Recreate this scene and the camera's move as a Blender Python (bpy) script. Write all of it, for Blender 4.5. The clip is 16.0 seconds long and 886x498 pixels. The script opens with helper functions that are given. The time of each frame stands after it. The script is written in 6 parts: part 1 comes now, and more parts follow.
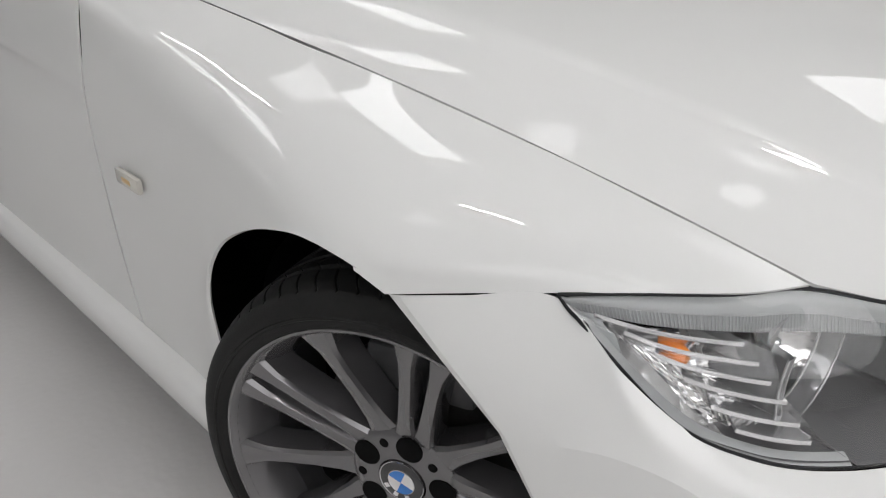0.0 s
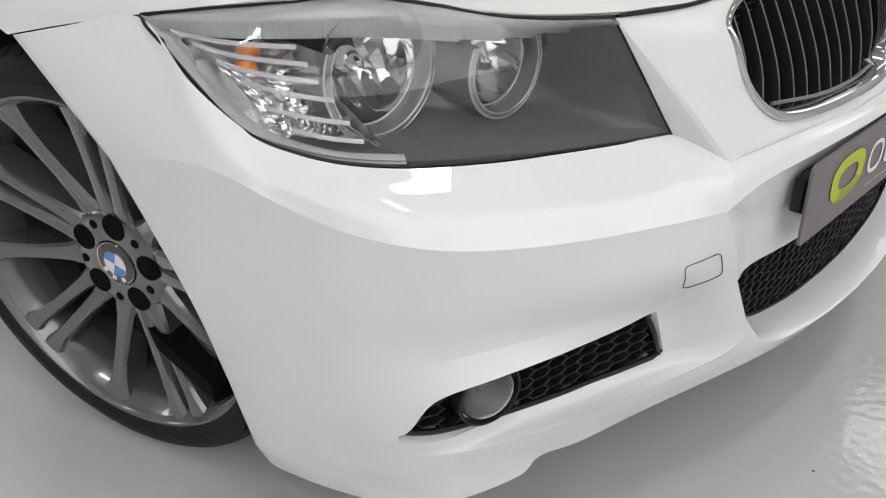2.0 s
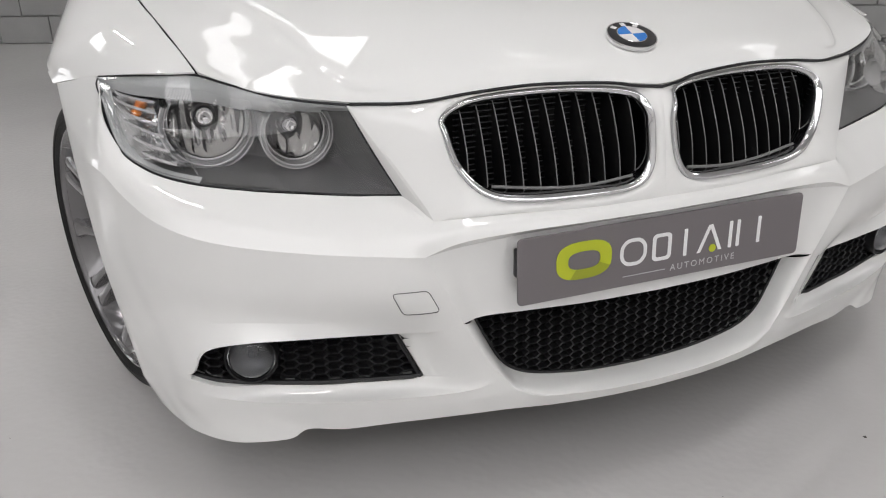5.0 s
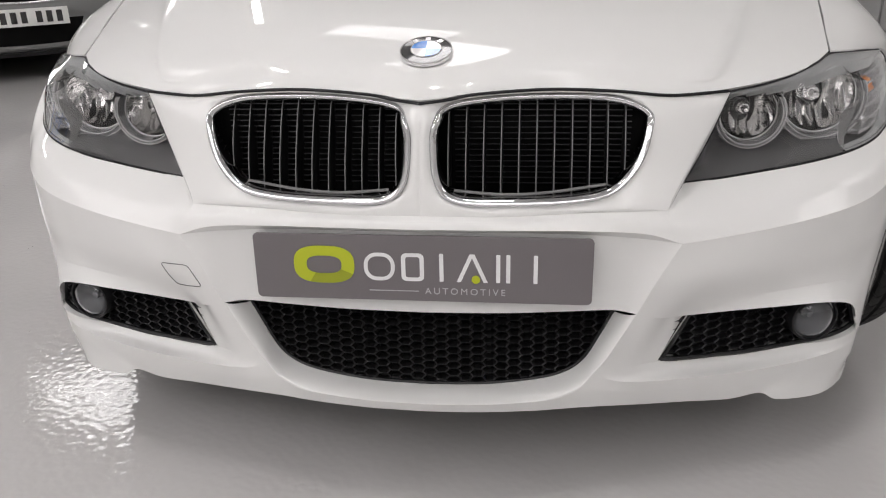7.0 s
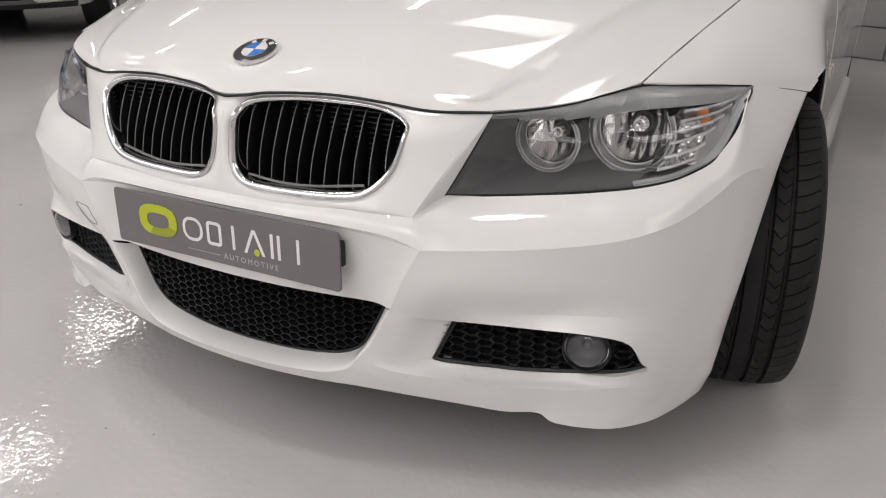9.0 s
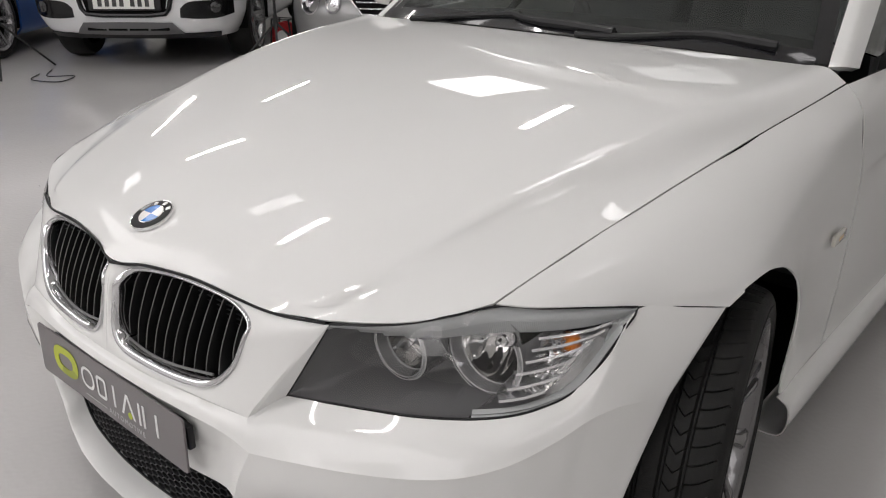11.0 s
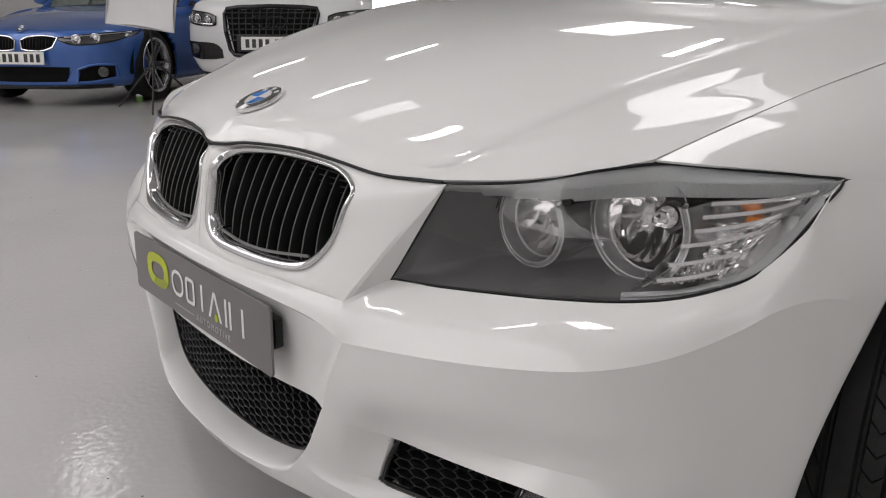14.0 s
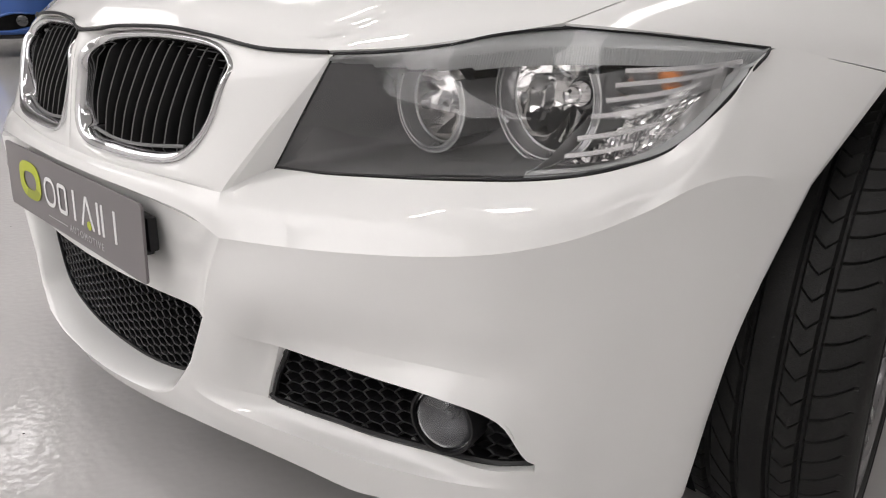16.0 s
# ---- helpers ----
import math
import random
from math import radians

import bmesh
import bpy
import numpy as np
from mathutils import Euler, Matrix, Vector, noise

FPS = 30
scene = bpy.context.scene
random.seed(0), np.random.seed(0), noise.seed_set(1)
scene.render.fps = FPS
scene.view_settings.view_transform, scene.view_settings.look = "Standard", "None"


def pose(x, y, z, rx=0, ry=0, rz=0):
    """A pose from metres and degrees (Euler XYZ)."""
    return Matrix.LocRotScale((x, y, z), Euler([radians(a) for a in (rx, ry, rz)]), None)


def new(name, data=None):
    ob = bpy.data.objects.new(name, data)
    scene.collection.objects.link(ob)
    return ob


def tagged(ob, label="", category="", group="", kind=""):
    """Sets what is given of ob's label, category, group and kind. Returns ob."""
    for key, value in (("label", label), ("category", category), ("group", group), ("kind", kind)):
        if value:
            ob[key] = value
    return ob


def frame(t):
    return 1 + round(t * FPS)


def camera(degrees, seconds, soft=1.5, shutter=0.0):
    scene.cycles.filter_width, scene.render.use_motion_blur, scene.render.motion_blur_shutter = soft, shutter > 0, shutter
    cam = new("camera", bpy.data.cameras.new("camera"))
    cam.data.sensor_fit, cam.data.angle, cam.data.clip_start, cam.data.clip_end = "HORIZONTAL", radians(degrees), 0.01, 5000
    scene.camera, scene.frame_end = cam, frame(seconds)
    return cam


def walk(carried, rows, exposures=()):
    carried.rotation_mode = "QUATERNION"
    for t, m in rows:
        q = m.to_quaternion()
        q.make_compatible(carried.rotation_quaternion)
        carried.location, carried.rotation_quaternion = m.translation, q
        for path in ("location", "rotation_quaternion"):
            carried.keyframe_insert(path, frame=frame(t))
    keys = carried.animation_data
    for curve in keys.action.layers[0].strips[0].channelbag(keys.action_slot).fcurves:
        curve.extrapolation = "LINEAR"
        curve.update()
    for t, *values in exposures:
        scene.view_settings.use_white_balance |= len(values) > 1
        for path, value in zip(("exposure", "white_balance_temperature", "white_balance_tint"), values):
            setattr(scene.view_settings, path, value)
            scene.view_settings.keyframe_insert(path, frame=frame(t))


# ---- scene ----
cam = camera(57.55, 16.0, soft=1.1)
PATH = [
    (0, pose(-1.3253, 0.0988, 1.1037, 61.276, 0.519, -43.969)),
    (0.5, pose(-1.2857, -0.0189, 1.0735, 59.579, 0.329, -46.702)),
    (1, pose(-1.2203, -0.1581, 1.0537, 59.043, 0.290, -45.561)),
    (1.5, pose(-1.1609, -0.2536, 0.9801, 58.541, 0.566, -44.799)),
    (2, pose(-1.1384, -0.3047, 0.9099, 58.590, 1.529, -43.869)),
    (2.5, pose(-1.1157, -0.3477, 0.8474, 60.810, 2.415, -42.673)),
    (3, pose(-1.0923, -0.3866, 0.8260, 63.155, 1.988, -41.985)),
    (3.5, pose(-1.0645, -0.4783, 0.8608, 64.413, 1.879, -40.166)),
    (3.7, pose(-1.0615, -0.5608, 0.8893, 65.475, 1.559, -38.866)),
    (5.8, pose(-0.3582, -1.0712, 0.9453, 67.600, 1.757, -7.892)),
    (6, pose(-0.2598, -1.0860, 0.9424, 67.980, 1.662, -5.388)),
    (6.5, pose(-0.0215, -1.1273, 0.9670, 67.192, 1.345, 0.527)),
    (7, pose(0.1665, -1.1086, 0.9323, 68.001, 1.243, 6.186)),
    (7.5, pose(0.3519, -1.0968, 0.9566, 68.135, 1.213, 12.224)),
    (8, pose(0.6088, -1.1023, 0.9682, 68.123, 1.032, 18.021)),
    (8.5, pose(0.8123, -1.0592, 0.9521, 67.736, 0.435, 22.671)),
    (9, pose(0.9833, -0.9825, 0.9868, 66.933, 0.295, 28.000)),
    (9.5, pose(1.0835, -0.9139, 1.0432, 67.231, 0.430, 30.662)),
    (10, pose(1.1755, -0.7955, 1.1942, 66.443, 0.900, 33.889)),
    (10.2, pose(1.2061, -0.7594, 1.2648, 65.501, 0.947, 35.084)),
    (12.3, pose(1.3506, -0.2715, 1.2123, 72.784, -0.844, 49.952)),
    (12.5, pose(1.3458, -0.2840, 1.1674, 73.371, -0.672, 50.672)),
    (13, pose(1.3103, -0.3351, 1.0799, 74.208, -0.497, 51.326)),
    (13.5, pose(1.2698, -0.4025, 1.0058, 73.954, -0.080, 50.897)),
    (14, pose(1.2122, -0.4732, 0.9012, 72.924, 0.226, 50.008)),
    (14.5, pose(1.1658, -0.4988, 0.7970, 71.484, 0.441, 49.024)),
    (15, pose(1.1574, -0.4768, 0.7127, 70.090, 0.486, 48.141)),
    (15.5, pose(1.1649, -0.4453, 0.7291, 68.718, -0.018, 46.639)),
    (16, pose(1.2013, -0.3781, 0.7753, 70.785, -0.693, 46.407)),
]
EXPOSE = [(0, -0.27, 6400, 10), (1, -0.22, 6400, 10), (2.5, -0.09, 6400, 10), (3.7, -0.09, 6400, 10), (6, -0.19, 6500, 12), (7, -0.15, 6550, 13), (8, -0.16, 6600, 14), (9, -0.06, 6650, 14), (10, -0.02, 6600, 13), (12.3, -0.40, 6550, 12), (14, -0.37, 6550, 13), (14.9, -0.12, 6600, 14), (15.5, 0.13, 6600, 14), (16, 0.10, 6600, 13)]
walk(cam, PATH, EXPOSE)

# ---------------------------------------------------------------- world and light
world = bpy.data.worlds.new("world")
scene.world = world
world.use_nodes = True
world.node_tree.nodes["Background"].inputs[0].default_value = (0.55, 0.6, 0.66, 1)
world.node_tree.nodes["Background"].inputs[1].default_value = 0.25
scene.view_settings.exposure = 0.0

# ---------------------------------------------------------------- materials
def material(name, color, rough=0.5, metal=0.0, coat=0.0, grain=0.0, scale=40.0, bump=0.0, bump_scale=200.0, stain=0.0, stain_scale=3.0, spec=0.5, coat_rough=0.03, bump_detail=4):
    """A surface with colour variation at two scales, fine relief and, if asked for, a clear coat."""
    m = bpy.data.materials.new(name)
    m.use_nodes = True
    nt = m.node_tree
    b = nt.nodes["Principled BSDF"]
    b.inputs["Base Color"].default_value = (*color, 1)
    b.inputs["Roughness"].default_value = rough
    b.inputs["Metallic"].default_value = metal
    b.inputs["Coat Weight"].default_value = coat
    b.inputs["Coat Roughness"].default_value = coat_rough
    b.inputs["Specular IOR Level"].default_value = spec
    co = nt.nodes.new("ShaderNodeTexCoord")
    if grain or stain:
        fine = nt.nodes.new("ShaderNodeTexNoise")
        fine.inputs["Scale"].default_value = scale
        fine.inputs["Detail"].default_value = 6
        wide = nt.nodes.new("ShaderNodeTexNoise")
        wide.inputs["Scale"].default_value = stain_scale
        wide.inputs["Detail"].default_value = 5
        nt.links.new(co.outputs["Object"], fine.inputs["Vector"])
        nt.links.new(co.outputs["Object"], wide.inputs["Vector"])
        a = nt.nodes.new("ShaderNodeMapRange")
        a.inputs["To Min"].default_value, a.inputs["To Max"].default_value = 1 - grain, 1 + grain
        c = nt.nodes.new("ShaderNodeMapRange")
        c.inputs["From Min"].default_value, c.inputs["From Max"].default_value = 0.3, 0.7
        c.inputs["To Min"].default_value, c.inputs["To Max"].default_value = 1 - stain, 1 + stain
        nt.links.new(fine.outputs["Fac"], a.inputs["Value"])
        nt.links.new(wide.outputs["Fac"], c.inputs["Value"])
        mul = nt.nodes.new("ShaderNodeMath")
        mul.operation = "MULTIPLY"
        nt.links.new(a.outputs["Result"], mul.inputs[0])
        nt.links.new(c.outputs["Result"], mul.inputs[1])
        sc = nt.nodes.new("ShaderNodeVectorMath")
        sc.operation = "SCALE"
        sc.inputs[0].default_value = color
        nt.links.new(mul.outputs[0], sc.inputs["Scale"])
        nt.links.new(sc.outputs["Vector"], b.inputs["Base Color"])
    if bump:
        n = nt.nodes.new("ShaderNodeTexNoise")
        n.inputs["Scale"].default_value = bump_scale
        n.inputs["Detail"].default_value = bump_detail
        nt.links.new(co.outputs["Object"], n.inputs["Vector"])
        bp = nt.nodes.new("ShaderNodeBump")
        bp.inputs["Strength"].default_value = bump
        bp.inputs["Distance"].default_value = 0.002
        nt.links.new(n.outputs["Fac"], bp.inputs["Height"])
        nt.links.new(bp.outputs["Normal"], b.inputs["Normal"])
    return m


def glowing(name, color, strength):
    m = bpy.data.materials.new(name)
    m.use_nodes = True
    b = m.node_tree.nodes["Principled BSDF"]
    b.inputs["Base Color"].default_value = (0.8, 0.8, 0.8, 1)
    b.inputs["Emission Color"].default_value = (*color, 1)
    b.inputs["Emission Strength"].default_value = strength
    return m


def clear(name, tint=(1, 1, 1), rough=0.0, ior=1.45):
    m = bpy.data.materials.new(name)
    m.use_nodes = True
    b = m.node_tree.nodes["Principled BSDF"]
    b.inputs["Base Color"].default_value = (*tint, 1)
    b.inputs["Roughness"].default_value = rough
    b.inputs["Transmission Weight"].default_value = 1
    b.inputs["IOR"].default_value = ior
    return m


WHITE = material("pearl_white_paint", (0.78, 0.78, 0.765), 0.5, coat=1.0, spec=0.12, grain=0.015, scale=900, coat_rough=0.015)
BLACK = material("black_plastic", (0.010, 0.010, 0.011), 0.42, spec=0.3, grain=0.2, scale=300, bump=0.15, bump_scale=900)
# near black with little sheen; also stands in for shade in gaps and grilles
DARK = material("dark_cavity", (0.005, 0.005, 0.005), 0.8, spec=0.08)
CHROME = material("chrome", (0.82, 0.82, 0.83), 0.05, metal=1.0)
SATIN = material("satin_chrome", (0.7, 0.7, 0.72), 0.16, metal=1.0)
BEZEL = material("headlamp_bezel", (0.105, 0.105, 0.108), 0.42, grain=0.1, scale=500, metal=0.3)
GUN = material("gunmetal_alloy", (0.160, 0.156, 0.160), 0.22, metal=0.5, coat=1.0, grain=0.06, scale=800)
RUBBER = material("tyre_rubber", (0.013, 0.013, 0.0126), 0.55, spec=0.22, grain=0.25, scale=120, bump=0.25, bump_scale=500, stain=0.2, stain_scale=12)
LENS = clear("lamp_lens", ior=1.38)
PANE = clear("window_glass", (0.86, 0.9, 0.88))
AMBER = material("amber_bulb", (0.85, 0.25, 0.03), 0.15, coat=1.0)
PLATE = material("plate_grey", (0.16, 0.145, 0.15), 0.35, grain=0.03, scale=300)
LIME = material("lime_print", (0.46, 0.52, 0.02), 0.4)
LIME_DARK = material("dark_lime_print", (0.3, 0.34, 0.015), 0.4)
PRINT = material("white_print", (0.82, 0.82, 0.82), 0.4)
GREYPRINT = material("grey_print", (0.5, 0.49, 0.5), 0.4)
BLUE_ENAMEL = material("blue_enamel", (0.03, 0.2, 0.62), 0.15, coat=1.0)
WHITE_ENAMEL = material("white_enamel", (0.8, 0.8, 0.8), 0.15, coat=1.0)
BLACK_ENAMEL = material("black_enamel", (0.01, 0.01, 0.012), 0.12, coat=1.0)

# ---------------------------------------------------------------- building helpers
def spline(pts, n):
    """n + 1 points on a smooth curve through pts."""
    c = np.array(pts, float)
    q = np.vstack([2 * c[0] - c[1], c, 2 * c[-1] - c[-2]])
    k = len(c) - 1
    out = np.empty((n + 1, c.shape[1]))
    for j in range(n + 1):
        s = min(j * k / n, k - 1e-9)
        i = int(s)
        u = s - i
        a, b, d, e = q[i:i + 4]
        out[j] = 0.5 * (2 * b + (d - a) * u + (2 * a - 5 * b + 4 * d - e) * u * u + (3 * b - a - 3 * d + e) * u ** 3)
    return out


def loop(pts, n):
    """n points on a smooth closed curve through pts."""
    c = [tuple(p) for p in pts]
    k = len(c)
    full = spline(c[-2:] + c + c[:3], (k + 4) * n // k)
    start = 2 * n // k
    return full[start:start + n]


def net(rows, nu, nv):
    """A smooth surface through a net of points: grid[v][u]."""
    along = [spline(r, nu) for r in rows]
    return np.stack([spline([a[j] for a in along], nv) for j in range(nu + 1)], 1)


def add_grid(bm, g, flip=False, skip=None, wrap=False):
    h, w = g.shape[:2]
    vs = [[bm.verts.new(p) for p in row] for row in g]
    for i in range(h - 1):
        for j in range(w if wrap else w - 1):
            if skip and skip(i, j):
                continue
            k = (j + 1) % w
            q = [vs[i][j], vs[i][k], vs[i + 1][k], vs[i + 1][j]]
            try:
                bm.faces.new(q[::-1] if flip else q)
            except ValueError:
                pass
    return vs


def mirrored(g):
    return g * np.array([-1, 1, 1])


def box(bm, size, at=(0, 0, 0), rot=(0, 0, 0), bevel=0.0, seg=2):
    r = bmesh.ops.create_cube(bm, size=1.0)
    vs = r["verts"]
    bmesh.ops.scale(bm, vec=size, verts=vs)
    if bevel:
        es = list({e for v in vs for e in v.link_edges})
        r = bmesh.ops.bevel(bm, geom=es, offset=bevel, segments=seg, affect="EDGES", profile=0.6)
        vs = list({v for f in r["faces"] for v in f.verts} | {v for v in vs if v.is_valid})
    bmesh.ops.transform(bm, matrix=pose(*at, *rot), verts=vs)
    return vs


def tube(bm, pts, radius, seg=8, closed=False, cap=True):
    """A round bar along a line of points."""
    p = [Vector(a) for a in pts]
    n = len(p)
    rings = []
    up = Vector((0, 0, 1))
    for i in range(n):
        a, b = (p[i - 1], p[(i + 1) % n]) if closed else (p[max(i - 1, 0)], p[min(i + 1, n - 1)])
        t = (b - a).normalized()
        s = t.cross(up)
        if s.length < 1e-3:
            s = t.cross(Vector((0, 1, 0)))
        s.normalize()
        w = s.cross(t)
        r = radius[i] if isinstance(radius, (list, tuple)) else radius
        rings.append([bm.verts.new(p[i] + s * r * math.cos(2 * math.pi * k / seg) + w * r * math.sin(2 * math.pi * k / seg)) for k in range(seg)])
    for i in range(n if closed else n - 1):
        a, b = rings[i], rings[(i + 1) % n]
        for k in range(seg):
            bm.faces.new((a[k], a[(k + 1) % seg], b[(k + 1) % seg], b[k]))
    if cap and not closed:
        bm.faces.new(rings[0])
        bm.faces.new(rings[-1][::-1])


def lathe(bm, profile, seg=48, matrix=None, closed=False):
    """Turns (radius, height) pairs round the z axis."""
    rings = []
    m = matrix or Matrix()
    for r, z in profile:
        if r < 1e-6:
            rings.append([bm.verts.new(m @ Vector((0, 0, z)))])
        else:
            rings.append([bm.verts.new(m @ Vector((r * math.cos(2 * math.pi * k / seg), r * math.sin(2 * math.pi * k / seg), z))) for k in range(seg)])
    for a, b in zip(rings, rings[1:] + (rings[:1] if closed else [])):
        for k in range(seg):
            l = (k + 1) % seg
            if len(a) == 1 and len(b) == 1:
                continue
            q = (a[0], b[l], b[k]) if len(a) == 1 else (a[k], a[l], b[0]) if len(b) == 1 else (a[k], a[l], b[l], b[k])
            bm.faces.new(q)


def prism(bm, outline, depth, matrix=None):
    """A flat outline in x, y raised along z by depth."""
    m = matrix or Matrix()
    a = [bm.verts.new(m @ Vector((x, y, 0))) for x, y in outline]
    b = [bm.verts.new(m @ Vector((x, y, depth))) for x, y in outline]
    bm.faces.new(a[::-1])
    bm.faces.new(b)
    for i in range(len(a)):
        j = (i + 1) % len(a)
        bm.faces.new((a[i], a[j], b[j], b[i]))


def finish(bm, name, mat, smooth=35, weld=0.0):
    if weld:
        bmesh.ops.remove_doubles(bm, verts=bm.verts, dist=weld)
    bmesh.ops.recalc_face_normals(bm, faces=bm.faces)
    me = bpy.data.meshes.new(name)
    bm.to_mesh(me)
    bm.free()
    if smooth:
        me.polygons.foreach_set("use_smooth", [True] * len(me.polygons))
        me.set_sharp_from_angle(angle=radians(smooth))
    if mat:
        me.materials.append(mat)
    return me


def part(name, bm, mat, parent=None, label="", smooth=35, weld=0.0, solid=0.0, bevel=0.0):
    """One mesh object under a thing or a part."""
    ob = new(name, finish(bm, name, mat, smooth, weld))
    ob.parent = parent
    if label:
        tagged(ob, label)
    if solid:
        s = ob.modifiers.new("thickness", "SOLIDIFY")
        s.thickness, s.offset = abs(solid), -1 if solid > 0 else 1
        crisp = ob.modifiers.new("crisp_rim", "EDGE_SPLIT")
        crisp.split_angle = radians(max(smooth, 50))
    if bevel:
        b = ob.modifiers.new("edges", "BEVEL")
        b.width, b.segments, b.limit_method, b.angle_limit = bevel, 2, "ANGLE", radians(40)
    return ob


def thing(name, label, category, group="", at=(0, 0, 0)):
    ob = new(name)
    ob.empty_display_size = 0.1
    ob.location = at
    return tagged(ob, label, category, group)

# ---------------------------------------------------------------- the hall, turned a little against the saloon
HALL = pose(0, 0, 0, 0, 0, -25.5)
CEIL = 4.5
FLOOR = material("grey_resin_floor", (0.56, 0.548, 0.54), 0.04, grain=0.02, scale=60, stain=0.05, stain_scale=1.2, bump=0.30, bump_scale=62, bump_detail=0.5)
WALL = material("white_block_paint", (0.74, 0.735, 0.72), 0.5, grain=0.03, scale=60, bump=0.35, bump_scale=70, stain=0.05)
# greyer blocks for the three lowest courses
LOW_BLOCK = material("grey_block", (0.36, 0.36, 0.355), 0.45, grain=0.04, scale=60, bump=0.35, bump_scale=70, stain=0.08)
MORTAR = material("painted_joint", (0.42, 0.42, 0.415), 0.8, grain=0.1, scale=80)
SHEET = material("roof_sheet", (0.68, 0.68, 0.67), 0.5, grain=0.03, scale=10, stain=0.06)


def slab(name, size, at, mat, label, category):
    bm = bmesh.new()
    box(bm, size, at)
    ob = part(name, bm, mat, smooth=0)
    ob.matrix_world = HALL
    return tagged(ob, label, category, kind="structure")


U0, U1, V0, V1 = -15.0, 8.0, -8.0, 5.22
bm = bmesh.new()
box(bm, (U1 - U0 + 0.6, V1 - V0 + 0.6, 0.2), ((U0 + U1) / 2, (V0 + V1) / 2, -0.1))
floor_ob = part("floor", bm, FLOOR, smooth=0)
floor_ob.matrix_world = HALL
tagged(floor_ob, "glossy pale grey resin floor with faint scuffs", "floor", kind="structure")
wall_north = slab("wall_north", (U1 - U0, 0.2, CEIL), ((U0 + U1) / 2, V1 + 0.112, CEIL / 2), MORTAR, "painted blockwork wall, grey below and white above", "wall")
slab("wall_south", (U1 - U0, 0.2, CEIL), ((U0 + U1) / 2, V0 - 0.1, CEIL / 2), WALL, "plain white painted wall", "wall")
slab("wall_west", (0.2, V1 - V0, CEIL), (U0 - 0.1, (V0 + V1) / 2, CEIL / 2), WALL, "plain white painted wall", "wall")
slab("wall_east", (0.2, V1 - V0, CEIL), (U1 + 0.1, (V0 + V1) / 2, CEIL / 2), WALL, "plain white painted wall", "wall")
slab("ceiling", (U1 - U0 + 0.4, V1 - V0 + 0.4, 0.1), ((U0 + U1) / 2, (V0 + V1) / 2, CEIL + 0.06), SHEET, "pale ribbed sheet ceiling", "ceiling")


# ---------------------------------------------------------------- roof lights and tubes
GLOW = glowing("daylit_sheet", (1.0, 0.985, 0.985), 2.7)
GLOW_HOT = glowing("clear_daylit_sheet", (1.0, 0.99, 0.985), 5.5)
# even glow added to light the bumper from in front, with no known source
GLOW_FILL = glowing("added_fill_sheet", (1.0, 0.985, 0.985), 2.2)
GLOW_SUN = glowing("sunlit_sheet", (1.0, 0.99, 0.975), 52.0)
TUBE = glowing("lit_tube", (1.0, 0.99, 0.98), 42.0)


def roof_light_or_fill(x, y, sx, sy, turn=-25.5, mat=None):
    """A corrugated translucent sheet that lets daylight in; also used for added fill."""
    root = thing("roof_light_or_fill", "bright corrugated translucent ceiling sheet, a roof light or added fill", "roof light", "roof lights")
    bm = bmesh.new()
    n = int(sx / 0.019)
    g = np.array([[(-sx / 2 + sx * i / n, v, 0.012 * math.sin(2 * math.pi * i / 4)) for i in range(n + 1)] for v in (-sy / 2, sy / 2)])
    add_grid(bm, g)
    part("sheet", bm, mat or GLOW, root, smooth=60)
    bm = bmesh.new()
    for i in range(1, int(sx / 0.1)):
        box(bm, (0.008, sy, 0.004), (-sx / 2 + i * 0.1, 0, -0.018))
    part("rib", bm, SHEET, root, smooth=0)
    bm = bmesh.new()
    for k in (-1, 1):
        box(bm, (sx + 0.08, 0.04, 0.05), (0, k * (sy / 2 + 0.02), 0.0))
        box(bm, (0.04, sy, 0.05), (k * (sx / 2 + 0.02), 0, 0.0))
    part("frame", bm, SHEET, root, smooth=0)
    root.matrix_world = pose(x, y, CEIL - 0.02, 0, 0, turn)


roof_light_or_fill(-0.42, 2.70, 0.74, 1.15, mat=GLOW_HOT)
roof_light_or_fill(0.05, -0.62, 0.44, 0.36, mat=GLOW_SUN)
# the largest, at x 6.4, is placed as fill for the saloon's left side
for a in ((-3.6, 1.6, 0.55, 0.75), (1.05, 0.0, 0.6, 0.5), (-5.4, 0.8, 0.6, 0.35), (-7.9, 1.7, 1.2, 0.48), (-3.5, -1.2, 0.8, 0.7), (6.4, -1.6, 2.4, 2.2), (-1.05, 3.80, 1.3, 0.55), (1.25, 1.75, 0.5, 0.5)):
    roof_light_or_fill(*a)
roof_light_or_fill(-5.1, 7.1, 1.7, 1.1, mat=GLOW_HOT)
# two unseen sheets added to brighten the flanks and the parked cars
roof_light_or_fill(5.6, 0.6, 1.6, 1.2)
roof_light_or_fill(-6.2, -2.2, 1.6, 1.2)
# a broad run of dimmer sheets over the front of the hall, added as fill
for i in range(6):
    for j in range(2):
        p = HALL @ Vector((-6.4 + i * 2.45, -4.3 - j * 2.3, 0))
        roof_light_or_fill(p.x, p.y, 2.35, 2.2, mat=GLOW_FILL)


# slightly dimmer, warmer tubes, their strength set to brighten the back wall
TUBE_DIM = glowing("dimmer_lit_tube", (1.0, 0.97, 0.94), 34.0)


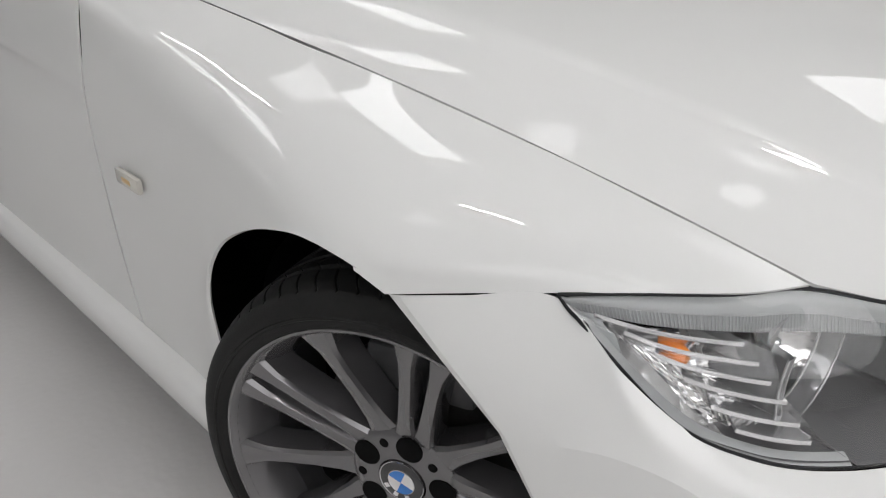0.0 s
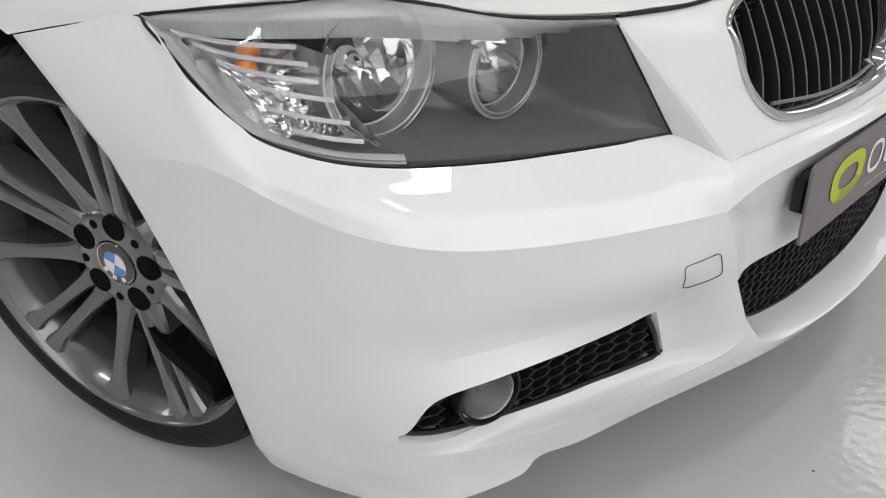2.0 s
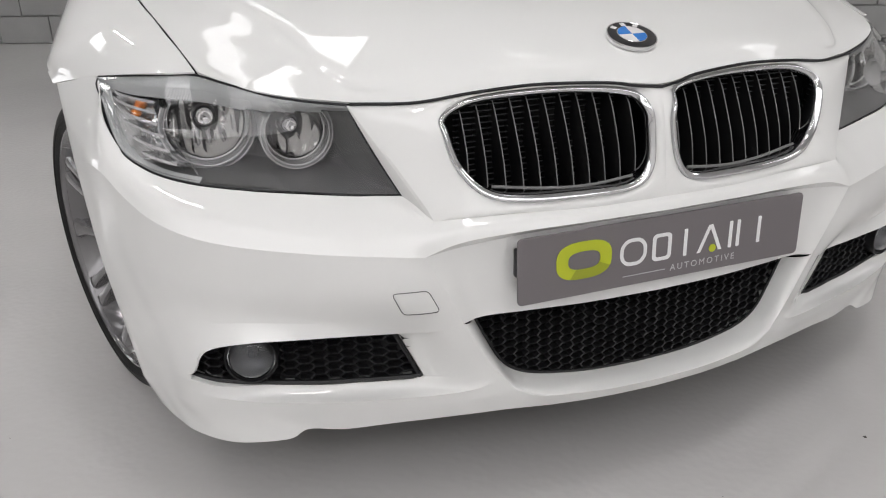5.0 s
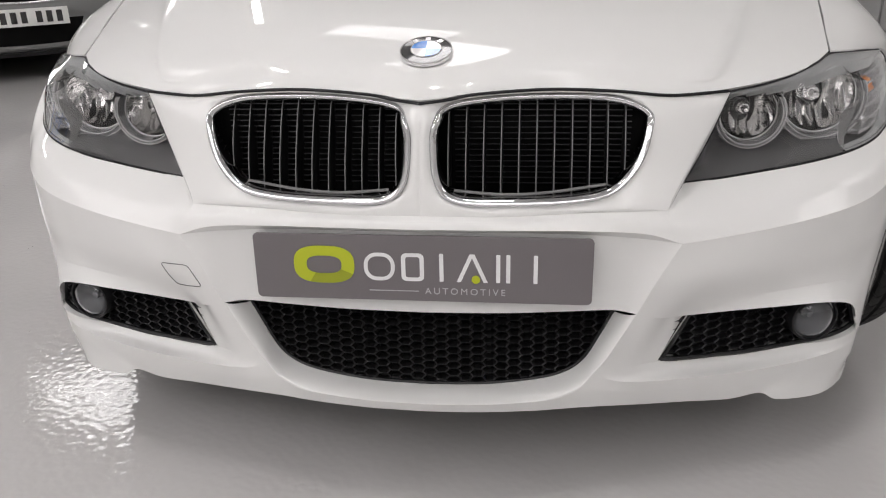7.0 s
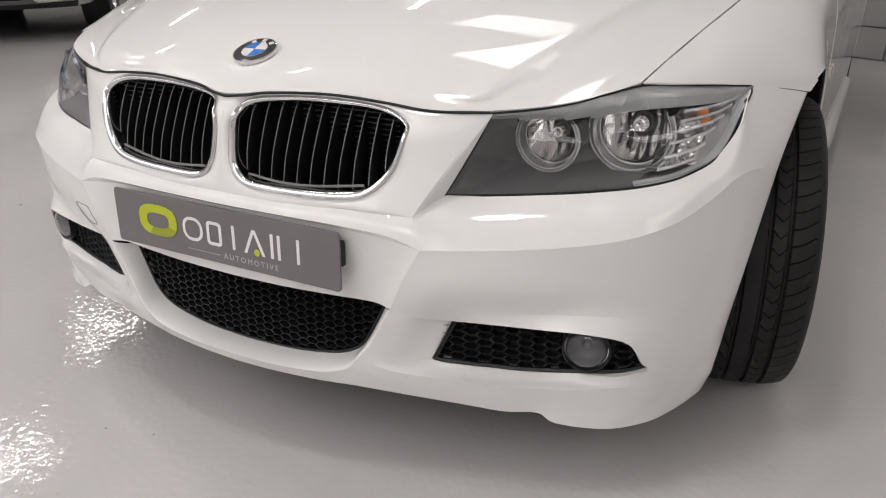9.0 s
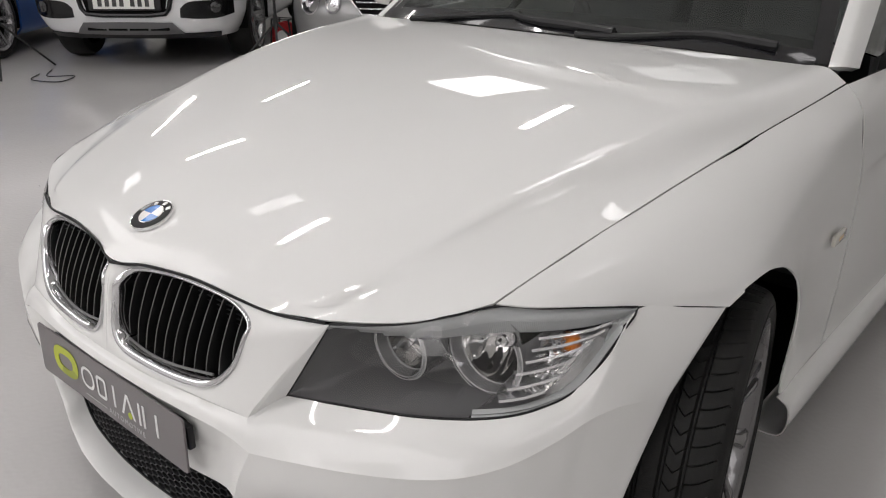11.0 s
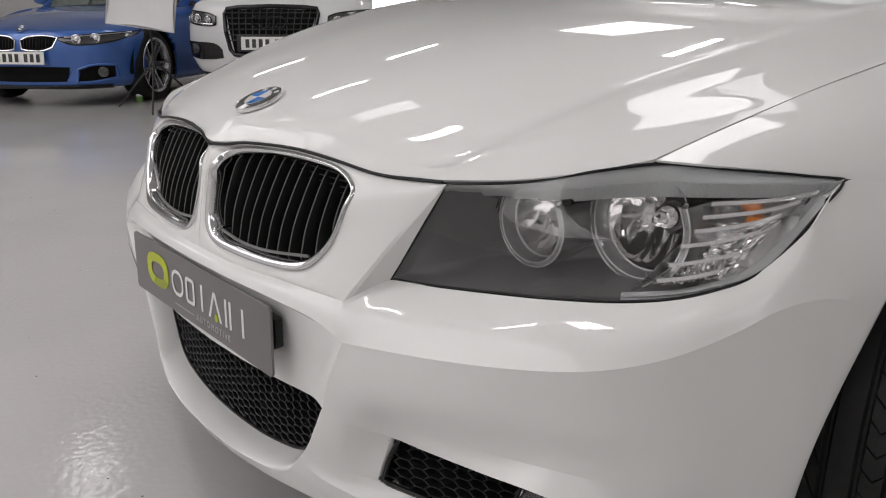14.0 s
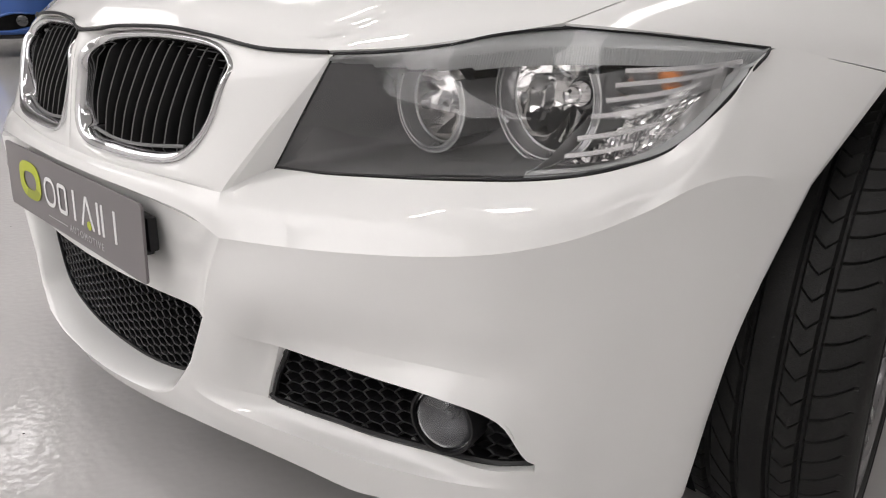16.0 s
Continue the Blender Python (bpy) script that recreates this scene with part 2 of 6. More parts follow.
def batten(x, y, length, turn, mat=TUBE):
    root = thing("tube_light", "slim white strip light fixed to the ceiling", "ceiling light", "tube lights")
    bm = bmesh.new()
    box(bm, (0.13, length * 0.74 + 0.06, 0.05), (0, 0, 0.03), bevel=0.006)
    part("housing", bm, SHEET, root)
    bm = bmesh.new()
    box(bm, (0.10, length * 0.74, 0.022), (0, 0, -0.006), bevel=0.008)
    part("diffuser", bm, mat, root)
    root.matrix_world = pose(x, y, CEIL - 0.06, 0, 0, turn)


# the tube at x -11.6 is an added light for the wall behind
for a in ((-2.35, 0.95, 1.2, 6), (-6.5, 3.0, 1.3, -22, TUBE_DIM), (-8.0, 5.7, 1.5, 4, TUBE_DIM), (-3.0, 5.5, 1.8, 12), (-11.6, 5.0, 1.8, -25, TUBE_DIM), (-1.0, -1.6, 1.5, -25)):
    batten(*a)

# ---------------------------------------------------------------- the white saloon
car = thing("white_saloon_car", "pearl white saloon car with gunmetal wheels on grey resin floor", "car")

# feature lines of the left half; the right half is their mirror image
BONNET_FRONT = [(0, .066, .690), (.03, .068, .693), (.085, .086, .698), (.191, .103, .702), (.283, .111, .698), (.335, .116, .691), (.372, .129, .687), (.457, .163, .688), (.539, .203, .696), (.605, .25, .709), (.652, .318, .722)]
SHUT = [(.652, .318, .722), (.680, .464, .760), (.711, .628, .798), (.736, .821, .830), (.758, 1.048, .858), (.785, 1.25, .886), (.80, 1.41, .906)]
nose = [(0, .07, .694), (0, .10, .722), (0, .152, .745), (0, .30, .798), (0, .60, .866), (0, 1.0, .921), (0, 1.365, .945)]
inner = [(.20, .108, .706), (.205, .128, .727), (.215, .175, .749), (.235, .31, .796), (.27, .60, .862), (.31, 1.0, .920), (.34, 1.385, .942)]
ridge = [(.425, .151, .690), (.44, .175, .706), (.464, .218, .727), (.510, .352, .775), (.592, .617, .845), (.660, .997, .909), (.695, 1.43, .931)]
flank = [tuple((Vector(p) + Vector(q)) / 2 + Vector((0.004, 0, 0.010 + 0.004 * (i > 1)))) for i, (p, q) in enumerate(zip(ridge, SHUT))]


def smoothstep(x):
    x = min(1, max(0, x))
    return x * x * (3 - 2 * x)


def two(bm, g, flip=False, skip=None):
    add_grid(bm, g, flip, skip)
    add_grid(bm, mirrored(g), not flip, skip)


# bonnet: centre to ridge, ridge to shut line
bm = bmesh.new()
along = [spline(r, 56) for r in (nose, inner, ridge, flank, SHUT)]
rib = np.stack([np.vstack([spline([along[0][j], along[1][j], along[2][j]], 26)[:-1], spline([along[2][j], along[3][j], along[4][j]], 14)]) for j in range(57)], 1)
lead = np.vstack([spline(BONNET_FRONT[:7] + [(.425, .151, .687)], 26)[:-1], spline([(.425, .151, .687)] + BONNET_FRONT[7:], 14)])
rib[:, 0] = lead
# fair the skin, keeping its outline and the raised crease
for _ in range(40):
    f = rib.copy()
    f[1:-1, 1:-1] = (rib[1:-1, 1:-1] * 2 + rib[:-2, 1:-1] * 0.6 + rib[2:, 1:-1] * 0.6 + rib[1:-1, :-2] * 0.4 + rib[1:-1, 2:] * 0.4) / 4
    f[0, 1:-1] = (rib[0, 1:-1] * 3 + (rib[0, :-2] + rib[0, 2:]) * 0.5) / 4
    f[26, 4:-1] = (rib[26, 4:-1] * 3 + (rib[26, 3:-2] + rib[26, 5:]) * 0.5) / 4
    rib = f
two(bm, rib)
part("bonnet", bm, WHITE, car, "smooth white bonnet with two raised creases", smooth=50, weld=0.0008, solid=0.004)

# front wing
wing = [
    [(.656, .320, .722), (.670, .40, .743), (.684, .464, .760), (.699, .545, .780), (.715, .628, .798), (.740, .821, .830), (.757, .95, .847), (.762, 1.048, .858), (.789, 1.25, .886), (.806, 1.41, .906)],
    [(.705, .358, .718), (.735, .44, .737), (.755, .50, .752), (.775, .575, .768), (.790, .65, .780), (.815, .82, .802), (.825, .95, .815), (.832, 1.048, .823), (.843, 1.25, .840), (.848, 1.40, .850)],
    [(.760, .435, .708), (.800, .52, .719), (.822, .58, .727), (.840, .64, .737), (.852, .70, .744), (.868, .83, .757), (.872, .95, .757), (.872, 1.05, .752), (.870, 1.25, .742), (.868, 1.40, .735)],
    [(.830, .55, .688), (.862, .61, .694), (.876, .65, .700), (.885, .69, .706), (.890, .74, .712), (.893, .84, .706), (.888, .955, .676), (.882, 1.05, .63), (.876, 1.25, .60), (.874, 1.40, .60)],
    [(.884, .648, .667), (.892, .685, .682), (.896, .72, .689), (.898, .765, .691), (.898, .81, .684), (.896, .90, .65), (.893, .99, .585), (.889, 1.05, .48), (.885, 1.085, .28), (.860, 1.40, .255)],
]
for s, name in ((1, "left"), (-1, "right")):
    bm = bmesh.new()
    g = net(wing, 60, 32)
    for _ in range(50):
        f = g.copy()
        f[1:-1, 1:-1] = (g[1:-1, 1:-1] * 2 + g[:-2, 1:-1] * 0.5 + g[2:, 1:-1] * 0.5 + g[1:-1, :-2] * 0.5 + g[1:-1, 2:] * 0.5) / 4
        g = f
    g[-1, 8:52, 0] -= 0.004
    for j in range(44, 61):
        reach = smoothstep((j - 44) / 16)
        for i in range(5, 33):
            z, w = g[i, j, 2], reach * smoothstep((i - 4) / 6)
            g[i, j, 0] = g[i, j, 0] * (1 - w) + w * float(np.interp(z, (0.255, 0.43, 0.60, 0.69, 0.735, 0.85, 0.905), (0.860, 0.8695, 0.8735, 0.872, 0.868, 0.848, 0.807)))
    g[:, -1, 1] = 1.4005
    g = g if s > 0 else mirrored(g)
    add_grid(bm, g)
    part("front_wing", bm, WHITE, car, smooth=50, weld=0.0005, solid=0.003)

# bumper: rows from the headlamp's lower edge to the lip
under = [(.370, .061, .526), (.399, .116, .551), (.457, .142, .551), (.534, .168, .557), (.611, .196, .564), (.690, .244, .571), (.746, .294, .584), (.779, .350, .606), (.802, .415, .652), (.803, .493, .697), (.846, .573, .682), (.884, .648, .665)]
crease = [(.392, .043, .480), (.430, .056, .482), (.470, .071, .484), (.548, .100, .490), (.637, .139, .500), (.702, .180, .511), (.752, .234, .527), (.788, .297, .550), (.812, .348, .572), (.832, .40, .578), (.850, .455, .568), (.866, .507, .556)]
mid_face = [(.360, .040, .420), (.405, .049, .415), (.45, .064, .413), (.54, .100, .415), (.63, .143, .418), (.697, .183, .422), (.749, .235, .428), (.785, .29, .434), (.808, .335, .436), (.826, .37, .432), (.838, .40, .425), (.847, .425, .405)]
fog_top = [(0.333, 0.043, 0.361), (0.374, 0.062, 0.346), (0.421, 0.095, 0.336), (0.489, 0.101, 0.343), (0.579, 0.119, 0.346), (0.651, 0.143, 0.343), (0.706, 0.180, 0.322), (0.734, 0.212, 0.270), (0.7695, 0.2785, 0.287), (0.8, 0.335, 0.29), (0.82, 0.375, 0.29), (0.83, 0.412, 0.29)]
fog_low = [(0.291, 0.04, 0.282), (0.329, 0.062, 0.258), (0.38, 0.099, 0.247), (0.439, 0.121, 0.243), (0.519, 0.147, 0.24), (0.609, 0.169, 0.247), (0.689, 0.183, 0.254), (0.734, 0.212, 0.2615), (0.7665, 0.2785, 0.2465), (0.795, 0.335, 0.24), (0.813, 0.375, 0.24), (0.824, 0.408, 0.24)]
lip_edge = [(.250, .031, .231), (.315, .055, .212), (.37, .075, .205), (.43, .094, .203), (.51, .118, .203), (.60, .146, .205), (.68, .180, .21), (.735, .225, .205), (.765, .285, .195), (.788, .335, .19), (.807, .375, .185), (.815, .405, .18)]
lip_low = [(.252, .045, .186), (.318, .068, .178), (.372, .088, .171), (.432, .107, .166), (.51, .130, .160), (.566, .146, .165), (.600, .152, .150), (.68, .188, .142), (.735, .247, .138), (.762, .30, .136), (.782, .345, .138), (.804, .405, .142)]


def flange(g):
    # the panel turns in at the wheel arch
    g[:, -2, 0] -= 0.0012
    g[:, -1, 0] -= 0.0052


bumper = bmesh.new()
half = [(p[0] + .004, p[1] - .006, p[2] + .003) for p in [tuple((Vector(a) + Vector(b)) / 2) for a, b in zip(under, crease)]]
for i in range(7, 12):
    half[i] = tuple((Vector(under[i]) + Vector(crease[i])) / 2 + Vector((0.004, -0.004, 0.001)) * (1 - (i - 6) / 5.0))
half[0] = tuple((Vector(under[0]) + Vector(crease[0])) / 2 + Vector((0, -0.003, 0.003)))
brow_net = net([under, half, crease], 66, 8)
flange(brow_net)
two(bumper, brow_net)


# the face hollows gently above the side openings and turns out again to a bright brow over them
face_net = net([crease, mid_face, fog_top], 66, 24)
for i in range(25):
    v = i / 24
    swell = smoothstep((v - 0.42) / 0.42) if v < 0.84 else (1 - v) / 0.16
    for j in range(67):
        reach = smoothstep((j - 13) / 14) * smoothstep((54 - j) / 26)
        face_net[i, j] += np.array([-0.35 * j / 40, 1.0, 0]) * 0.010 * swell * reach
flange(face_net)
two(bumper, face_net)
hole = lambda i, j: 12 <= j < 42
# the openings lie back under an overhanging brow
top_s = spline(fog_top, 66)
back_s = top_s.copy()
for j in range(67):
    back_s[j, 1] += 0.016 * smoothstep((j - 4) / 6) * smoothstep((40 - j) / 8)
low_line_s = spline(fog_low, 66)
side_net = np.stack([back_s * (1 - w) + low_line_s * w for w in np.linspace(0, 1, 7)])
under_brow = np.stack([top_s, (top_s + back_s) / 2, back_s])
two(bumper, under_brow[:, :41])
flange(side_net)
two(bumper, side_net, skip=hole)
# shelf under the openings, ending in a rounded lip
low_s, edge_s = spline(fog_low, 66), spline(lip_edge, 66)
shelf_net = np.zeros((15, 67, 3))
for j in range(67):
    a, b = low_s[j], edge_s[j]
    k = smoothstep(j / 6) * smoothstep((47 - j) / 8)
    corner_pt = np.array([b[0], b[1] - 0.005, a[2] * 0.50 + b[2] * 0.50]) * k + (a + b) / 2 * (1 - k)
    dip = np.array([0, 0.002, -0.004]) * k
    shelf_net[:, j] = np.vstack([spline([a, (a + corner_pt) / 2 + dip, corner_pt], 8), np.linspace(corner_pt, b, 7)[1:]])
flange(shelf_net)
two(bumper, shelf_net)
lip_net = net([lip_edge, lip_low], 66, 4)
flange(lip_net)
two(bumper, lip_net)
# cheek facet beside the headlamp
cheek = [(.464, .159, .684), (.415, .108, .605), (.370, .061, .526)]
lamp_side = [(.464, .159, .684), (.436, .138, .622), (.399, .116, .551)]
cheek_net = net([cheek, lamp_side], 12, 6)
cheek_net[:, -1] = spline(under, 66)[:7]
two(bumper, cheek_net)
# nose panel round the kidney opening
kidney = [(.014, .049, .627), (.019, .056, .660), (.038, .080, .682), (.11, .098, .691), (.198, .108, .693), (.290, .113, .688), (.340, .106, .668), (.343, .090, .640), (.328, .075, .592), (.290, .058, .553), (.233, .043, .541), (.133, .033, .538), (.053, .033, .541), (.021, .036, .570)]
surround = [(0, .043, .627), (0, .052, .660), (0, .062, .686), (.085, .084, .695), (.191, .101, .699), (.290, .110, .694), (.372, .127, .684), (.464, .159, .684), (.415, .108, .605), (.370, .061, .526), (.25, .042, .527), (.14, .029, .524), (.05, .025, .523), (0, .025, .524)]
k_ring = loop(kidney, 84)
s_ring = []
for i in range(14):
    a, b = Vector(surround[i]), Vector(surround[(i + 1) % 14])
    s_ring += [tuple(a.lerp(b, k / 6)) for k in range(6)]
s_ring = np.array(s_ring)
ledge = [(0, .025, .5235), (.13, .028, .5237), (.25, .042, .527), (.31, .051, .5265), (.370, .061, .526)]
s_ring[42:54] = spline(cheek, 12)[:12]
s_ring[54:78] = spline(ledge, 24)[:0:-1]
g = np.stack([k_ring * (1 - w) + s_ring * w + np.array([0, -0.010 * w * (1 - w) * 4 * 0.4, 0]) for w in np.linspace(0, 1, 7)])
add_grid(bumper, g, wrap=True)
add_grid(bumper, mirrored(g), True, wrap=True)
# number plate panel, flanks and chin
fold = [(0, .008, .508), (.13, .011, .508), (.24, .020, .506), (.335, .034, .498), (.392, .043, .480)]
panel_a = [(0, .022, .499), (.13, .025, .499), (.24, .033, .496), (.334, .046, .486), (.392, .043, .480)]
panel_b = [(0, .030, .43), (.12, .033, .43), (.23, .040, .431), (.322, .047, .428), (.360, .040, .420)]
panel_c = [(0, .030, .360), (.12, .033, .361), (.22, .040, .3635), (.297, .048, .3645), (.333, .043, .361)]
two(bumper, net([ledge, [tuple((Vector(a) + Vector(b)) / 2 + Vector((0, -0.003, 0.003))) for a, b in zip(ledge, fold)], fold], 24, 8))
two(bumper, net([fold, panel_a], 24, 4))
two(bumper, net([panel_a, panel_b, panel_c], 24, 24))
grille_side = [(.303, .079, .347), (.281, .081, .303), (.259, .079, .263), (.233, .074, .240), (.19, .068, .225), (.10, .063, .213), (0, .061, .210)]
chin_edge = [(.333, .043, .361), (.312, .043, .322), (.291, .040, .282), (.250, .031, .231), (.215, .023, .216), (.17, .016, .2105), (.09, .007, .207), (0, .004, .206)]
corner = [np.array(p) for p in (fog_top[0], fog_low[0], lip_edge[0])]
ce = np.vstack([np.linspace(corner[0], corner[1], 7)[:-1], np.linspace(corner[1], corner[2], 11)[:-1], spline(chin_edge[3:], 18)])
gs = spline(grille_side, 34)
# one rounded bead runs down the pillar and along the chin; its inner side slopes back to the mesh
bend = ce + (gs - ce) * np.array([0.42, 0.06, 0.42]) - np.array([0, 0.0015, 0])
two(bumper, np.stack([gs * (1 - w) ** 2 + bend * 2 * w * (1 - w) + ce * w * w for w in np.linspace(0, 1, 9)]))
chin_low = [(.252, .045, .186), (.212, .036, .186), (.17, .028, .186), (.09, .018, .186), (0, .014, .186)]
two(bumper, net([chin_edge[3:], chin_low], 18, 4))
# ease the folds round the pillars and beside the headlamps
bmesh.ops.remove_doubles(bumper, verts=bumper.verts, dist=0.0009)
for _ in range(2):
    soft_verts = [v for v in bumper.verts if not v.is_boundary and ((0.20 < abs(v.co.x) < 0.29 and v.co.z < 0.30) or (0.34 < abs(v.co.x) < 0.47 and v.co.z > 0.53) or (abs(v.co.x) < 0.03 and v.co.z > 0.53))]
    bmesh.ops.smooth_vert(bumper, verts=soft_verts, factor=0.5, use_axis_x=True, use_axis_y=True, use_axis_z=True)
part("front_bumper", bumper, WHITE, car, "white sports bumper with three black mesh openings", smooth=15, weld=0.0009, solid=0.003)

# near-black sheets added behind the gaps, so that these read as dark
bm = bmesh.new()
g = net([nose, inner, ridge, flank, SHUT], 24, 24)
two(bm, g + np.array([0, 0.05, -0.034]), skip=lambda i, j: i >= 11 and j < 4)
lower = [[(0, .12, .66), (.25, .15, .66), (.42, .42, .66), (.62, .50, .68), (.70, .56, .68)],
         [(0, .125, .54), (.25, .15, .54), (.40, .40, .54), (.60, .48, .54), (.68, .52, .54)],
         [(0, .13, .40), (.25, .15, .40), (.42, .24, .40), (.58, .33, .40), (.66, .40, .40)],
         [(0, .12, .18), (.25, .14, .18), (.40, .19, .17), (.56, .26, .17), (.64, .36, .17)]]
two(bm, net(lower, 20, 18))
part("gap_backing", bm, DARK, car, "near-black sheets that darken the gaps between panels", weld=0.0005)

# wheel arch liners
for s in (1, -1):
    for cy in (0.755, 3.50):
        bm = bmesh.new()
        prof = []
        for k in range(25):
            a = radians(-35 + 250 * k / 24)
            prof.append((math.cos(a) * 0.335, math.sin(a) * 0.335 + 0.325))
        rows = [[(s * x, cy + p[0], max(p[1], 0.12)) for p in prof] for x in (0.79, 0.72, 0.60, 0.50)]
        add_grid(bm, np.array(rows))
        c = [bm.verts.new((s * 0.5, cy + p[0], max(p[1], 0.12))) for p in prof]
        bm.faces.new(c)
        part("arch_liner", bm, DARK, car, "black wheel arch liner", weld=0.0005)


# kidney grilles
def kidney_grille(s):
    k = loop(kidney, 84)
    c = k.mean(0)
    root = new("kidney_grille")
    root.parent = car
    tagged(root, "chrome-framed kidney grille with black vertical slats")
    bm = bmesh.new()
    t = np.roll(k, -2, 0) - np.roll(k, 2, 0)
    inw = np.stack([t[:, 2], np.zeros(len(k)), -t[:, 0]], 1)
    inw /= np.linalg.norm(inw, axis=1, keepdims=True)
    # rounded chrome frame
    rows = [k + inw * inset + np.array([0, dy, 0]) for inset, dy in ((0.0, 0.006), (0.0006, -0.003), (0.0022, -0.0055), (0.0042, -0.0056), (0.0098, -0.0022), (0.0116, 0.001), (0.0124, 0.006), (0.0126, 0.03))]
    g = np.array(rows)
    add_grid(bm, g if s > 0 else mirrored(g), s < 0, wrap=True)
    part("frame", bm, FRAMECHROME, root, "polished chrome frame", smooth=60, solid=0.0015)
    # bar across the foot of the slats
    foot = [(p[0], p[1] + 0.012, p[2] + 0.015) for p in ((.276, .056, .549), (.19, .040, .540), (.12, .034, .538), (.05, .035, .543))]
    bm = bmesh.new()
    tube(bm, [(s * x, y, z) for x, y, z in spline(foot, 16)], 0.0024, 8)
    part("foot_bar", bm, SLATEDGE, root)
    lo = spline([(.02, .04, .553), (.06, .037, .546), (.14, .037, .543), (.235, .047, .546), (.285, .062, .556), (.32, .079, .594), (.336, .098, .65)], 60)
    hi = spline([(.02, .055, .66), (.045, .082, .676), (.11, .100, .685), (.2, .110, .687), (.29, .115, .682), (.325, .113, .675), (.336, .11, .665)], 60)
    for i in range(11):
        x = 0.040 + i * 0.0265
        a = lo[np.argmin(abs(lo[:, 0] - x))]
        b = hi[np.argmin(abs(hi[:, 0] - x))]
        bm = bmesh.new()
        front_line = spline([(x, a[1] + 0.017, a[2] + 0.004), (x, (a[1] * 0.6 + b[1] * 0.4) + 0.006, a[2] * 0.6 + b[2] * 0.4), (x, b[1] * 0.92 + a[1] * 0.08 + 0.006, b[2] - 0.018), (x, b[1] + 0.020, b[2] - 0.002)], 18)
        ring = []
        for p in front_line:
            ring.append([bm.verts.new((s * (p[0] + dx), p[1] + dy, p[2])) for dx, dy in ((-.0008, 0), (.0008, 0), (.0016, .003), (.0016, .04), (-.0016, .04), (-.0016, .003))])
        for u, v in zip(ring, ring[1:]):
            for j in range(6):
                bm.faces.new((u[j], u[(j + 1) % 6], v[(j + 1) % 6], v[j]))
        slat = part("slat", bm, SLAT, root)
        bm = bmesh.new()
        tube(bm, [(s * p[0], p[1] - 0.0004, p[2]) for p in front_line], 0.0010, 5)
        part("slat_edge", bm, SLATEDGE, slat, "thin grey front edge")
    # plain near-black sheet in place of the shade behind the slats
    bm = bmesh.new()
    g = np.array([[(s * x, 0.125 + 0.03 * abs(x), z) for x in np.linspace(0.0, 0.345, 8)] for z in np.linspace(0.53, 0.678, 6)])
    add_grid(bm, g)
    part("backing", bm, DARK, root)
    bm = bmesh.new()
    for i in range(15):
        box(bm, (0.27, 0.004, 0.0012), (s * 0.18, 0.122, 0.548 + i * 0.009))
    part("cooling_fin", bm, FIN, root, "thin horizontal radiator fins", smooth=0)


SLAT = material("slat_black", (0.004, 0.004, 0.004), 0.5)
SLATEDGE = material("slat_edge_grey", (0.16, 0.16, 0.16), 0.35)
FRAMECHROME = material("frame_chrome", (0.62, 0.62, 0.63), 0.07, metal=1.0, stain=0.06, stain_scale=20)
FIN = material("radiator_fin", (0.055, 0.055, 0.058), 0.45, metal=0.6)
kidney_grille(1)
kidney_grille(-1)
# black bar in place of the dark gap between the bonnet's edge and the nose panel
bm = bmesh.new()
gap_line = spline([(0, .058, .687), (.04, .069, .690), (.085, .080, .6965), (.191, .097, .7005), (.290, .107, .6955), (.372, .124, .686), (.460, .154, .6865)], 60)
for k in (1, -1):
    tube(bm, [(k * p[0], p[1] + 0.002, p[2]) for p in gap_line], 0.0024, 8)
part("bonnet_gap_line", bm, BLACK, car, "black bar drawn for the dark gap under the bonnet edge")


# honeycomb inserts
def honeycomb(bm, inside, surface, x0, x1, z0, z1, w=0.0268, h=0.0142, s=1, rim=0.86):
    """Six-sided cells with walls; surface gives (y, outward x shear) of the face."""
    px, pz = w * 0.75, h
    i = 0
    x = x0
    while x <= x1:
        z = z0 + (pz / 2 if i % 2 else 0)
        while z <= z1:
            if inside(x, z):
                out, mid, back = [], [], []
                for k in range(6):
                    a = math.pi / 3 * k
                    ex, ez = w / 2 * math.cos(a), h / 2 * math.sin(a) / 0.866
                    for ring, f, d in ((out, 1.0, 0), (mid, rim, 0.0015), (back, rim * 0.96, 0.016)):
                        X, Z = x + ex * f, z + ez * f
                        ring.append(bm.verts.new((s * X, surface(X, Z) + d, Z)))
                for k in range(6):
                    l = (k + 1) % 6
                    bm.faces.new((out[k], out[l], mid[l], mid[k]))
                    bm.faces.new((mid[k], mid[l], back[l], back[k]))
            z += pz
        x += px
        i += 1


HEX = material("mesh_plastic", (0.011, 0.011, 0.012), 0.40, spec=0.35, grain=0.15, scale=200)
centre_mesh = new("lower_grille")
centre_mesh.parent = car
tagged(centre_mesh, "black honeycomb lower grille")
bm = bmesh.new()
low_line = spline([(p[0], p[2]) for p in grille_side[::-1]], 80)


def low_at(x):
    return low_line[np.argmin(abs(low_line[:, 0] - abs(x)))][1]


honeycomb(bm, lambda x, z: abs(x) < 0.34 and z > low_at(x) - 0.012, lambda x, z: 0.064 + 0.22 * x * x, -0.3396, 0.34, 0.196, 0.372)
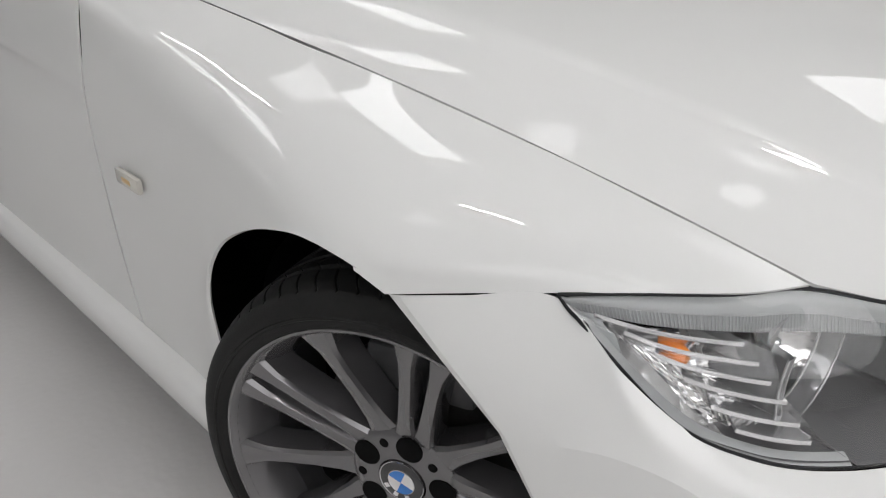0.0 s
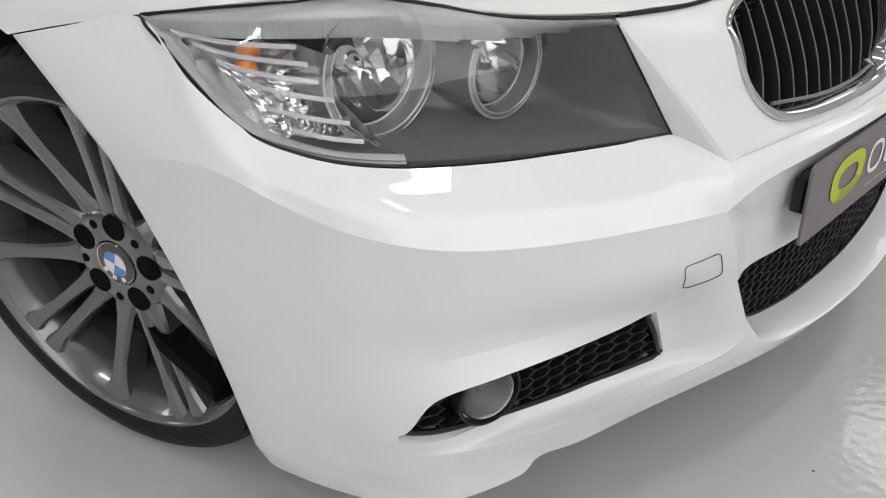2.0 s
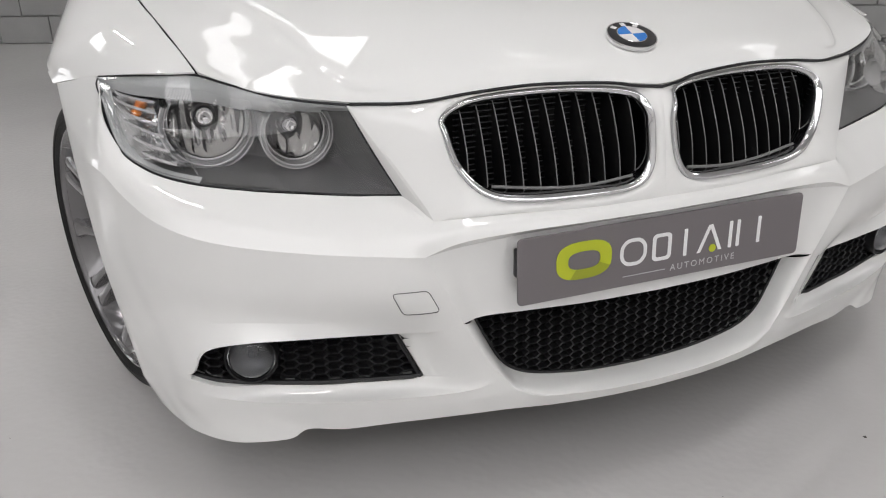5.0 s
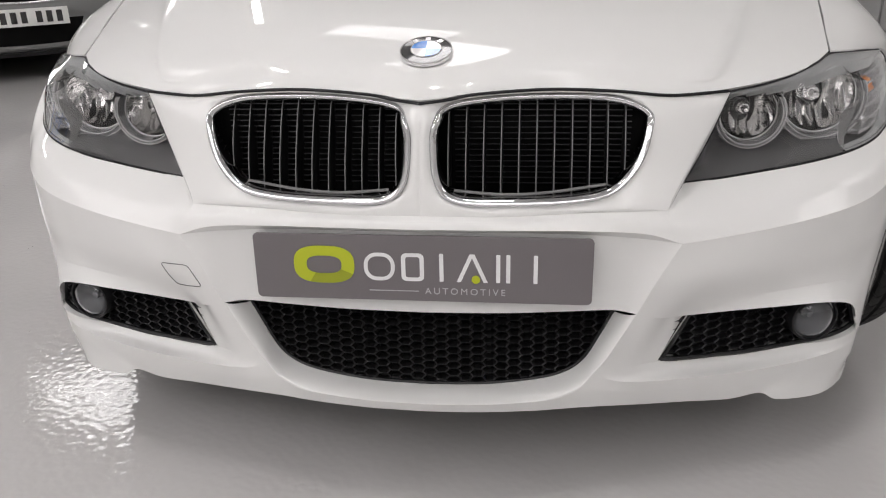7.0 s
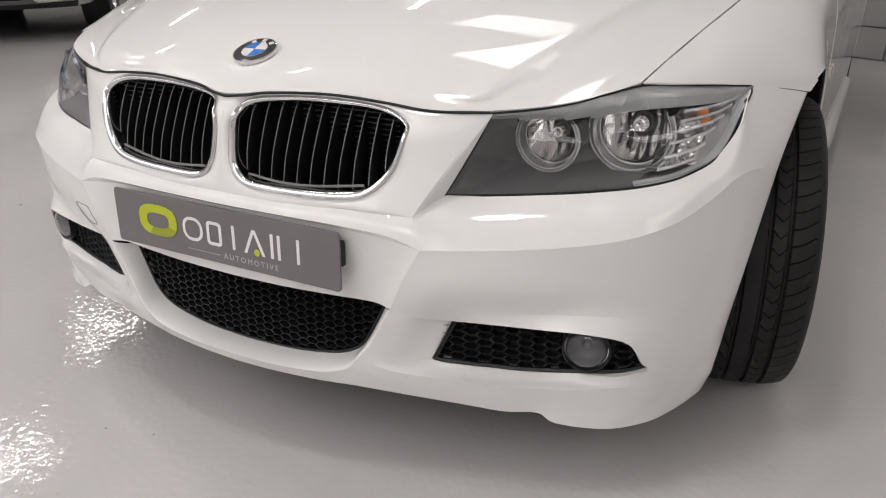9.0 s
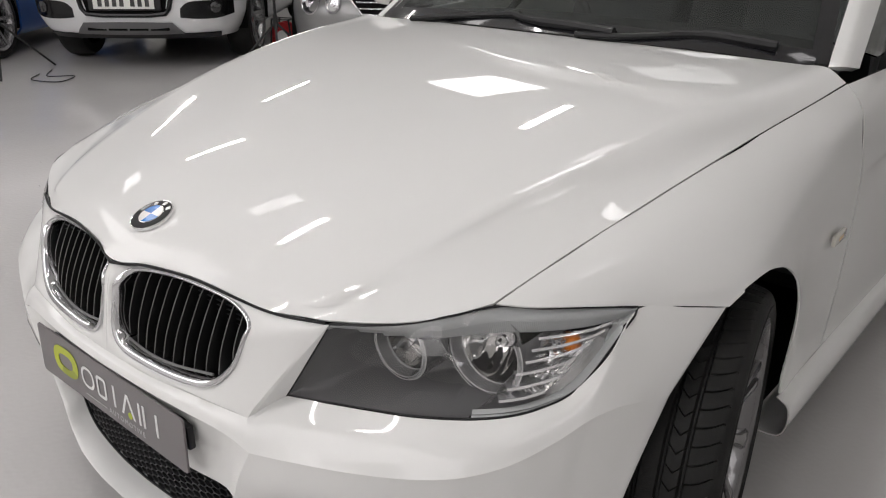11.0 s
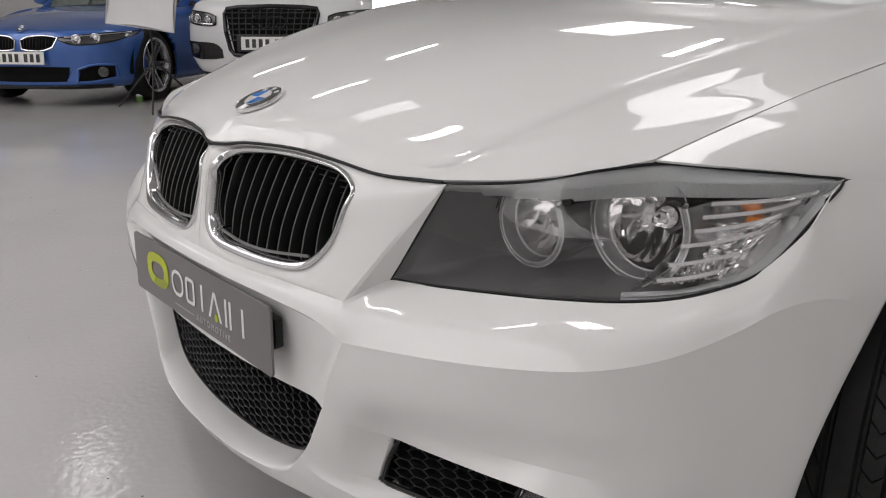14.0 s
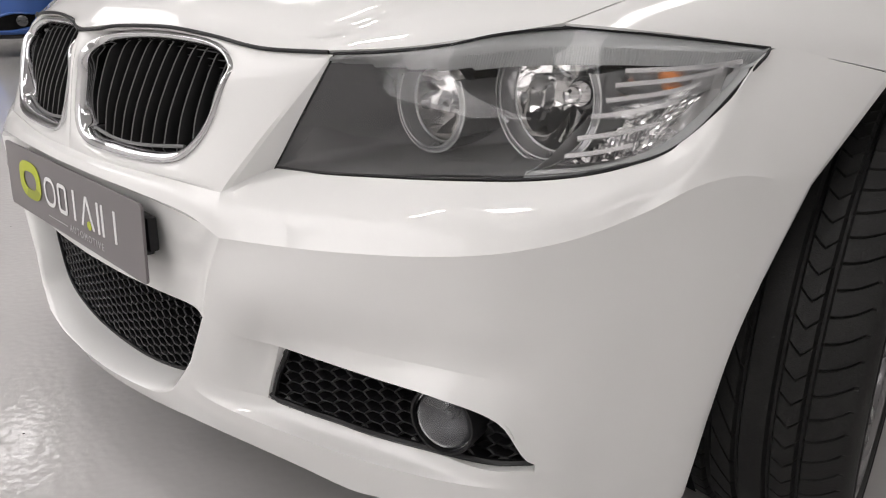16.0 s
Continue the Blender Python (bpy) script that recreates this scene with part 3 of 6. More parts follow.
for k in (1, -1):
    tube(bm, [(k * p[0] * 0.995, 0.062 + 0.22 * p[0] * p[0], p[2] + 0.002) for p in spline(grille_side, 40)], 0.0028, 6)
    tube(bm, [(k * p[0] * 0.96, 0.060 + 0.22 * p[0] * p[0], p[2] - 0.012) for p in spline(panel_c, 20)], 0.003, 6)
part("honeycomb", bm, HEX, centre_mesh, smooth=0)
# near-black sheet painted in for the dark depth behind the mesh
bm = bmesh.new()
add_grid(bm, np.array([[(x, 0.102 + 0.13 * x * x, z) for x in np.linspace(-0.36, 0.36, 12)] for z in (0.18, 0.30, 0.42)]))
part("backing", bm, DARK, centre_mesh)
bm = bmesh.new()
for z in (0.318, 0.325, 0.335, 0.342):
    box(bm, (0.40, 0.004, 0.0015), (0, 0.095, z))
for x in (-0.09, 0.10):
    box(bm, (0.006, 0.006, 0.14), (x, 0.095, 0.285))
part("cooling_fin", bm, FIN, centre_mesh, smooth=0)
# opening's return edge
bm = bmesh.new()
rim_line = grille_side
two(bm, net([rim_line, [(p[0] + 0.003 * min(1, p[0] / 0.1), p[1] + 0.016, p[2] - 0.003) for p in rim_line]], 36, 2))
two(bm, net([panel_c, [(p[0] * (1 - 0.09 * (p[0] / 0.333) ** 4), p[1] + 0.038, p[2] - 0.013 * (p[0] / 0.333) ** 4) for p in spline(panel_c, 24)]], 24, 2))
part("opening_edge", bm, WHITE, car, weld=0.0005)

CLEARRING = material("clear_ring", (0.62, 0.625, 0.63), 0.12, metal=0.6, coat=1)
RINGDARK = material("smoky_ring", (0.27, 0.272, 0.277), 0.12, metal=0.5, coat=1)
SLEEVE = material("smoky_sleeve", (0.17, 0.172, 0.176), 0.2, metal=0.4, coat=1)
REFLECTOR = material("bright_reflector", (0.62, 0.615, 0.61), 0.05, metal=1.0)
FOGREFL = material("fog_reflector", (0.085, 0.085, 0.088), 0.45, metal=0.6)

# fog lamp openings
FOGGLASS = clear("fog_glass", (0.95, 0.97, 1.0))
fog_hi, fog_lo = spline(fog_top, 66)[12:43], spline(fog_low, 66)[12:43]
for s in (1, -1):
    root = new("fog_lamp_grille")
    root.parent = car
    tagged(root, "black honeycomb side grille with round fog lamp")
    bm = bmesh.new()
    g = np.stack([np.stack([p * (1 - w) + q * w for w in np.linspace(0, 1, 7)]) for p, q in zip(fog_hi, fog_lo)], 1)
    mid_y = lambda x: float(np.interp(x, g[3, :, 0], g[3, :, 1]))
    top_z = lambda x: float(np.interp(x, fog_hi[:, 0], fog_hi[:, 2]))
    bot_z = lambda x: float(np.interp(x, fog_lo[:, 0], fog_lo[:, 2]))
    face = lambda x, z: mid_y(x) + 0.006 + 0.012 * smoothstep((x - 0.40) / 0.10) + 0.15 * (z - 0.29) * -0.3
    honeycomb(bm, lambda x, z: 0.360 < x < 0.735 and bot_z(x) - 0.014 < z < top_z(x) + 0.012 and math.hypot(x - 0.639, z - 0.304) > 0.041, face, 0.358, 0.75, 0.222, 0.36, s=s, w=0.030, h=0.0150, rim=0.87)
    for line, dz in ((fog_lo, 0.0045), (fog_hi, -0.003)):
        tube(bm, [(s * p[0], face(p[0], p[2]) - 0.001, p[2] + dz) for p in line], 0.0042, 6)
    tube(bm, [(s * p[0] + s * 0.006, face(p[0], p[2]) - 0.001, p[2]) for p in g[:, 0]], 0.0035, 6)
    part("honeycomb", bm, HEX, root, smooth=0)
    bm = bmesh.new()
    h = np.array([[(x, face(x, z) + 0.016, z) for x in np.linspace(0.358, 0.738, 14)] for z in np.linspace(0.212, 0.36, 5)])
    add_grid(bm, h if s > 0 else mirrored(h))
    part("backing", bm, BLACK, root)
    # return edges of the opening
    bm = bmesh.new()
    for line, dz in ((fog_hi, -0.001), (fog_lo, 0.003)):
        e = np.stack([line, line + np.array([0, 0.02, dz]), line + np.array([0, 0.04, dz])])
        add_grid(bm, e if s > 0 else mirrored(e))
    e = np.stack([g[:, 0], g[:, 0] + np.array([0.001, 0.004, 0]), g[:, 0] + np.array([0.001, 0.008, 0])])
    add_grid(bm, e if s > 0 else mirrored(e))
    part("opening_edge", bm, WHITE, root, weld=0.0005)
    m = pose(s * 0.639, 0.172, 0.304, 90, 0, s * 14) @ Matrix.Scale(0.87, 4)
    lamp = new("fog_lamp")
    lamp.parent = root
    tagged(lamp, "round clear glass fog lamp in black bezel")
    bm = bmesh.new()
    lathe(bm, [(0.047, -0.03), (0.0475, 0.012), (0.0465, 0.016), (0.0435, 0.016), (0.042, 0.012), (0.042, -0.02)], 40, m)
    part("bezel", bm, BLACK, lamp)
    bm = bmesh.new()
    lathe(bm, [(0.042, 0.008), (0.040, 0.013), (0.034, 0.019), (0.024, 0.0235), (0.012, 0.0258), (0, 0.0265)], 40, m)
    ob = part("glass", bm, FOGGLASS, lamp, solid=0.002)
    ob.visible_shadow = False
    bm = bmesh.new()
    lathe(bm, [(0.042, 0.006), (0.036, -0.006), (0.026, -0.016), (0.012, -0.022), (0, -0.023)], 40, m)
    part("reflector", bm, FOGREFL, lamp)
    bm = bmesh.new()
    lathe(bm, [(0.008, -0.02), (0.008, -0.006), (0.006, -0.003), (0, -0.002)], 24, m)
    part("bulb_shield", bm, BEZEL, lamp)

# headlamps
lens_top = [(.464, .159, .685), (.52, .190, .690), (.57, .222, .698), (.618, .262, .711), (.658, .322, .717), (.708, .364, .714), (.755, .43, .706), (.799, .491, .698)]
lens_mid = [(.435, .136, .62), (.487, .158, .622), (.552, .184, .631), (.620, .218, .64), (.685, .268, .649), (.738, .322, .656), (.778, .386, .668), (.803, .476, .691)]
lens_low = [(.400, .117, .553), (.458, .143, .553), (.534, .169, .559), (.611, .197, .566), (.690, .245, .573), (.746, .295, .586), (.784, .362, .612), (.803, .466, .686)]
LENS_NET = net([lens_top, lens_mid, lens_low], 84, 36)
RIB = material("ribbed_strip", (0.36, 0.37, 0.37), 0.3, metal=0.2)
SIGNAL = material("faceted_mirror", (0.88, 0.88, 0.88), 0.08, metal=0.95)
SILVER = material("signal_reflector", (0.72, 0.72, 0.72), 0.22, metal=0.7)
FINMAT = material("fin_chrome", (0.86, 0.86, 0.87), 0.14, metal=0.85)
LAMPS = (((0.648, 0.318, 0.644), 0.072, 0.058), ((0.522, 0.266, 0.629), 0.056, 0.044))


def headlamp(s):
    root = new("headlamp")
    root.parent = car
    tagged(root, "clear twin-lamp headlamp with grey bezel and chrome signal fins")
    side = (lambda g: g) if s > 0 else mirrored
    nrm = np.cross(np.gradient(LENS_NET, axis=1), np.gradient(LENS_NET, axis=0))
    nrm /= np.linalg.norm(nrm, axis=2, keepdims=True)
    nrm[:, 74:] = nrm[:, 74:75]
    nrm[-6:, :] = nrm[-7:-6, :]
    if nrm[18, 40, 1] < 0:
        nrm = -nrm
    bm = bmesh.new()
    add_grid(bm, side(LENS_NET))
    ob = part("lens", bm, LENS, root, "clear plastic lens", smooth=80, solid=0.0025)
    ob.visible_shadow = False
    # black gasket round the lens
    bm = bmesh.new()
    outline = np.vstack([LENS_NET[0], LENS_NET[1:, -1], LENS_NET[-1, -2::-1], LENS_NET[-2:0:-1, 0]])
    tube(bm, side(outline + np.array([0, 0.002, 0])), 0.0019, 6, closed=True)
    part("gasket", bm, BLACK, root)
    # grey bezel with round holes
    depth = np.full(LENS_NET.shape[:2], 0.016)
    depth[0], depth[-1], depth[:, 0], depth[:, -1] = 0.003, 0.003, 0.003, 0.003
    depth[1], depth[-2], depth[:, 1], depth[:, -2] = 0.008, 0.008, 0.008, 0.008
    inner_net = LENS_NET + nrm * depth[..., None]
    # lower edge of the brow strip, thin at the inner end
    brow_row = [int(round(3 + 4 * smoothstep(j / 42))) for j in range(85)]
    fine = net([lens_top, lens_mid, lens_low], 200, 84)
    fu, fv = np.arange(201) / 200.0, np.arange(85) / 84.0
    ramp = np.clip((fu * 84 - 1) / 13.0, 0, 1)
    ramp = 0.066 * ramp * ramp * (3 - 2 * ramp)
    edge = np.minimum(np.minimum(fu, 1)[None, :] * 60, (1 - fv)[:, None] * 20).clip(0, 1)
    fine[..., 1] += 0.004 + 0.013 * edge + ramp[None, :] * np.clip((1 - fv) * 7.2, 0, 1)[:, None]
    # level ground round the lamps, so that the rings stand proud
    for (cx, cy, cz), r, _ in LAMPS:
        d = np.hypot(fine[..., 0] - cx, fine[..., 2] - cz)
        w = np.clip((2.0 * r - d) / (0.95 * r), 0, 1)
        w = w * w * (3 - 2 * w) * np.clip((fu * 84 - 0.5) / 8, 0, 1)[None, :] * np.clip((np.arange(85) - 7) / 16, 0, 1)[:, None] * np.clip((1 - fv) * 7.2, 0, 1)[:, None]
        fine[..., 1] = np.maximum(fine[..., 1], fine[..., 1] * (1 - w) + (cy + 0.006) * w)
    # draw the bezel's edge onto the round holes
    for (cx, _, cz), r, _ in LAMPS:
        dx, dz = fine[..., 0] - cx, fine[..., 2] - cz
        d = np.hypot(dx, dz)
        near_edge = abs(d - r) < 0.0019
        fine[near_edge, 0] = cx + (dx * r / d)[near_edge]
        fine[near_edge, 2] = cz + (dz * r / d)[near_edge]
    centre = (fine[:-1, :-1] + fine[1:, 1:] + fine[1:, :-1] + fine[:-1, 1:]) / 4
    skin = fine.reshape(-1, 3)

    def bezel_y(x, z):
        d = np.hypot(skin[:, 0] - x, skin[:, 2] - z)
        k = np.argsort(d)[:4]
        w = 1 / (d[k] + 1e-4)
        return float((skin[k, 1] * w).sum() / w.sum())

    def beyond(p):
        return p[0] > 0.722 - max(0.0, 0.66 - p[2]) * 0.56

    def cut(i, j):
        if fv[i] < brow_row[int(j * 84 / 200)] / 36 - 0.02 or beyond(centre[i, j]):
            return True
        return any(math.hypot(centre[i, j, 0] - c[0], centre[i, j, 2] - c[2]) < r * 0.995 for c, r, _ in LAMPS)

    bm = bmesh.new()
    add_grid(bm, side(fine), skip=cut)
    rim_k = [(min(84, int(brow_row[j] * 84 / 36 - 1)), min(200, int(j * 200 / 84))) for j in range(85)]
    add_grid(bm, side(np.stack([np.array([inner_net[brow_row[j], j] for j in range(85)]), np.array([fine[a, b] for a, b in rim_k])])))
    part("bezel", bm, BEZEL, root, "matt grey inner bezel", smooth=60)
    # bright trim along the outer end of the bezel
    bm = bmesh.new()
    flat_b = fine[14:].reshape(-1, 3)
    line = []
    for z in np.linspace(0.655, 0.578, 16):
        x = 0.722 - max(0.0, 0.66 - z) * 0.56
        k = np.argmin((flat_b[:, 0] - x) ** 2 + (flat_b[:, 2] - z) ** 2)
        line.append((x, flat_b[k][1] - 0.001, z))
    tube(bm, side(spline(line[::3], 20)), 0.0017, 8)
    part("bezel_trim", bm, SATIN, root, "bright trim beside the signal")
    # pale brow strip with ribs along the top
    bm = bmesh.new()
    strip = np.array([[inner_net[0, j] * (1 - w) + inner_net[brow_row[j], j] * w - nrm[3, j] * 0.006 * math.sin(math.pi * w) for j in range(85)] for w in (0, 0.2, 0.4, 0.6, 0.8, 1)])
    add_grid(bm, side(strip))
    part("brow_strip", bm, RIB, root, "pale silver strip along the top edge", smooth=60)
    bm = bmesh.new()
    for j in range(30, 82):
        for f in (0.0, 0.5):
            k = min(j + 1, 84)
            a = strip[3, j] * (1 - f) + strip[3, k] * f
            b = strip[5, j] * (1 - f) + strip[5, k] * f
            tube(bm, side(np.array([a, b])), 0.0009, 5)
    part("brow_ribs", bm, RIB, root, smooth=40)
    # round lamps
    for (cx, cy, cz), r, r2 in LAMPS:
        lamp = new("round_lamp")
        lamp.parent = root
        m = pose(s * cx, cy, cz, 90, 0, 0)
        bm = bmesh.new()
        k = np.argmin(abs(inner_net[7, :, 0] - cx))
        roof_z = inner_net[7, k, 2] - 0.003

        def trim(bm):
            bmesh.ops.bisect_plane(bm, geom=bm.verts[:] + bm.edges[:] + bm.faces[:], plane_co=(0, cy, roof_z), plane_no=(0, 0, 1), clear_outer=True)

        lathe(bm, [(r * 0.985, 0.012), (r * 0.985, 0.016), (r * 0.93, 0.0175), (r * 0.885, 0.012), (r * 0.86, 0.002), (r2 * 1.03, -0.006)], 72, m)
        trim(bm)
        ring = part("ring", bm, RINGDARK, lamp, "smoky clear light ring", smooth=50)
        # sleeve from the ring's front back to the bezel
        fl = bmesh.new()
        rows = [[], [], []]
        for k in range(73):
            a = 2 * math.pi * k / 72
            x, z = cx + r * math.cos(a), cz + r * math.sin(a)
            y = max(bezel_y(x, min(z, roof_z)) + 0.002, cy - 0.009)
            if beyond((x, y, z)):
                y = max(y, cy + 0.03)
            for row, w in zip(rows, (0, 0.5, 1)):
                row.append((x, (cy - 0.013) * (1 - w) + y * w, z))
        add_grid(fl, side(np.array(rows)))
        trim(fl)
        part("sleeve", fl, SLEEVE, lamp, "smoky grey lamp sleeve", smooth=50)
        for q, h, w in ((1.0, 0.015, 0.0014), (0.90, 0.0165, 0.0011), (0.825, -0.004, 0.0013)):
            bm = bmesh.new()
            lathe(bm, [(r * q + w * math.cos(a), h + w * math.sin(a)) for a in (0, 0.8, 1.6, 2.4, 3.14, 3.9, 4.7, 5.5)], 64, m, closed=True)
            trim(bm)
            part("ring_edge", bm, CLEARRING, ring, "thin bright ring edge", smooth=60)
        # mirror bowl with upright flutes
        bm = bmesh.new()
        prof = [(r2 * 1.03, -0.006), (r2 * 0.99, -0.014), (r2 * 0.86, -0.031), (r2 * 0.66, -0.046), (r2 * 0.42, -0.057), (r2 * 0.20, -0.063)]
        prof = spline(prof, 20)
        g = []
        for q, h in prof:
            row = []
            for k in range(144):
                a = 2 * math.pi * k / 144
                x, z = q * math.cos(a), q * math.sin(a)
                lift = smoothstep((r2 - q) / 0.006)
                flute = abs(math.sin(math.pi * (x / 0.0165 + 0.23)))
                step = 0.0010 * (int((x / 0.0165 + 20.23)) % 2) * (z < 0.3 * r2)
                row.append(m @ Vector((x, z, h + lift * (0.0020 * flute + step))))
            g.append(row)
        add_grid(bm, np.array(g), wrap=True)
        part("reflector", bm, REFLECTOR, lamp, "bright chrome reflector bowl with upright flutes", smooth=22)
        bm = bmesh.new()
        lathe(bm, [(r2 * 0.24, -0.070), (r2 * 0.24, -0.042), (r2 * 0.19, -0.034), (r2 * 0.15, -0.034), (r2 * 0.14, -0.024), (r2 * 0.08, -0.019), (0, -0.018)], 24, m)
        part("bulb", bm, CHROME, lamp)
        bm = bmesh.new()
        lathe(bm, [(r2 * 0.32, -0.066), (r2 * 0.32, -0.050), (r2 * 0.27, -0.048), (r2 * 0.24, -0.056)], 24, m)
        part("bulb_collar", bm, BEZEL, lamp)
    # signal: silver pocket, fins and bulb
    bm = bmesh.new()
    pocket = LENS_NET + nrm * 0.045
    shake = np.random.default_rng(11).uniform(-1, 1, pocket.shape[:2])
    shake[:, ::2] *= 0.3
    facets = pocket + nrm * (0.0022 * shake)[..., None]
    clear_of = lambda p: beyond(p + np.array([0.016, 0, 0])) and math.hypot(p[0] - 0.648, p[2] - 0.646) > 0.072
    add_grid(bm, side(facets), skip=lambda i, j: i < 5 or j < 46 or j > 80 or not clear_of(pocket[i, j]))
    part("signal_reflector", bm, SIGNAL, root, "broken silver facets of the signal", smooth=0)
    # grey floor of the lamp housing
    bm = bmesh.new()
    add_grid(bm, side(np.stack([LENS_NET[-1, 28:82] + np.array([0, d, h]) for d, h in ((0.008, 0.003), (0.05, 0.006), (0.13, 0.010))])))
    part("housing_floor", bm, BEZEL, root, smooth=60)
    # dark shell behind the bezel
    bm = bmesh.new()
    add_grid(bm, side(LENS_NET[4:] + np.array([0, 0.23, 0])))
    part("rear_shell", bm, DARK, root)
    bm = bmesh.new()
    rim_out = np.stack([inner_net[6:36, 80], pocket[6:36, 80]])
    add_grid(bm, side(rim_out))
    rim_low = np.stack([inner_net[35, 54:81], pocket[35, 54:81]])
    add_grid(bm, side(rim_low))
    part("signal_wall", bm, SILVER, root, smooth=15)
    # wall between the bezel and the signal
    bm = bmesh.new()
    flat_l = LENS_NET.reshape(-1, 3)
    wall = [[], [], []]
    for z in np.linspace(0.672, 0.572, 24):
        x = 0.721 - max(0.0, 0.66 - z) * 0.56
        yl = flat_l[np.argmin((flat_l[:, 0] - x) ** 2 + (flat_l[:, 2] - z) ** 2)][1]
        low = min(1.0, max(0.0, (z - 0.572) / 0.02))
        for row, d in zip(wall, (0.010 + 0.020 * low, 0.014 + 0.045 * low, 0.018 + 0.085 * low)):
            row.append((x, yl + d, z))
    add_grid(bm, side(np.array(wall)))
    part("signal_wall", bm, SILVER, root, smooth=40)
    for name, g in (("signal_border", inner_net[4:, 79:]), ("signal_border", inner_net[34:, 46:80])):
        bm = bmesh.new()
        add_grid(bm, side(g))
        part(name, bm, RIB, root, smooth=60)
    for k in range(6):
        i = 10 + k * 4.3
        j1 = 80 - k * 3.4
        j0 = 59.5 - k * 1.6
        bm = bmesh.new()
        n = 10
        rows = [[], [], [], []]
        for q in range(n + 1):
            j = j0 + (j1 - j0) * q / n
            ii, jj = int(min(i, 34)), int(min(j, 83))
            p = LENS_NET[ii, jj] * (1 - (j - jj)) + LENS_NET[ii, jj + 1] * (j - jj)
            v = nrm[ii, jj]
            for row, d, dz in zip(rows, (0.008, 0.008, 0.040, 0.040), (-0.0024, 0.0024, 0.0020, -0.0020)):
                row.append(p + v * d + np.array([0, 0, dz]))
        rows.append(rows[0])
        add_grid(bm, side(np.array(rows)))
        part("signal_fin", bm, FINMAT, root, "bright chrome fin", smooth=20)
    bm = bmesh.new()
    c = LENS_NET[13, 69] + nrm[13, 69] * 0.030
    lathe(bm, [(0, 0.014), (0.006, 0.012), (0.0095, 0.004), (0.0095, -0.012), (0.006, -0.018)], 20, pose(s * c[0], c[1], c[2], 90, 0, 0))
    part("signal_bulb", bm, AMBER, root, "amber signal bulb")
    # fine vertical flutes on the clear signal cover
    bm = bmesh.new()
    for j in range(58, 79):
        lo = 9 + max(0, j - 70) * 0.2
        hi = 33 - max(0, j - 66) * 1.4
        a, b = LENS_NET[int(lo), j] + nrm[int(lo), j] * 0.0425, LENS_NET[int(hi), j - 1] + nrm[int(hi), j - 1] * 0.0425
        tube(bm, side(np.array([a, b])), 0.0016, 5)
    part("signal_flutes", bm, SILVER, root, smooth=40)


headlamp(1)
headlamp(-1)


# badge
def roundel(name, m, r, parent):
    root = new(name)
    root.parent = parent
    tagged(root, "round badge with blue and white quarters in a black ring")
    bm = bmesh.new()
    lathe(bm, [(r, -0.003), (r, 0.002), (r * 0.985, 0.0035), (r * 0.95, 0.003), (r * 0.95, -0.003)], 48, m)
    part("chrome_rim", bm, CHROME, root)
    bm = bmesh.new()
    lathe(bm, [(r * 0.955, -0.002), (r * 0.955, 0.0026), (r * 0.6, 0.0036), (0, 0.0042)], 48, m)
    part("black_ring", bm, BLACK_ENAMEL, root)
    bm = bmesh.new()
    lathe(bm, [(r * 0.60, 0.0030), (r * 0.60, 0.0042), (r * 0.57, 0.0046), (r * 0.56, 0.003)], 40, m)
    part("inner_rim", bm, CHROME, root)
    for q in range(4):
        bm = bmesh.new()
        pts = [(0, 0)] + [(r * 0.57 * math.cos(radians(90 * q + 90 * k / 10)), r * 0.57 * math.sin(radians(90 * q + 90 * k / 10))) for k in range(11)]
        prism(bm, pts, 0.0018, m @ pose(0, 0, 0.0032))
        part("quarter", bm, BLUE_ENAMEL if q % 2 else WHITE_ENAMEL, root, smooth=0)
    for a in (128, 90, 52):
        bm = bmesh.new()
        box(bm, (r * 0.20, r * 0.22, 0.0008), (0, r * 0.775, 0.0034), bevel=0)
        bmesh.ops.transform(bm, matrix=m @ pose(0, 0, 0, 0, 0, a - 90), verts=bm.verts)
        part("ring_mark", bm, WHITE_ENAMEL, root, smooth=0)
    return root


kb = int(np.argmin(abs(rib[0, :, 1] - 0.152)))
slope = rib[0, kb + 2] - rib[0, kb - 2]
roundel("bonnet_badge", pose(0, rib[0, kb, 1], rib[0, kb, 2] + 0.0045, math.degrees(math.atan2(slope[2], slope[1])), 0, 0), 0.041, car)

# towing-eye cover in the right face of the bumper
bm = bmesh.new()
cover = [(-0.440, 0.4245), (-0.388, 0.4262), (-0.369, 0.3868), (-0.421, 0.3820)]
oc = []
for k in range(4):
    o, c, e = Vector(cover[k - 1]), Vector(cover[k]), Vector(cover[(k + 1) % 4])
    p0, p1 = c + (o - c).normalized() * 0.008, c + (e - c).normalized() * 0.008
    oc += [tuple((p0 * (1 - w) + c * w) * (1 - w) + (c * (1 - w) + p1 * w) * w) for w in (0, 0.25, 0.5, 0.75, 1)]
    oc += [tuple(p1.lerp(e + (c - e).normalized() * 0.008, w)) for w in (0.25, 0.5, 0.75)]
flat = mirrored(face_net).reshape(-1, 3)


def face_y(x, z):
    d = np.hypot(flat[:, 0] - x, flat[:, 2] - z)
    k = np.argsort(d)[:14]
    w = 1 / (d[k] + 0.004)
    rows = np.stack([np.ones(14), flat[k, 0] - x, flat[k, 2] - z], 1)
    return float(np.linalg.lstsq(rows * w[:, None], flat[k, 1] * w, rcond=None)[0][0])


tube(bm, [(x, face_y(x, z) - 0.0006, z) for x, z in oc], 0.0007, 5, closed=True)
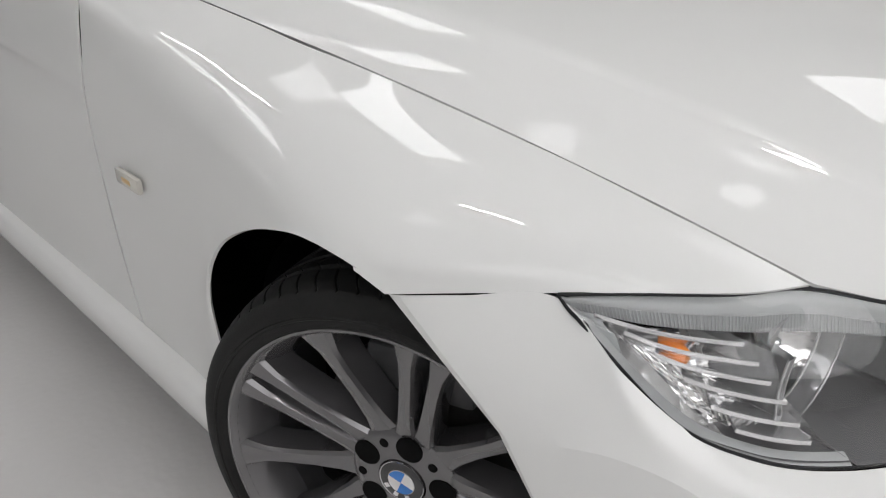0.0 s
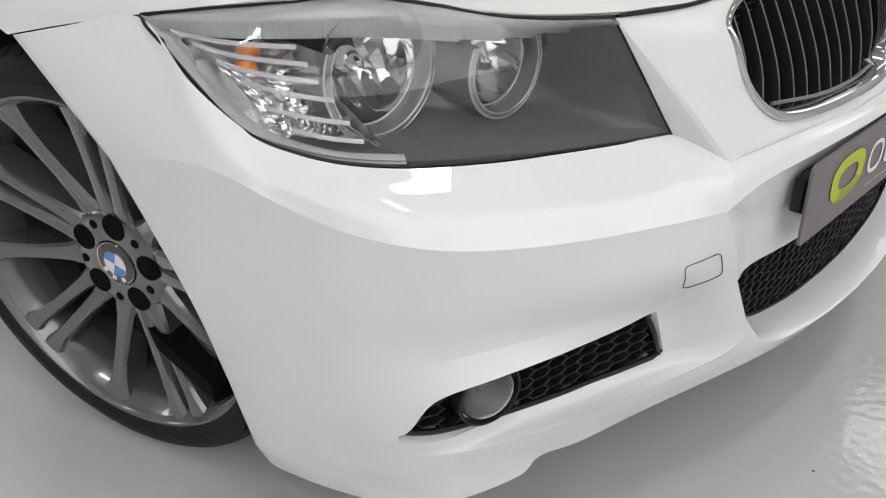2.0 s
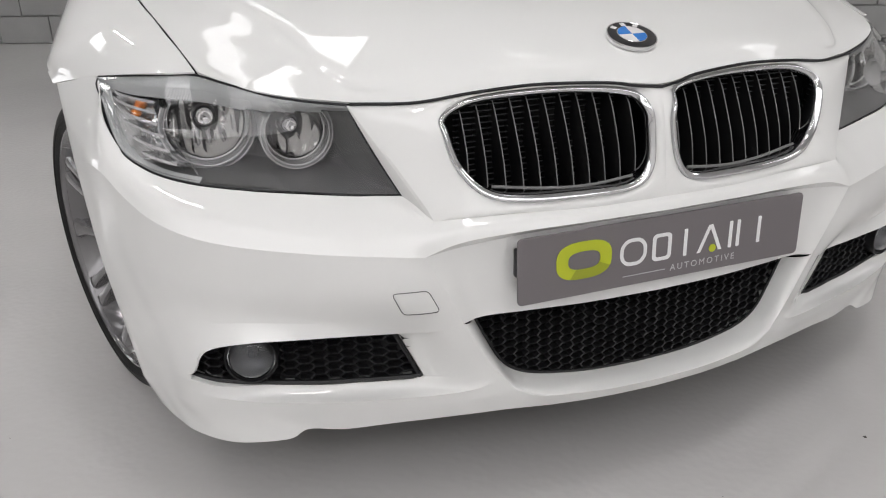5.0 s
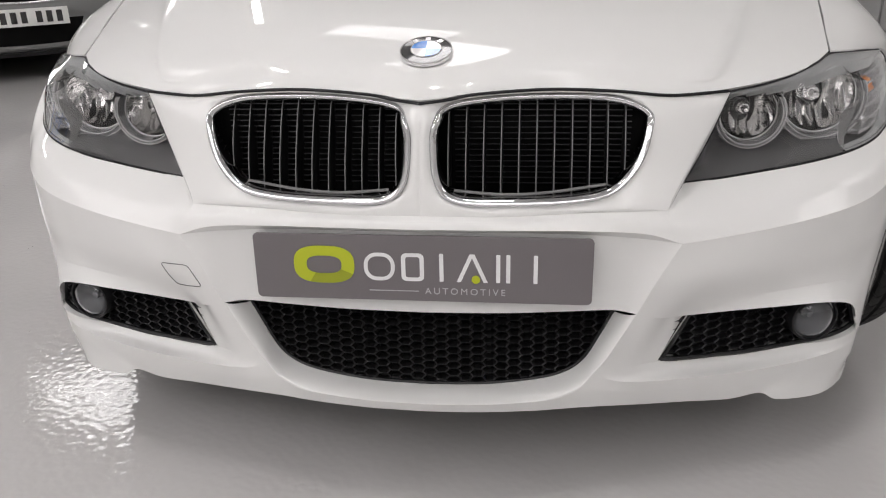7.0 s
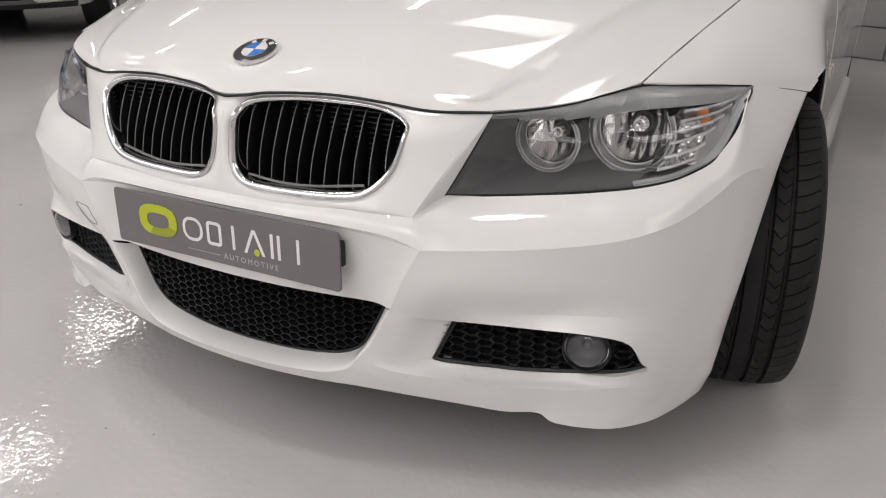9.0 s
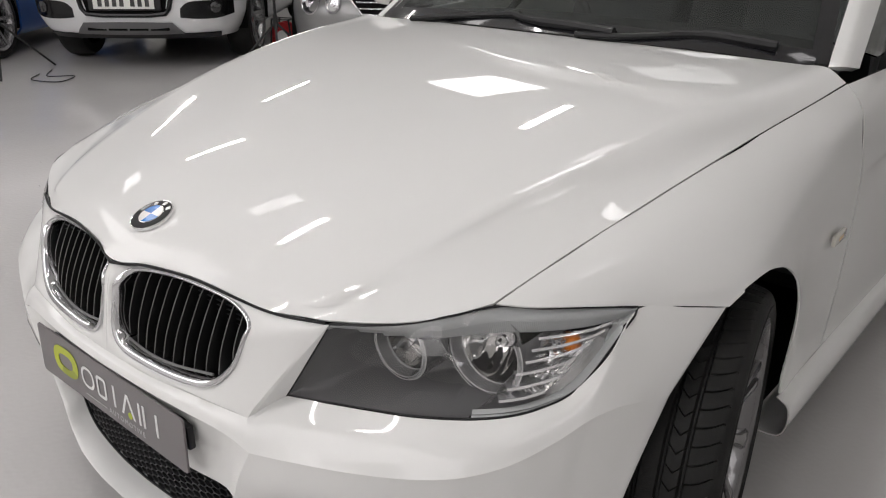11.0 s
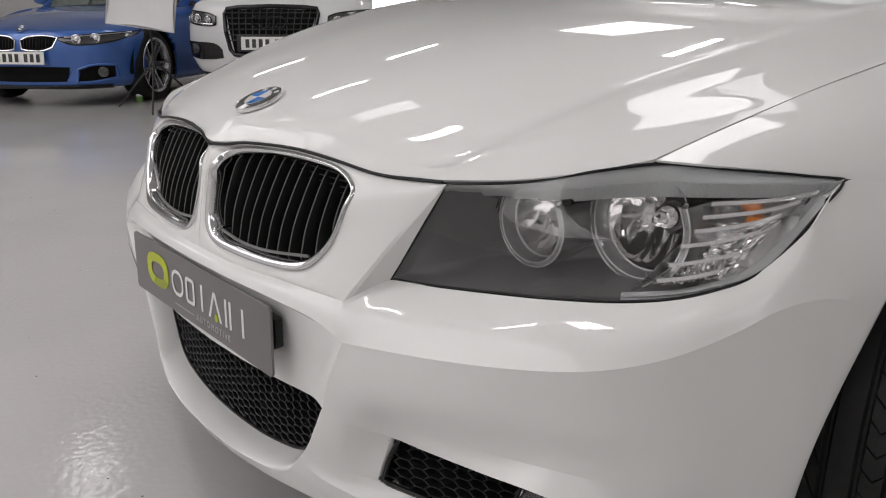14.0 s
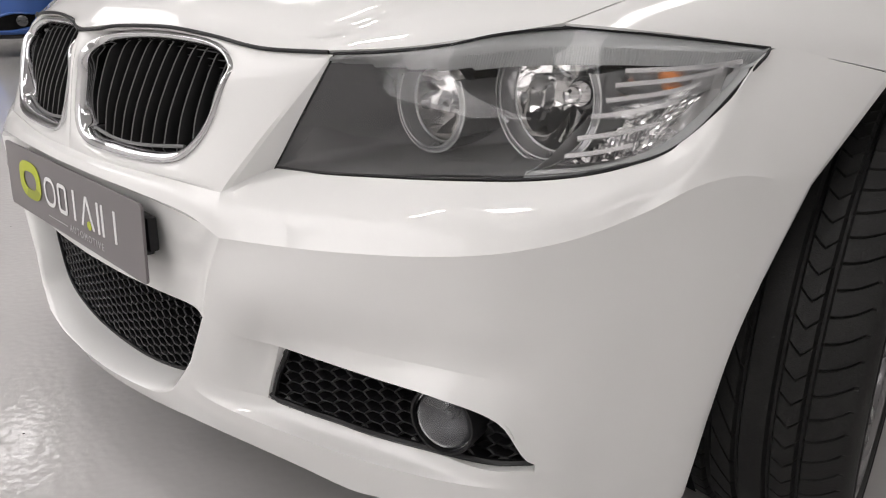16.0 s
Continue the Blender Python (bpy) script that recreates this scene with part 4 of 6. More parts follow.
part("towing_cover_joint", bm, BEZEL, car, "thin rounded outline of the towing cover", smooth=0)

# number plate with dealer's print
plate = new("number_plate")
plate.parent = car
tagged(plate, "grey dealer show plate with lime ring and white print")
PM = pose(0, 0.0135, 0.444, 88.4, 0, 0)


def rounded(w, h, r, n=6):
    out = []
    for cx, cy, a0 in ((w / 2 - r, h / 2 - r, 0), (-w / 2 + r, h / 2 - r, 90), (-w / 2 + r, -h / 2 + r, 180), (w / 2 - r, -h / 2 + r, 270)):
        out += [(cx + r * math.cos(radians(a0 + 90 * k / n)), cy + r * math.sin(radians(a0 + 90 * k / n))) for k in range(n + 1)]
    return out


bm = bmesh.new()
prism(bm, rounded(0.52, 0.107, 0.008), 0.004, PM)
part("board", bm, PLATE, plate, bevel=0.0008, smooth=30)
bm = bmesh.new()
box(bm, (0.47, 0.018, 0.055), (0, 0.026, 0.448), bevel=0.004)
part("bracket", bm, BLACK, plate, "black mounting bracket")
for s in (1, -1):
    bm = bmesh.new()
    box(bm, (0.03, 0.013, 0.045), (s * 0.243, 0.0245, 0.455), bevel=0.003)
    part("mounting_pad", bm, BLACK, plate)


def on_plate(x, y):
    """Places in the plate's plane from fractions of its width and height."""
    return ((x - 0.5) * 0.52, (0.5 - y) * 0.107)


def flat_shape(name, outline, mat, depth=0.0007, label=""):
    bm = bmesh.new()
    prism(bm, outline, depth, PM @ pose(0, 0, 0.0041))
    return part(name, bm, mat, plate, label, smooth=0)


# lime ring as a band with two shades
bm = bmesh.new()
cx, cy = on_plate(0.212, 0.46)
out_l, in_l = [], []
for k in range(64):
    a = 2 * math.pi * k / 64
    sx, sy = math.copysign(abs(math.cos(a)) ** 0.72, math.cos(a)), math.copysign(abs(math.sin(a)) ** 0.72, math.sin(a))
    out_l.append((cx + 0.0475 * sx, cy + 0.0305 * sy))
    in_l.append((cx + 0.0275 * sx, cy + 0.0145 * sy))
M2 = PM @ pose(0, 0, 0.0048)
for name, mat, ks in (("lime_ring", LIME, range(-4, 44)), ("lime_ring_shade", LIME_DARK, range(44, 60))):
    bm = bmesh.new()
    for k in ks:
        l = (k + 1) % 64
        k = k % 64
        bm.faces.new([bm.verts.new(M2 @ Vector((*p, 0))) for p in (out_l[k], out_l[l], in_l[l], in_l[k])])
    part(name, bm, mat, plate, smooth=0, solid=-0.0006, weld=1e-5)
# the dealer's name as plain white shapes: a ring, a frame, bars and a wedge
def outline_band(name, outer, inner):
    bm = bmesh.new()
    for k in range(len(outer)):
        l = (k + 1) % len(outer)
        bm.faces.new([bm.verts.new(PM @ pose(0, 0, 0.0048) @ Vector((*p, 0))) for p in (outer[k], outer[l], inner[l], inner[k])])
    part(name, bm, PRINT, plate, smooth=0, solid=-0.0005, weld=1e-5)


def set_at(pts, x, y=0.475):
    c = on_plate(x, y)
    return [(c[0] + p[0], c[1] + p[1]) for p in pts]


TALL = 0.0455
outline_band("print_ring", set_at(rounded(0.048, TALL, 0.020, 8), 0.378), set_at(rounded(0.036, TALL - 0.012, 0.014, 8), 0.378))
outline_band("print_frame", set_at(rounded(0.035, TALL, 0.008, 4), 0.477), set_at(rounded(0.022, TALL - 0.012, 0.004, 4), 0.477))
flat_shape("print_bar", set_at(rounded(0.0062, TALL, 0.001, 2), 0.562), PRINT)
for k in (-1, 1):
    flat_shape("print_bar", set_at([(k * 0.0005 - 0.0032, TALL / 2), (k * 0.0005 + 0.0032, TALL / 2), (k * 0.0205 + 0.0032, -TALL / 2), (k * 0.0205 - 0.0032, -TALL / 2)], 0.652), PRINT, 0.0007 + 0.0001 * k)
flat_shape("print_bar", set_at(rounded(0.0062, TALL, 0.001, 2), 0.728), PRINT)
for x in (0.757, 0.836):
    flat_shape("print_bar", set_at(rounded(0.0062, TALL, 0.001, 2), x), PRINT)
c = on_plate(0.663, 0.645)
flat_shape("lime_dot", [(c[0] + 0.0065 * math.cos(2 * math.pi * k / 24), c[1] + 0.0065 * math.sin(2 * math.pi * k / 24)) for k in range(24)], LIME, 0.0012)
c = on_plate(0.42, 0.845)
flat_shape("print_rule", [(c[0] + p[0], c[1] + p[1]) for p in rounded(0.078, 0.0012, 0.0004, 1)], GREYPRINT)


def lettering(name, text, size, m, mat, parent, spacing=1.0, align="LEFT", depth=0.0003):
    c = bpy.data.curves.new(name, "FONT")
    c.body, c.size, c.extrude, c.space_character, c.align_x = text, size, depth, spacing, align
    tmp = bpy.data.objects.new(name, c)
    me = bpy.data.meshes.new_from_object(tmp)
    bpy.data.objects.remove(tmp)
    me.transform(m)
    me.materials.append(mat)
    ob = new(name, me)
    ob.parent = parent
    return ob


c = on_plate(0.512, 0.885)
tagged(lettering("lettering", "AUTOMOTIVE", 0.0150, PM @ pose(c[0], c[1], 0.0045), GREYPRINT, plate, 1.42), "thin grey lettering")

# ---------------------------------------------------------------- wheels
def tyre_mesh(bm, nA=960, R=0.315, rim=0.247, W=0.228):
    """A tyre round the z axis with grooves and slanted sipes cut into the tread; +z is the outer side."""
    tread = 56
    half_t = 0.096
    rows = []
    for i in range(tread + 1):
        z = -half_t + 2 * half_t * i / tread
        rows.append((z, R - 0.010 * (abs(z) / half_t) ** 3.5))
    grooves = ((-0.056, 0.0046), (-0.019, 0.0048), (0.019, 0.0048), (0.054, 0.0040))
    def lean(z):
        # how far the cuts run round the tyre at each place across the tread
        s = 0.35 * min(0, z + 0.056) + 2.2 * (min(-0.019, max(-0.056, z)) + 0.056)
        s += 1.0 * (0.018 - abs(min(0.055, max(0.019, z)) - 0.037))
        return s - 11 * max(0, z - 0.054) ** 2

    verts = []
    for z, r in rows:
        ring = []
        twist = lean(z) / R
        for k in range(nA):
            a = 2 * math.pi * k / nA
            d = 0.0
            for gz, gw in grooves:
                if abs(z - gz) < gw:
                    d = 0.0075
            if not d:
                if z > 0.054:
                    d = 0.0036 if k % 15 == 0 else 0.0
                elif z > 0.019:
                    d = 0.0030 if k % 15 == 0 else 0.0
                elif z < -0.056:
                    d = 0.0045 if k % 16 < 2 else 0.0
                elif z < -0.019:
                    d = 0.0042 if k % 24 < 2 else 0.0
            q = r - d
            ring.append(bm.verts.new((q * math.cos(a + twist), q * math.sin(a + twist), z)))
        verts.append(ring)
    # shoulders and side walls
    def side_rings(sgn):
        out = []
        for r, z in ((R - 0.012, 0.1005), (R - 0.018, 0.1065), (R - 0.028, 0.1120), (R - 0.0365, W / 2 - 0.001), (R - 0.038, W / 2 + 0.0008), (R - 0.041, W / 2 + 0.0008), (R - 0.0425, W / 2 - 0.001), (R - 0.050, W / 2 - 0.002), (R - 0.056, W / 2 - 0.006), (rim, W / 2 - 0.014), (rim - 0.006, W / 2 - 0.03)):
            w = lean(sgn * half_t) / R
            out.append([bm.verts.new((r * math.cos(2 * math.pi * k / nA + w), r * math.sin(2 * math.pi * k / nA + w), sgn * z)) for k in range(nA)])
        return out
    rings = side_rings(-1)[::-1] + verts + side_rings(1)
    for a, b in zip(rings, rings[1:]):
        for k in range(nA):
            l = (k + 1) % nA
            bm.faces.new((a[k], a[l], b[l], b[k]))


def spoke(bm, a0, path, half, thick, lean=0.0):
    """A bar from hub to rim: path of (radius, height, sideways), half widths."""
    rings = []
    for (r, z, t), h in zip(path, half):
        c, s = math.cos(a0), math.sin(a0)
        ring = []
        for u, dz in ((-1, -0.006), (-0.72, 0), (0, 0.0015), (0.72, 0), (1, -0.006), (0.8, -thick), (-0.8, -thick)):
            y = t + u * h
            ring.append(bm.verts.new((r * c - y * s, r * s + y * c, z + dz)))
        rings.append(ring)
    for a, b in zip(rings, rings[1:]):
        for k in range(7):
            bm.faces.new((a[k], a[(k + 1) % 7], b[(k + 1) % 7], b[k]))
    bm.faces.new(rings[0])
    bm.faces.new(rings[-1][::-1])


PHASE = radians(60)
# rim grey made darker: the shade behind the spokes is in the colour
BARREL = material("shaded_barrel", (0.075, 0.074, 0.076), 0.42, metal=0.4, grain=0.2, scale=60)


def wheel(name, label, m, group):
    """Outer face looks along +z of m."""
    root = new(name)
    root.parent = car
    tagged(root, label)
    bm = bmesh.new()
    tyre_mesh(bm, 960 if name == "front_wheel" else 480)
    tyre = part("tyre", bm, RUBBER, root, "black tyre with grooved tread", smooth=30)
    bm = bmesh.new()
    lathe(bm, [(0.247, 0.095), (0.256, 0.101), (0.2585, 0.106), (0.2575, 0.1085), (0.254, 0.1085), (0.250, 0.105), (0.246, 0.098), (0.238, 0.084), (0.231, 0.064), (0.226, 0.035)], 96)
    rim = part("rim", bm, GUN, root, "gunmetal grey alloy rim with slotted spokes", smooth=40)
    bm = bmesh.new()
    lathe(bm, [(0.226, 0.035), (0.224, 0.0), (0.221, -0.04), (0.229, -0.095), (0.247, -0.10)], 96)
    part("barrel", bm, BARREL, rim, "inner barrel darkened for the shade behind the spokes", smooth=40)
    for k in range(5):
        a = 2 * math.pi * k / 5 + PHASE
        for t in (-1, 1):
            bm = bmesh.new()
            spoke(bm, a, [(0.050, 0.060, t * 0.012), (0.075, 0.066, t * 0.0125), (0.10, 0.071, t * 0.0145), (0.14, 0.079, t * 0.0165), (0.18, 0.087, t * 0.0185), (0.215, 0.094, t * 0.0210), (0.250, 0.100, t * 0.0250)],
                  [0.0200, 0.0170, 0.0122, 0.0108, 0.0106, 0.0115, 0.0200], 0.052)
            part("spoke", bm, GUN, rim, smooth=30)
        b = a + math.pi / 5
        bm = bmesh.new()
        spoke(bm, b, [(0.050, 0.060, 0), (0.075, 0.063, 0), (0.10, 0.067, 0), (0.14, 0.075, 0), (0.18, 0.084, 0), (0.215, 0.091, 0), (0.250, 0.100, 0)],
              [0.0300, 0.0235, 0.0160, 0.0122, 0.0114, 0.0135, 0.0270], 0.052)
        part("spoke", bm, GUN, rim, smooth=30)
    # hub with bolt holes and cap
    bm = bmesh.new()
    lathe(bm, [(0.036, 0.0695), (0.050, 0.0695), (0.066, 0.0690), (0.076, 0.0670), (0.081, 0.0630), (0.083, 0.050), (0.075, 0.02)], 60)
    lathe(bm, [(0.036, 0.0695), (0.036, 0.04)], 60)
    part("hub", bm, GUN, rim, smooth=40, weld=1e-4)
    # flat near-black discs on the hub paint the shade of the holes
    for k in range(5):
        a = 2 * math.pi * k / 5 + PHASE
        bm = bmesh.new()
        lathe(bm, [(0.0, 0.0705), (0.0192, 0.0705), (0.0196, 0.0680)], 28, pose(0.0600 * math.cos(a), 0.0600 * math.sin(a), 0))
        part("bolt_hole_disc", bm, DARK, rim)
        b = a + math.pi / 5
        bm = bmesh.new()
        lathe(bm, [(0.0, 0.0692), (0.0065, 0.0694), (0.0070, 0.0680)], 14, pose(0.062 * math.cos(b), 0.062 * math.sin(b), 0.0008))
        part("small_hole_disc", bm, DARK, rim)
    bm = bmesh.new()
    lathe(bm, [(0, -0.01), (0.165, -0.01), (0.165, -0.034), (0.08, -0.036)], 60)
    part("brake_disc", bm, BRAKE, root, "dull steel brake disc")
    bm = bmesh.new()
    box(bm, (0.07, 0.16, 0.07), (0.135, 0.0, -0.02), bevel=0.012)
    part("brake_caliper", bm, BEZEL, root)
    bm = bmesh.new()
    lathe(bm, [(0.0, -0.075), (0.21, -0.075), (0.21, -0.08)], 48)
    part("back_plate", bm, DARK, root)
    cap = roundel("centre_cap", pose(0, 0, 0.0685, 0, 0, 70), 0.034, root)
    root.matrix_world = m
    return root


BRAKE = material("brake_steel", (0.05, 0.047, 0.045), 0.5, metal=0.7, grain=0.2, scale=90)
for s in (1, -1):
    turn, c = (12.0, Vector((0.790, 0.772, 0.315))) if s > 0 else (20.0, Vector((-0.752, 0.738, 0.315)))
    n = Vector((s * math.cos(radians(turn)), s * math.sin(radians(turn)), 0))
    zax, xax = n, Vector((0, 0, 1))
    yax = zax.cross(xax)
    m = Matrix((xax, yax, zax)).transposed().to_4x4()
    m.translation = c
    wheel("front_wheel", "black tyre on gunmetal alloy wheel, steered", m, "wheels")
    n = Vector((s, 0, 0))
    m = Matrix((xax, n.cross(xax), n)).transposed().to_4x4()
    m.translation = Vector((s * 0.748, 3.50, 0.316))
    wheel("rear_wheel", "black tyre on gunmetal alloy wheel", m, "wheels")

# ---------------------------------------------------------------- the saloon's side, glass and cabin
SEAT = material("dark_leather", (0.03, 0.03, 0.032), 0.5, grain=0.15, scale=120, bump=0.2, bump_scale=300)
SCREEN = clear("screen_glass", (0.46, 0.50, 0.48), ior=1.5)
TRIM = material("dark_trim", (0.02, 0.02, 0.021), 0.6, grain=0.1, scale=200)
side_rows = [
    lambda y: (0.805 + 0.035 * math.sin(min((y - 1.35) / 2.6, 1) * math.pi) + 0.012 * min((y - 1.4) / 0.3, 1), 0.905 + 0.05 * min((y - 1.4) / 2.0, 1)),
    lambda y: (0.848 + 0.022 * math.sin(min((y - 1.35) / 2.9, 1) * math.pi), 0.850 + 0.045 * min((y - 1.4) / 2.2, 1)),
    lambda y: (0.868 + 0.020 * math.sin(min((y - 1.35) / 3.0, 1) * math.pi), 0.735 + 0.045 * min((y - 1.4) / 2.2, 1)),
    lambda y: (0.872 - 0.010 * min((y - 1.40) / 0.4, 1) + 0.016 * math.sin(min((y - 1.35) / 3.0, 1) * math.pi), 0.690 + 0.04 * min((y - 1.4) / 2.2, 1)),
    lambda y: (0.8735 + 0.014 * math.sin(min((y - 1.35) / 3.0, 1) * math.pi), 0.60),
    lambda y: (0.8695 + 0.012 * math.sin(min((y - 1.35) / 3.0, 1) * math.pi), 0.43),
    lambda y: (0.860 + 0.010 * math.sin(min((y - 1.35) / 3.0, 1) * math.pi), 0.255),
]


def side_panel(name, y0, y1, s, label="", skip=None):
    ys = np.linspace(y0, y1, 6)
    rows = [[(r(y)[0], y, r(y)[1]) for y in ys] for r in side_rows]
    g = net(rows, 24, 36)
    g = g if s > 0 else mirrored(g)
    bm = bmesh.new()
    add_grid(bm, g, skip=(lambda i, j: skip(g[i, j])) if skip else None)
    return part(name, bm, WHITE, car, label, smooth=50, solid=0.003)


for s in (1, -1):
    door = side_panel("front_door", 1.4035, 2.44, s)
    bm = bmesh.new()
    box(bm, (0.03, 0.20, 0.03), (s * 0.905, 2.27, 0.80), bevel=0.01)
    part("door_handle", bm, WHITE, door)
    door = side_panel("rear_door", 2.445, 3.22, s)
    bm = bmesh.new()
    box(bm, (0.03, 0.20, 0.03), (s * 0.903, 3.08, 0.82), bevel=0.01)
    part("door_handle", bm, WHITE, door)
    side_panel("rear_wing", 3.225, 4.42, s, skip=lambda p: math.hypot(p[1] - 3.50, p[2] - 0.32) < 0.35)
    # sill skirt
    bm = bmesh.new()
    sk = [[(0.862, y, 0.262) for y in np.linspace(1.10, 3.16, 5)], [(0.888, y, 0.245) for y in np.linspace(1.10, 3.16, 5)], [(0.892, y, 0.20) for y in np.linspace(1.11, 3.16, 5)], [(0.872, y, 0.150) for y in np.linspace(1.12, 3.15, 5)], [(0.80, y, 0.145) for y in np.linspace(1.12, 3.15, 5)]]
    g = net(sk, 12, 12)
    add_grid(bm, g if s > 0 else mirrored(g))
    part("sill_skirt", bm, WHITE, car, "white flared sill skirt", smooth=50, solid=0.003)
    # side repeater
    bm = bmesh.new()
    box(bm, (0.010, 0.078, 0.026), (s * 0.884, 1.262, 0.602), (0, 0, 0), bevel=0.0045)
    rep = part("side_repeater", bm, material("frosted_lens", (0.62, 0.60, 0.54), 0.2, coat=1.0), car, "clear side repeater lamp")
    bm = bmesh.new()
    box(bm, (0.012, 0.03, 0.010), (s * 0.8842, 1.262, 0.602), bevel=0.003)
    part("repeater_bulb", bm, material("pale_amber", (0.6, 0.42, 0.2), 0.3), rep)
    # mirror
    mir = new("door_mirror")
    mir.parent = car
    tagged(mir, "white door mirror")
    bm = bmesh.new()
    lathe(bm, [(0, 0.085), (0.05, 0.078), (0.083, 0.052), (0.095, 0.010), (0.09, -0.02), (0.0, -0.02)], 32)
    bmesh.ops.transform(bm, matrix=pose(s * 0.94, 1.74, 0.985, 90, 0, s * 8) @ Matrix.Diagonal((0.95, 0.62, 0.8, 1)), verts=bm.verts)
    part("shell", bm, WHITE, mir)
    bm = bmesh.new()
    box(bm, (0.10, 0.06, 0.03), (s * 0.85, 1.72, 0.94), bevel=0.01)
    part("arm", bm, TRIM, mir)

# windscreen, pillars, roof
base = [(0, 1.37, .955), (.25, 1.38, .953), (.48, 1.415, .945), (.64, 1.455, .934), (.72, 1.485, .926)]
top = [(0, 2.06, 1.385), (.20, 2.065, 1.382), (.37, 2.085, 1.374), (.48, 2.105, 1.360), (.555, 2.13, 1.342)]
mid = [tuple((Vector(a) + Vector(b)) / 2 + Vector((0, -0.018, 0.020))) for a, b in zip(base, top)]
ws = net([base, mid, top], 24, 20)
bm = bmesh.new()
two(bm, ws[:, :23])
ob = part("windscreen", bm, SCREEN, car, "raked clear windscreen", weld=0.0005, solid=0.004)
ob.visible_shadow = False
bm = bmesh.new()
two(bm, np.array([[ws[0, j] + np.array([0, -0.010, -0.004]) for j in range(24)], [ws[0, j] * (1 - w) + ws[1, j] * w + np.array([0, -0.003, 0.005]) for w in (0.4,) for j in range(24)], [ws[1, j] + np.array([0, -0.003, 0.004]) for j in range(24)]]))
part("screen_foot", bm, BLACK_ENAMEL, car, "black band along the foot of the windscreen", weld=0.0005, solid=0.002)
pil = [[(.734, 1.490, .922), (.676, 1.80, 1.140), (.566, 2.14, 1.342)], [(.765, 1.50, .925), (.705, 1.83, 1.145), (.60, 2.16, 1.345)], [(.785, 1.56, .915), (.73, 1.88, 1.12), (.63, 2.20, 1.32)]]
for s in (1, -1):
    e = np.concatenate([ws[:, 22:], ws[:, 24:] + np.array([0.014, 0.010, -0.003])], 1) + np.array([0, -0.002, 0.003])
    bm = bmesh.new()
    add_grid(bm, e if s > 0 else mirrored(e))
    part("screen_edge", bm, BLACK_ENAMEL, car, "black edge band of the windscreen")
    e = net(pil, 16, 6)
    bm = bmesh.new()
    add_grid(bm, e if s > 0 else mirrored(e))
    part("a_pillar", bm, WHITE, car, solid=0.02)
roof = [[(0, 2.07, 1.388), (0, 2.6, 1.425), (0, 3.1, 1.41), (0, 3.5, 1.35)], [(.35, 2.085, 1.378), (.36, 2.6, 1.41), (.36, 3.1, 1.395), (.35, 3.48, 1.335)], [(.56, 2.13, 1.345), (.575, 2.6, 1.365), (.57, 3.1, 1.35), (.54, 3.45, 1.29)], [(.63, 2.20, 1.32), (.635, 2.6, 1.33), (.63, 3.1, 1.31), (.60, 3.45, 1.25)]]
bm = bmesh.new()
two(bm, net(roof, 20, 18))
part("roof", bm, WHITE, car, weld=0.0005, solid=0.03)
for s in (1, -1):
    for y0, y1 in ((1.75, 2.42), (2.52, 3.2)):
        bm = bmesh.new()
        zt = lambda y: min(1.315, 0.945 + (y - 1.60) * 0.66)
        g = np.array([[(s * (0.80 - 0.165 * k), y, 0.935 + (zt(y) - 0.935) * k) for y in np.linspace(y0 if y0 > 2 else 1.64, y1, 8)] for k in (0, 0.5, 1)])
        add_grid(bm, g)
        ob = part("side_window", bm, PANE, car, "tinted side window", solid=0.004)
        ob.visible_shadow = False
    bm = bmesh.new()
    box(bm, (0.03, 0.10, 0.44), (s * 0.715, 2.47, 1.125), (0, -s * 21, 0), bevel=0.004)
    part("b_pillar", bm, TRIM, car)
    bm = bmesh.new()
    g = np.array([[(s * 0.80, 3.22, .95), (s * 0.79, 3.9, .985)], [(s * 0.63, 3.22, 1.31), (s * 0.60, 3.46, 1.25)]])
    add_grid(bm, g)
    part("rear_pillar", bm, WHITE, car, solid=0.01)
bm = bmesh.new()
two(bm, net([[(0, 3.51, 1.345), (.3, 3.50, 1.335), (.56, 3.46, 1.26)], [(0, 3.98, 1.02), (.35, 3.96, 1.015), (.70, 3.90, 1.0)]], 12, 8))
ob = part("rear_window", bm, PANE, car, weld=0.0005, solid=0.004)
ob.visible_shadow = False
bm = bmesh.new()
two(bm, net([[(0, 3.98, 1.02), (.4, 3.96, 1.01), (.80, 3.90, .985)], [(0, 4.42, 1.01), (.4, 4.41, 1.0), (.76, 4.36, .96)], [(0, 4.50, .85), (.4, 4.49, .85), (.80, 4.42, .83)], [(0, 4.52, .5), (.4, 4.50, .5), (.84, 4.42, .5)], [(0, 4.48, .22), (.4, 4.46, .22), (.83, 4.42, .22)]], 16, 24))
part("boot", bm, WHITE, car, weld=0.0005, solid=0.003)
# cowl, wipers
bm = bmesh.new()
two(bm, net([[(0, 1.345, .932), (.35, 1.365, .929), (.60, 1.40, .920), (.76, 1.44, .900)], [(0, 1.40, .957), (.35, 1.42, .952), (.60, 1.47, .938), (.76, 1.52, .918)]], 20, 4))
part("cowl", bm, BLACK, car, "black plastic cowl under the wipers", weld=0.0005)
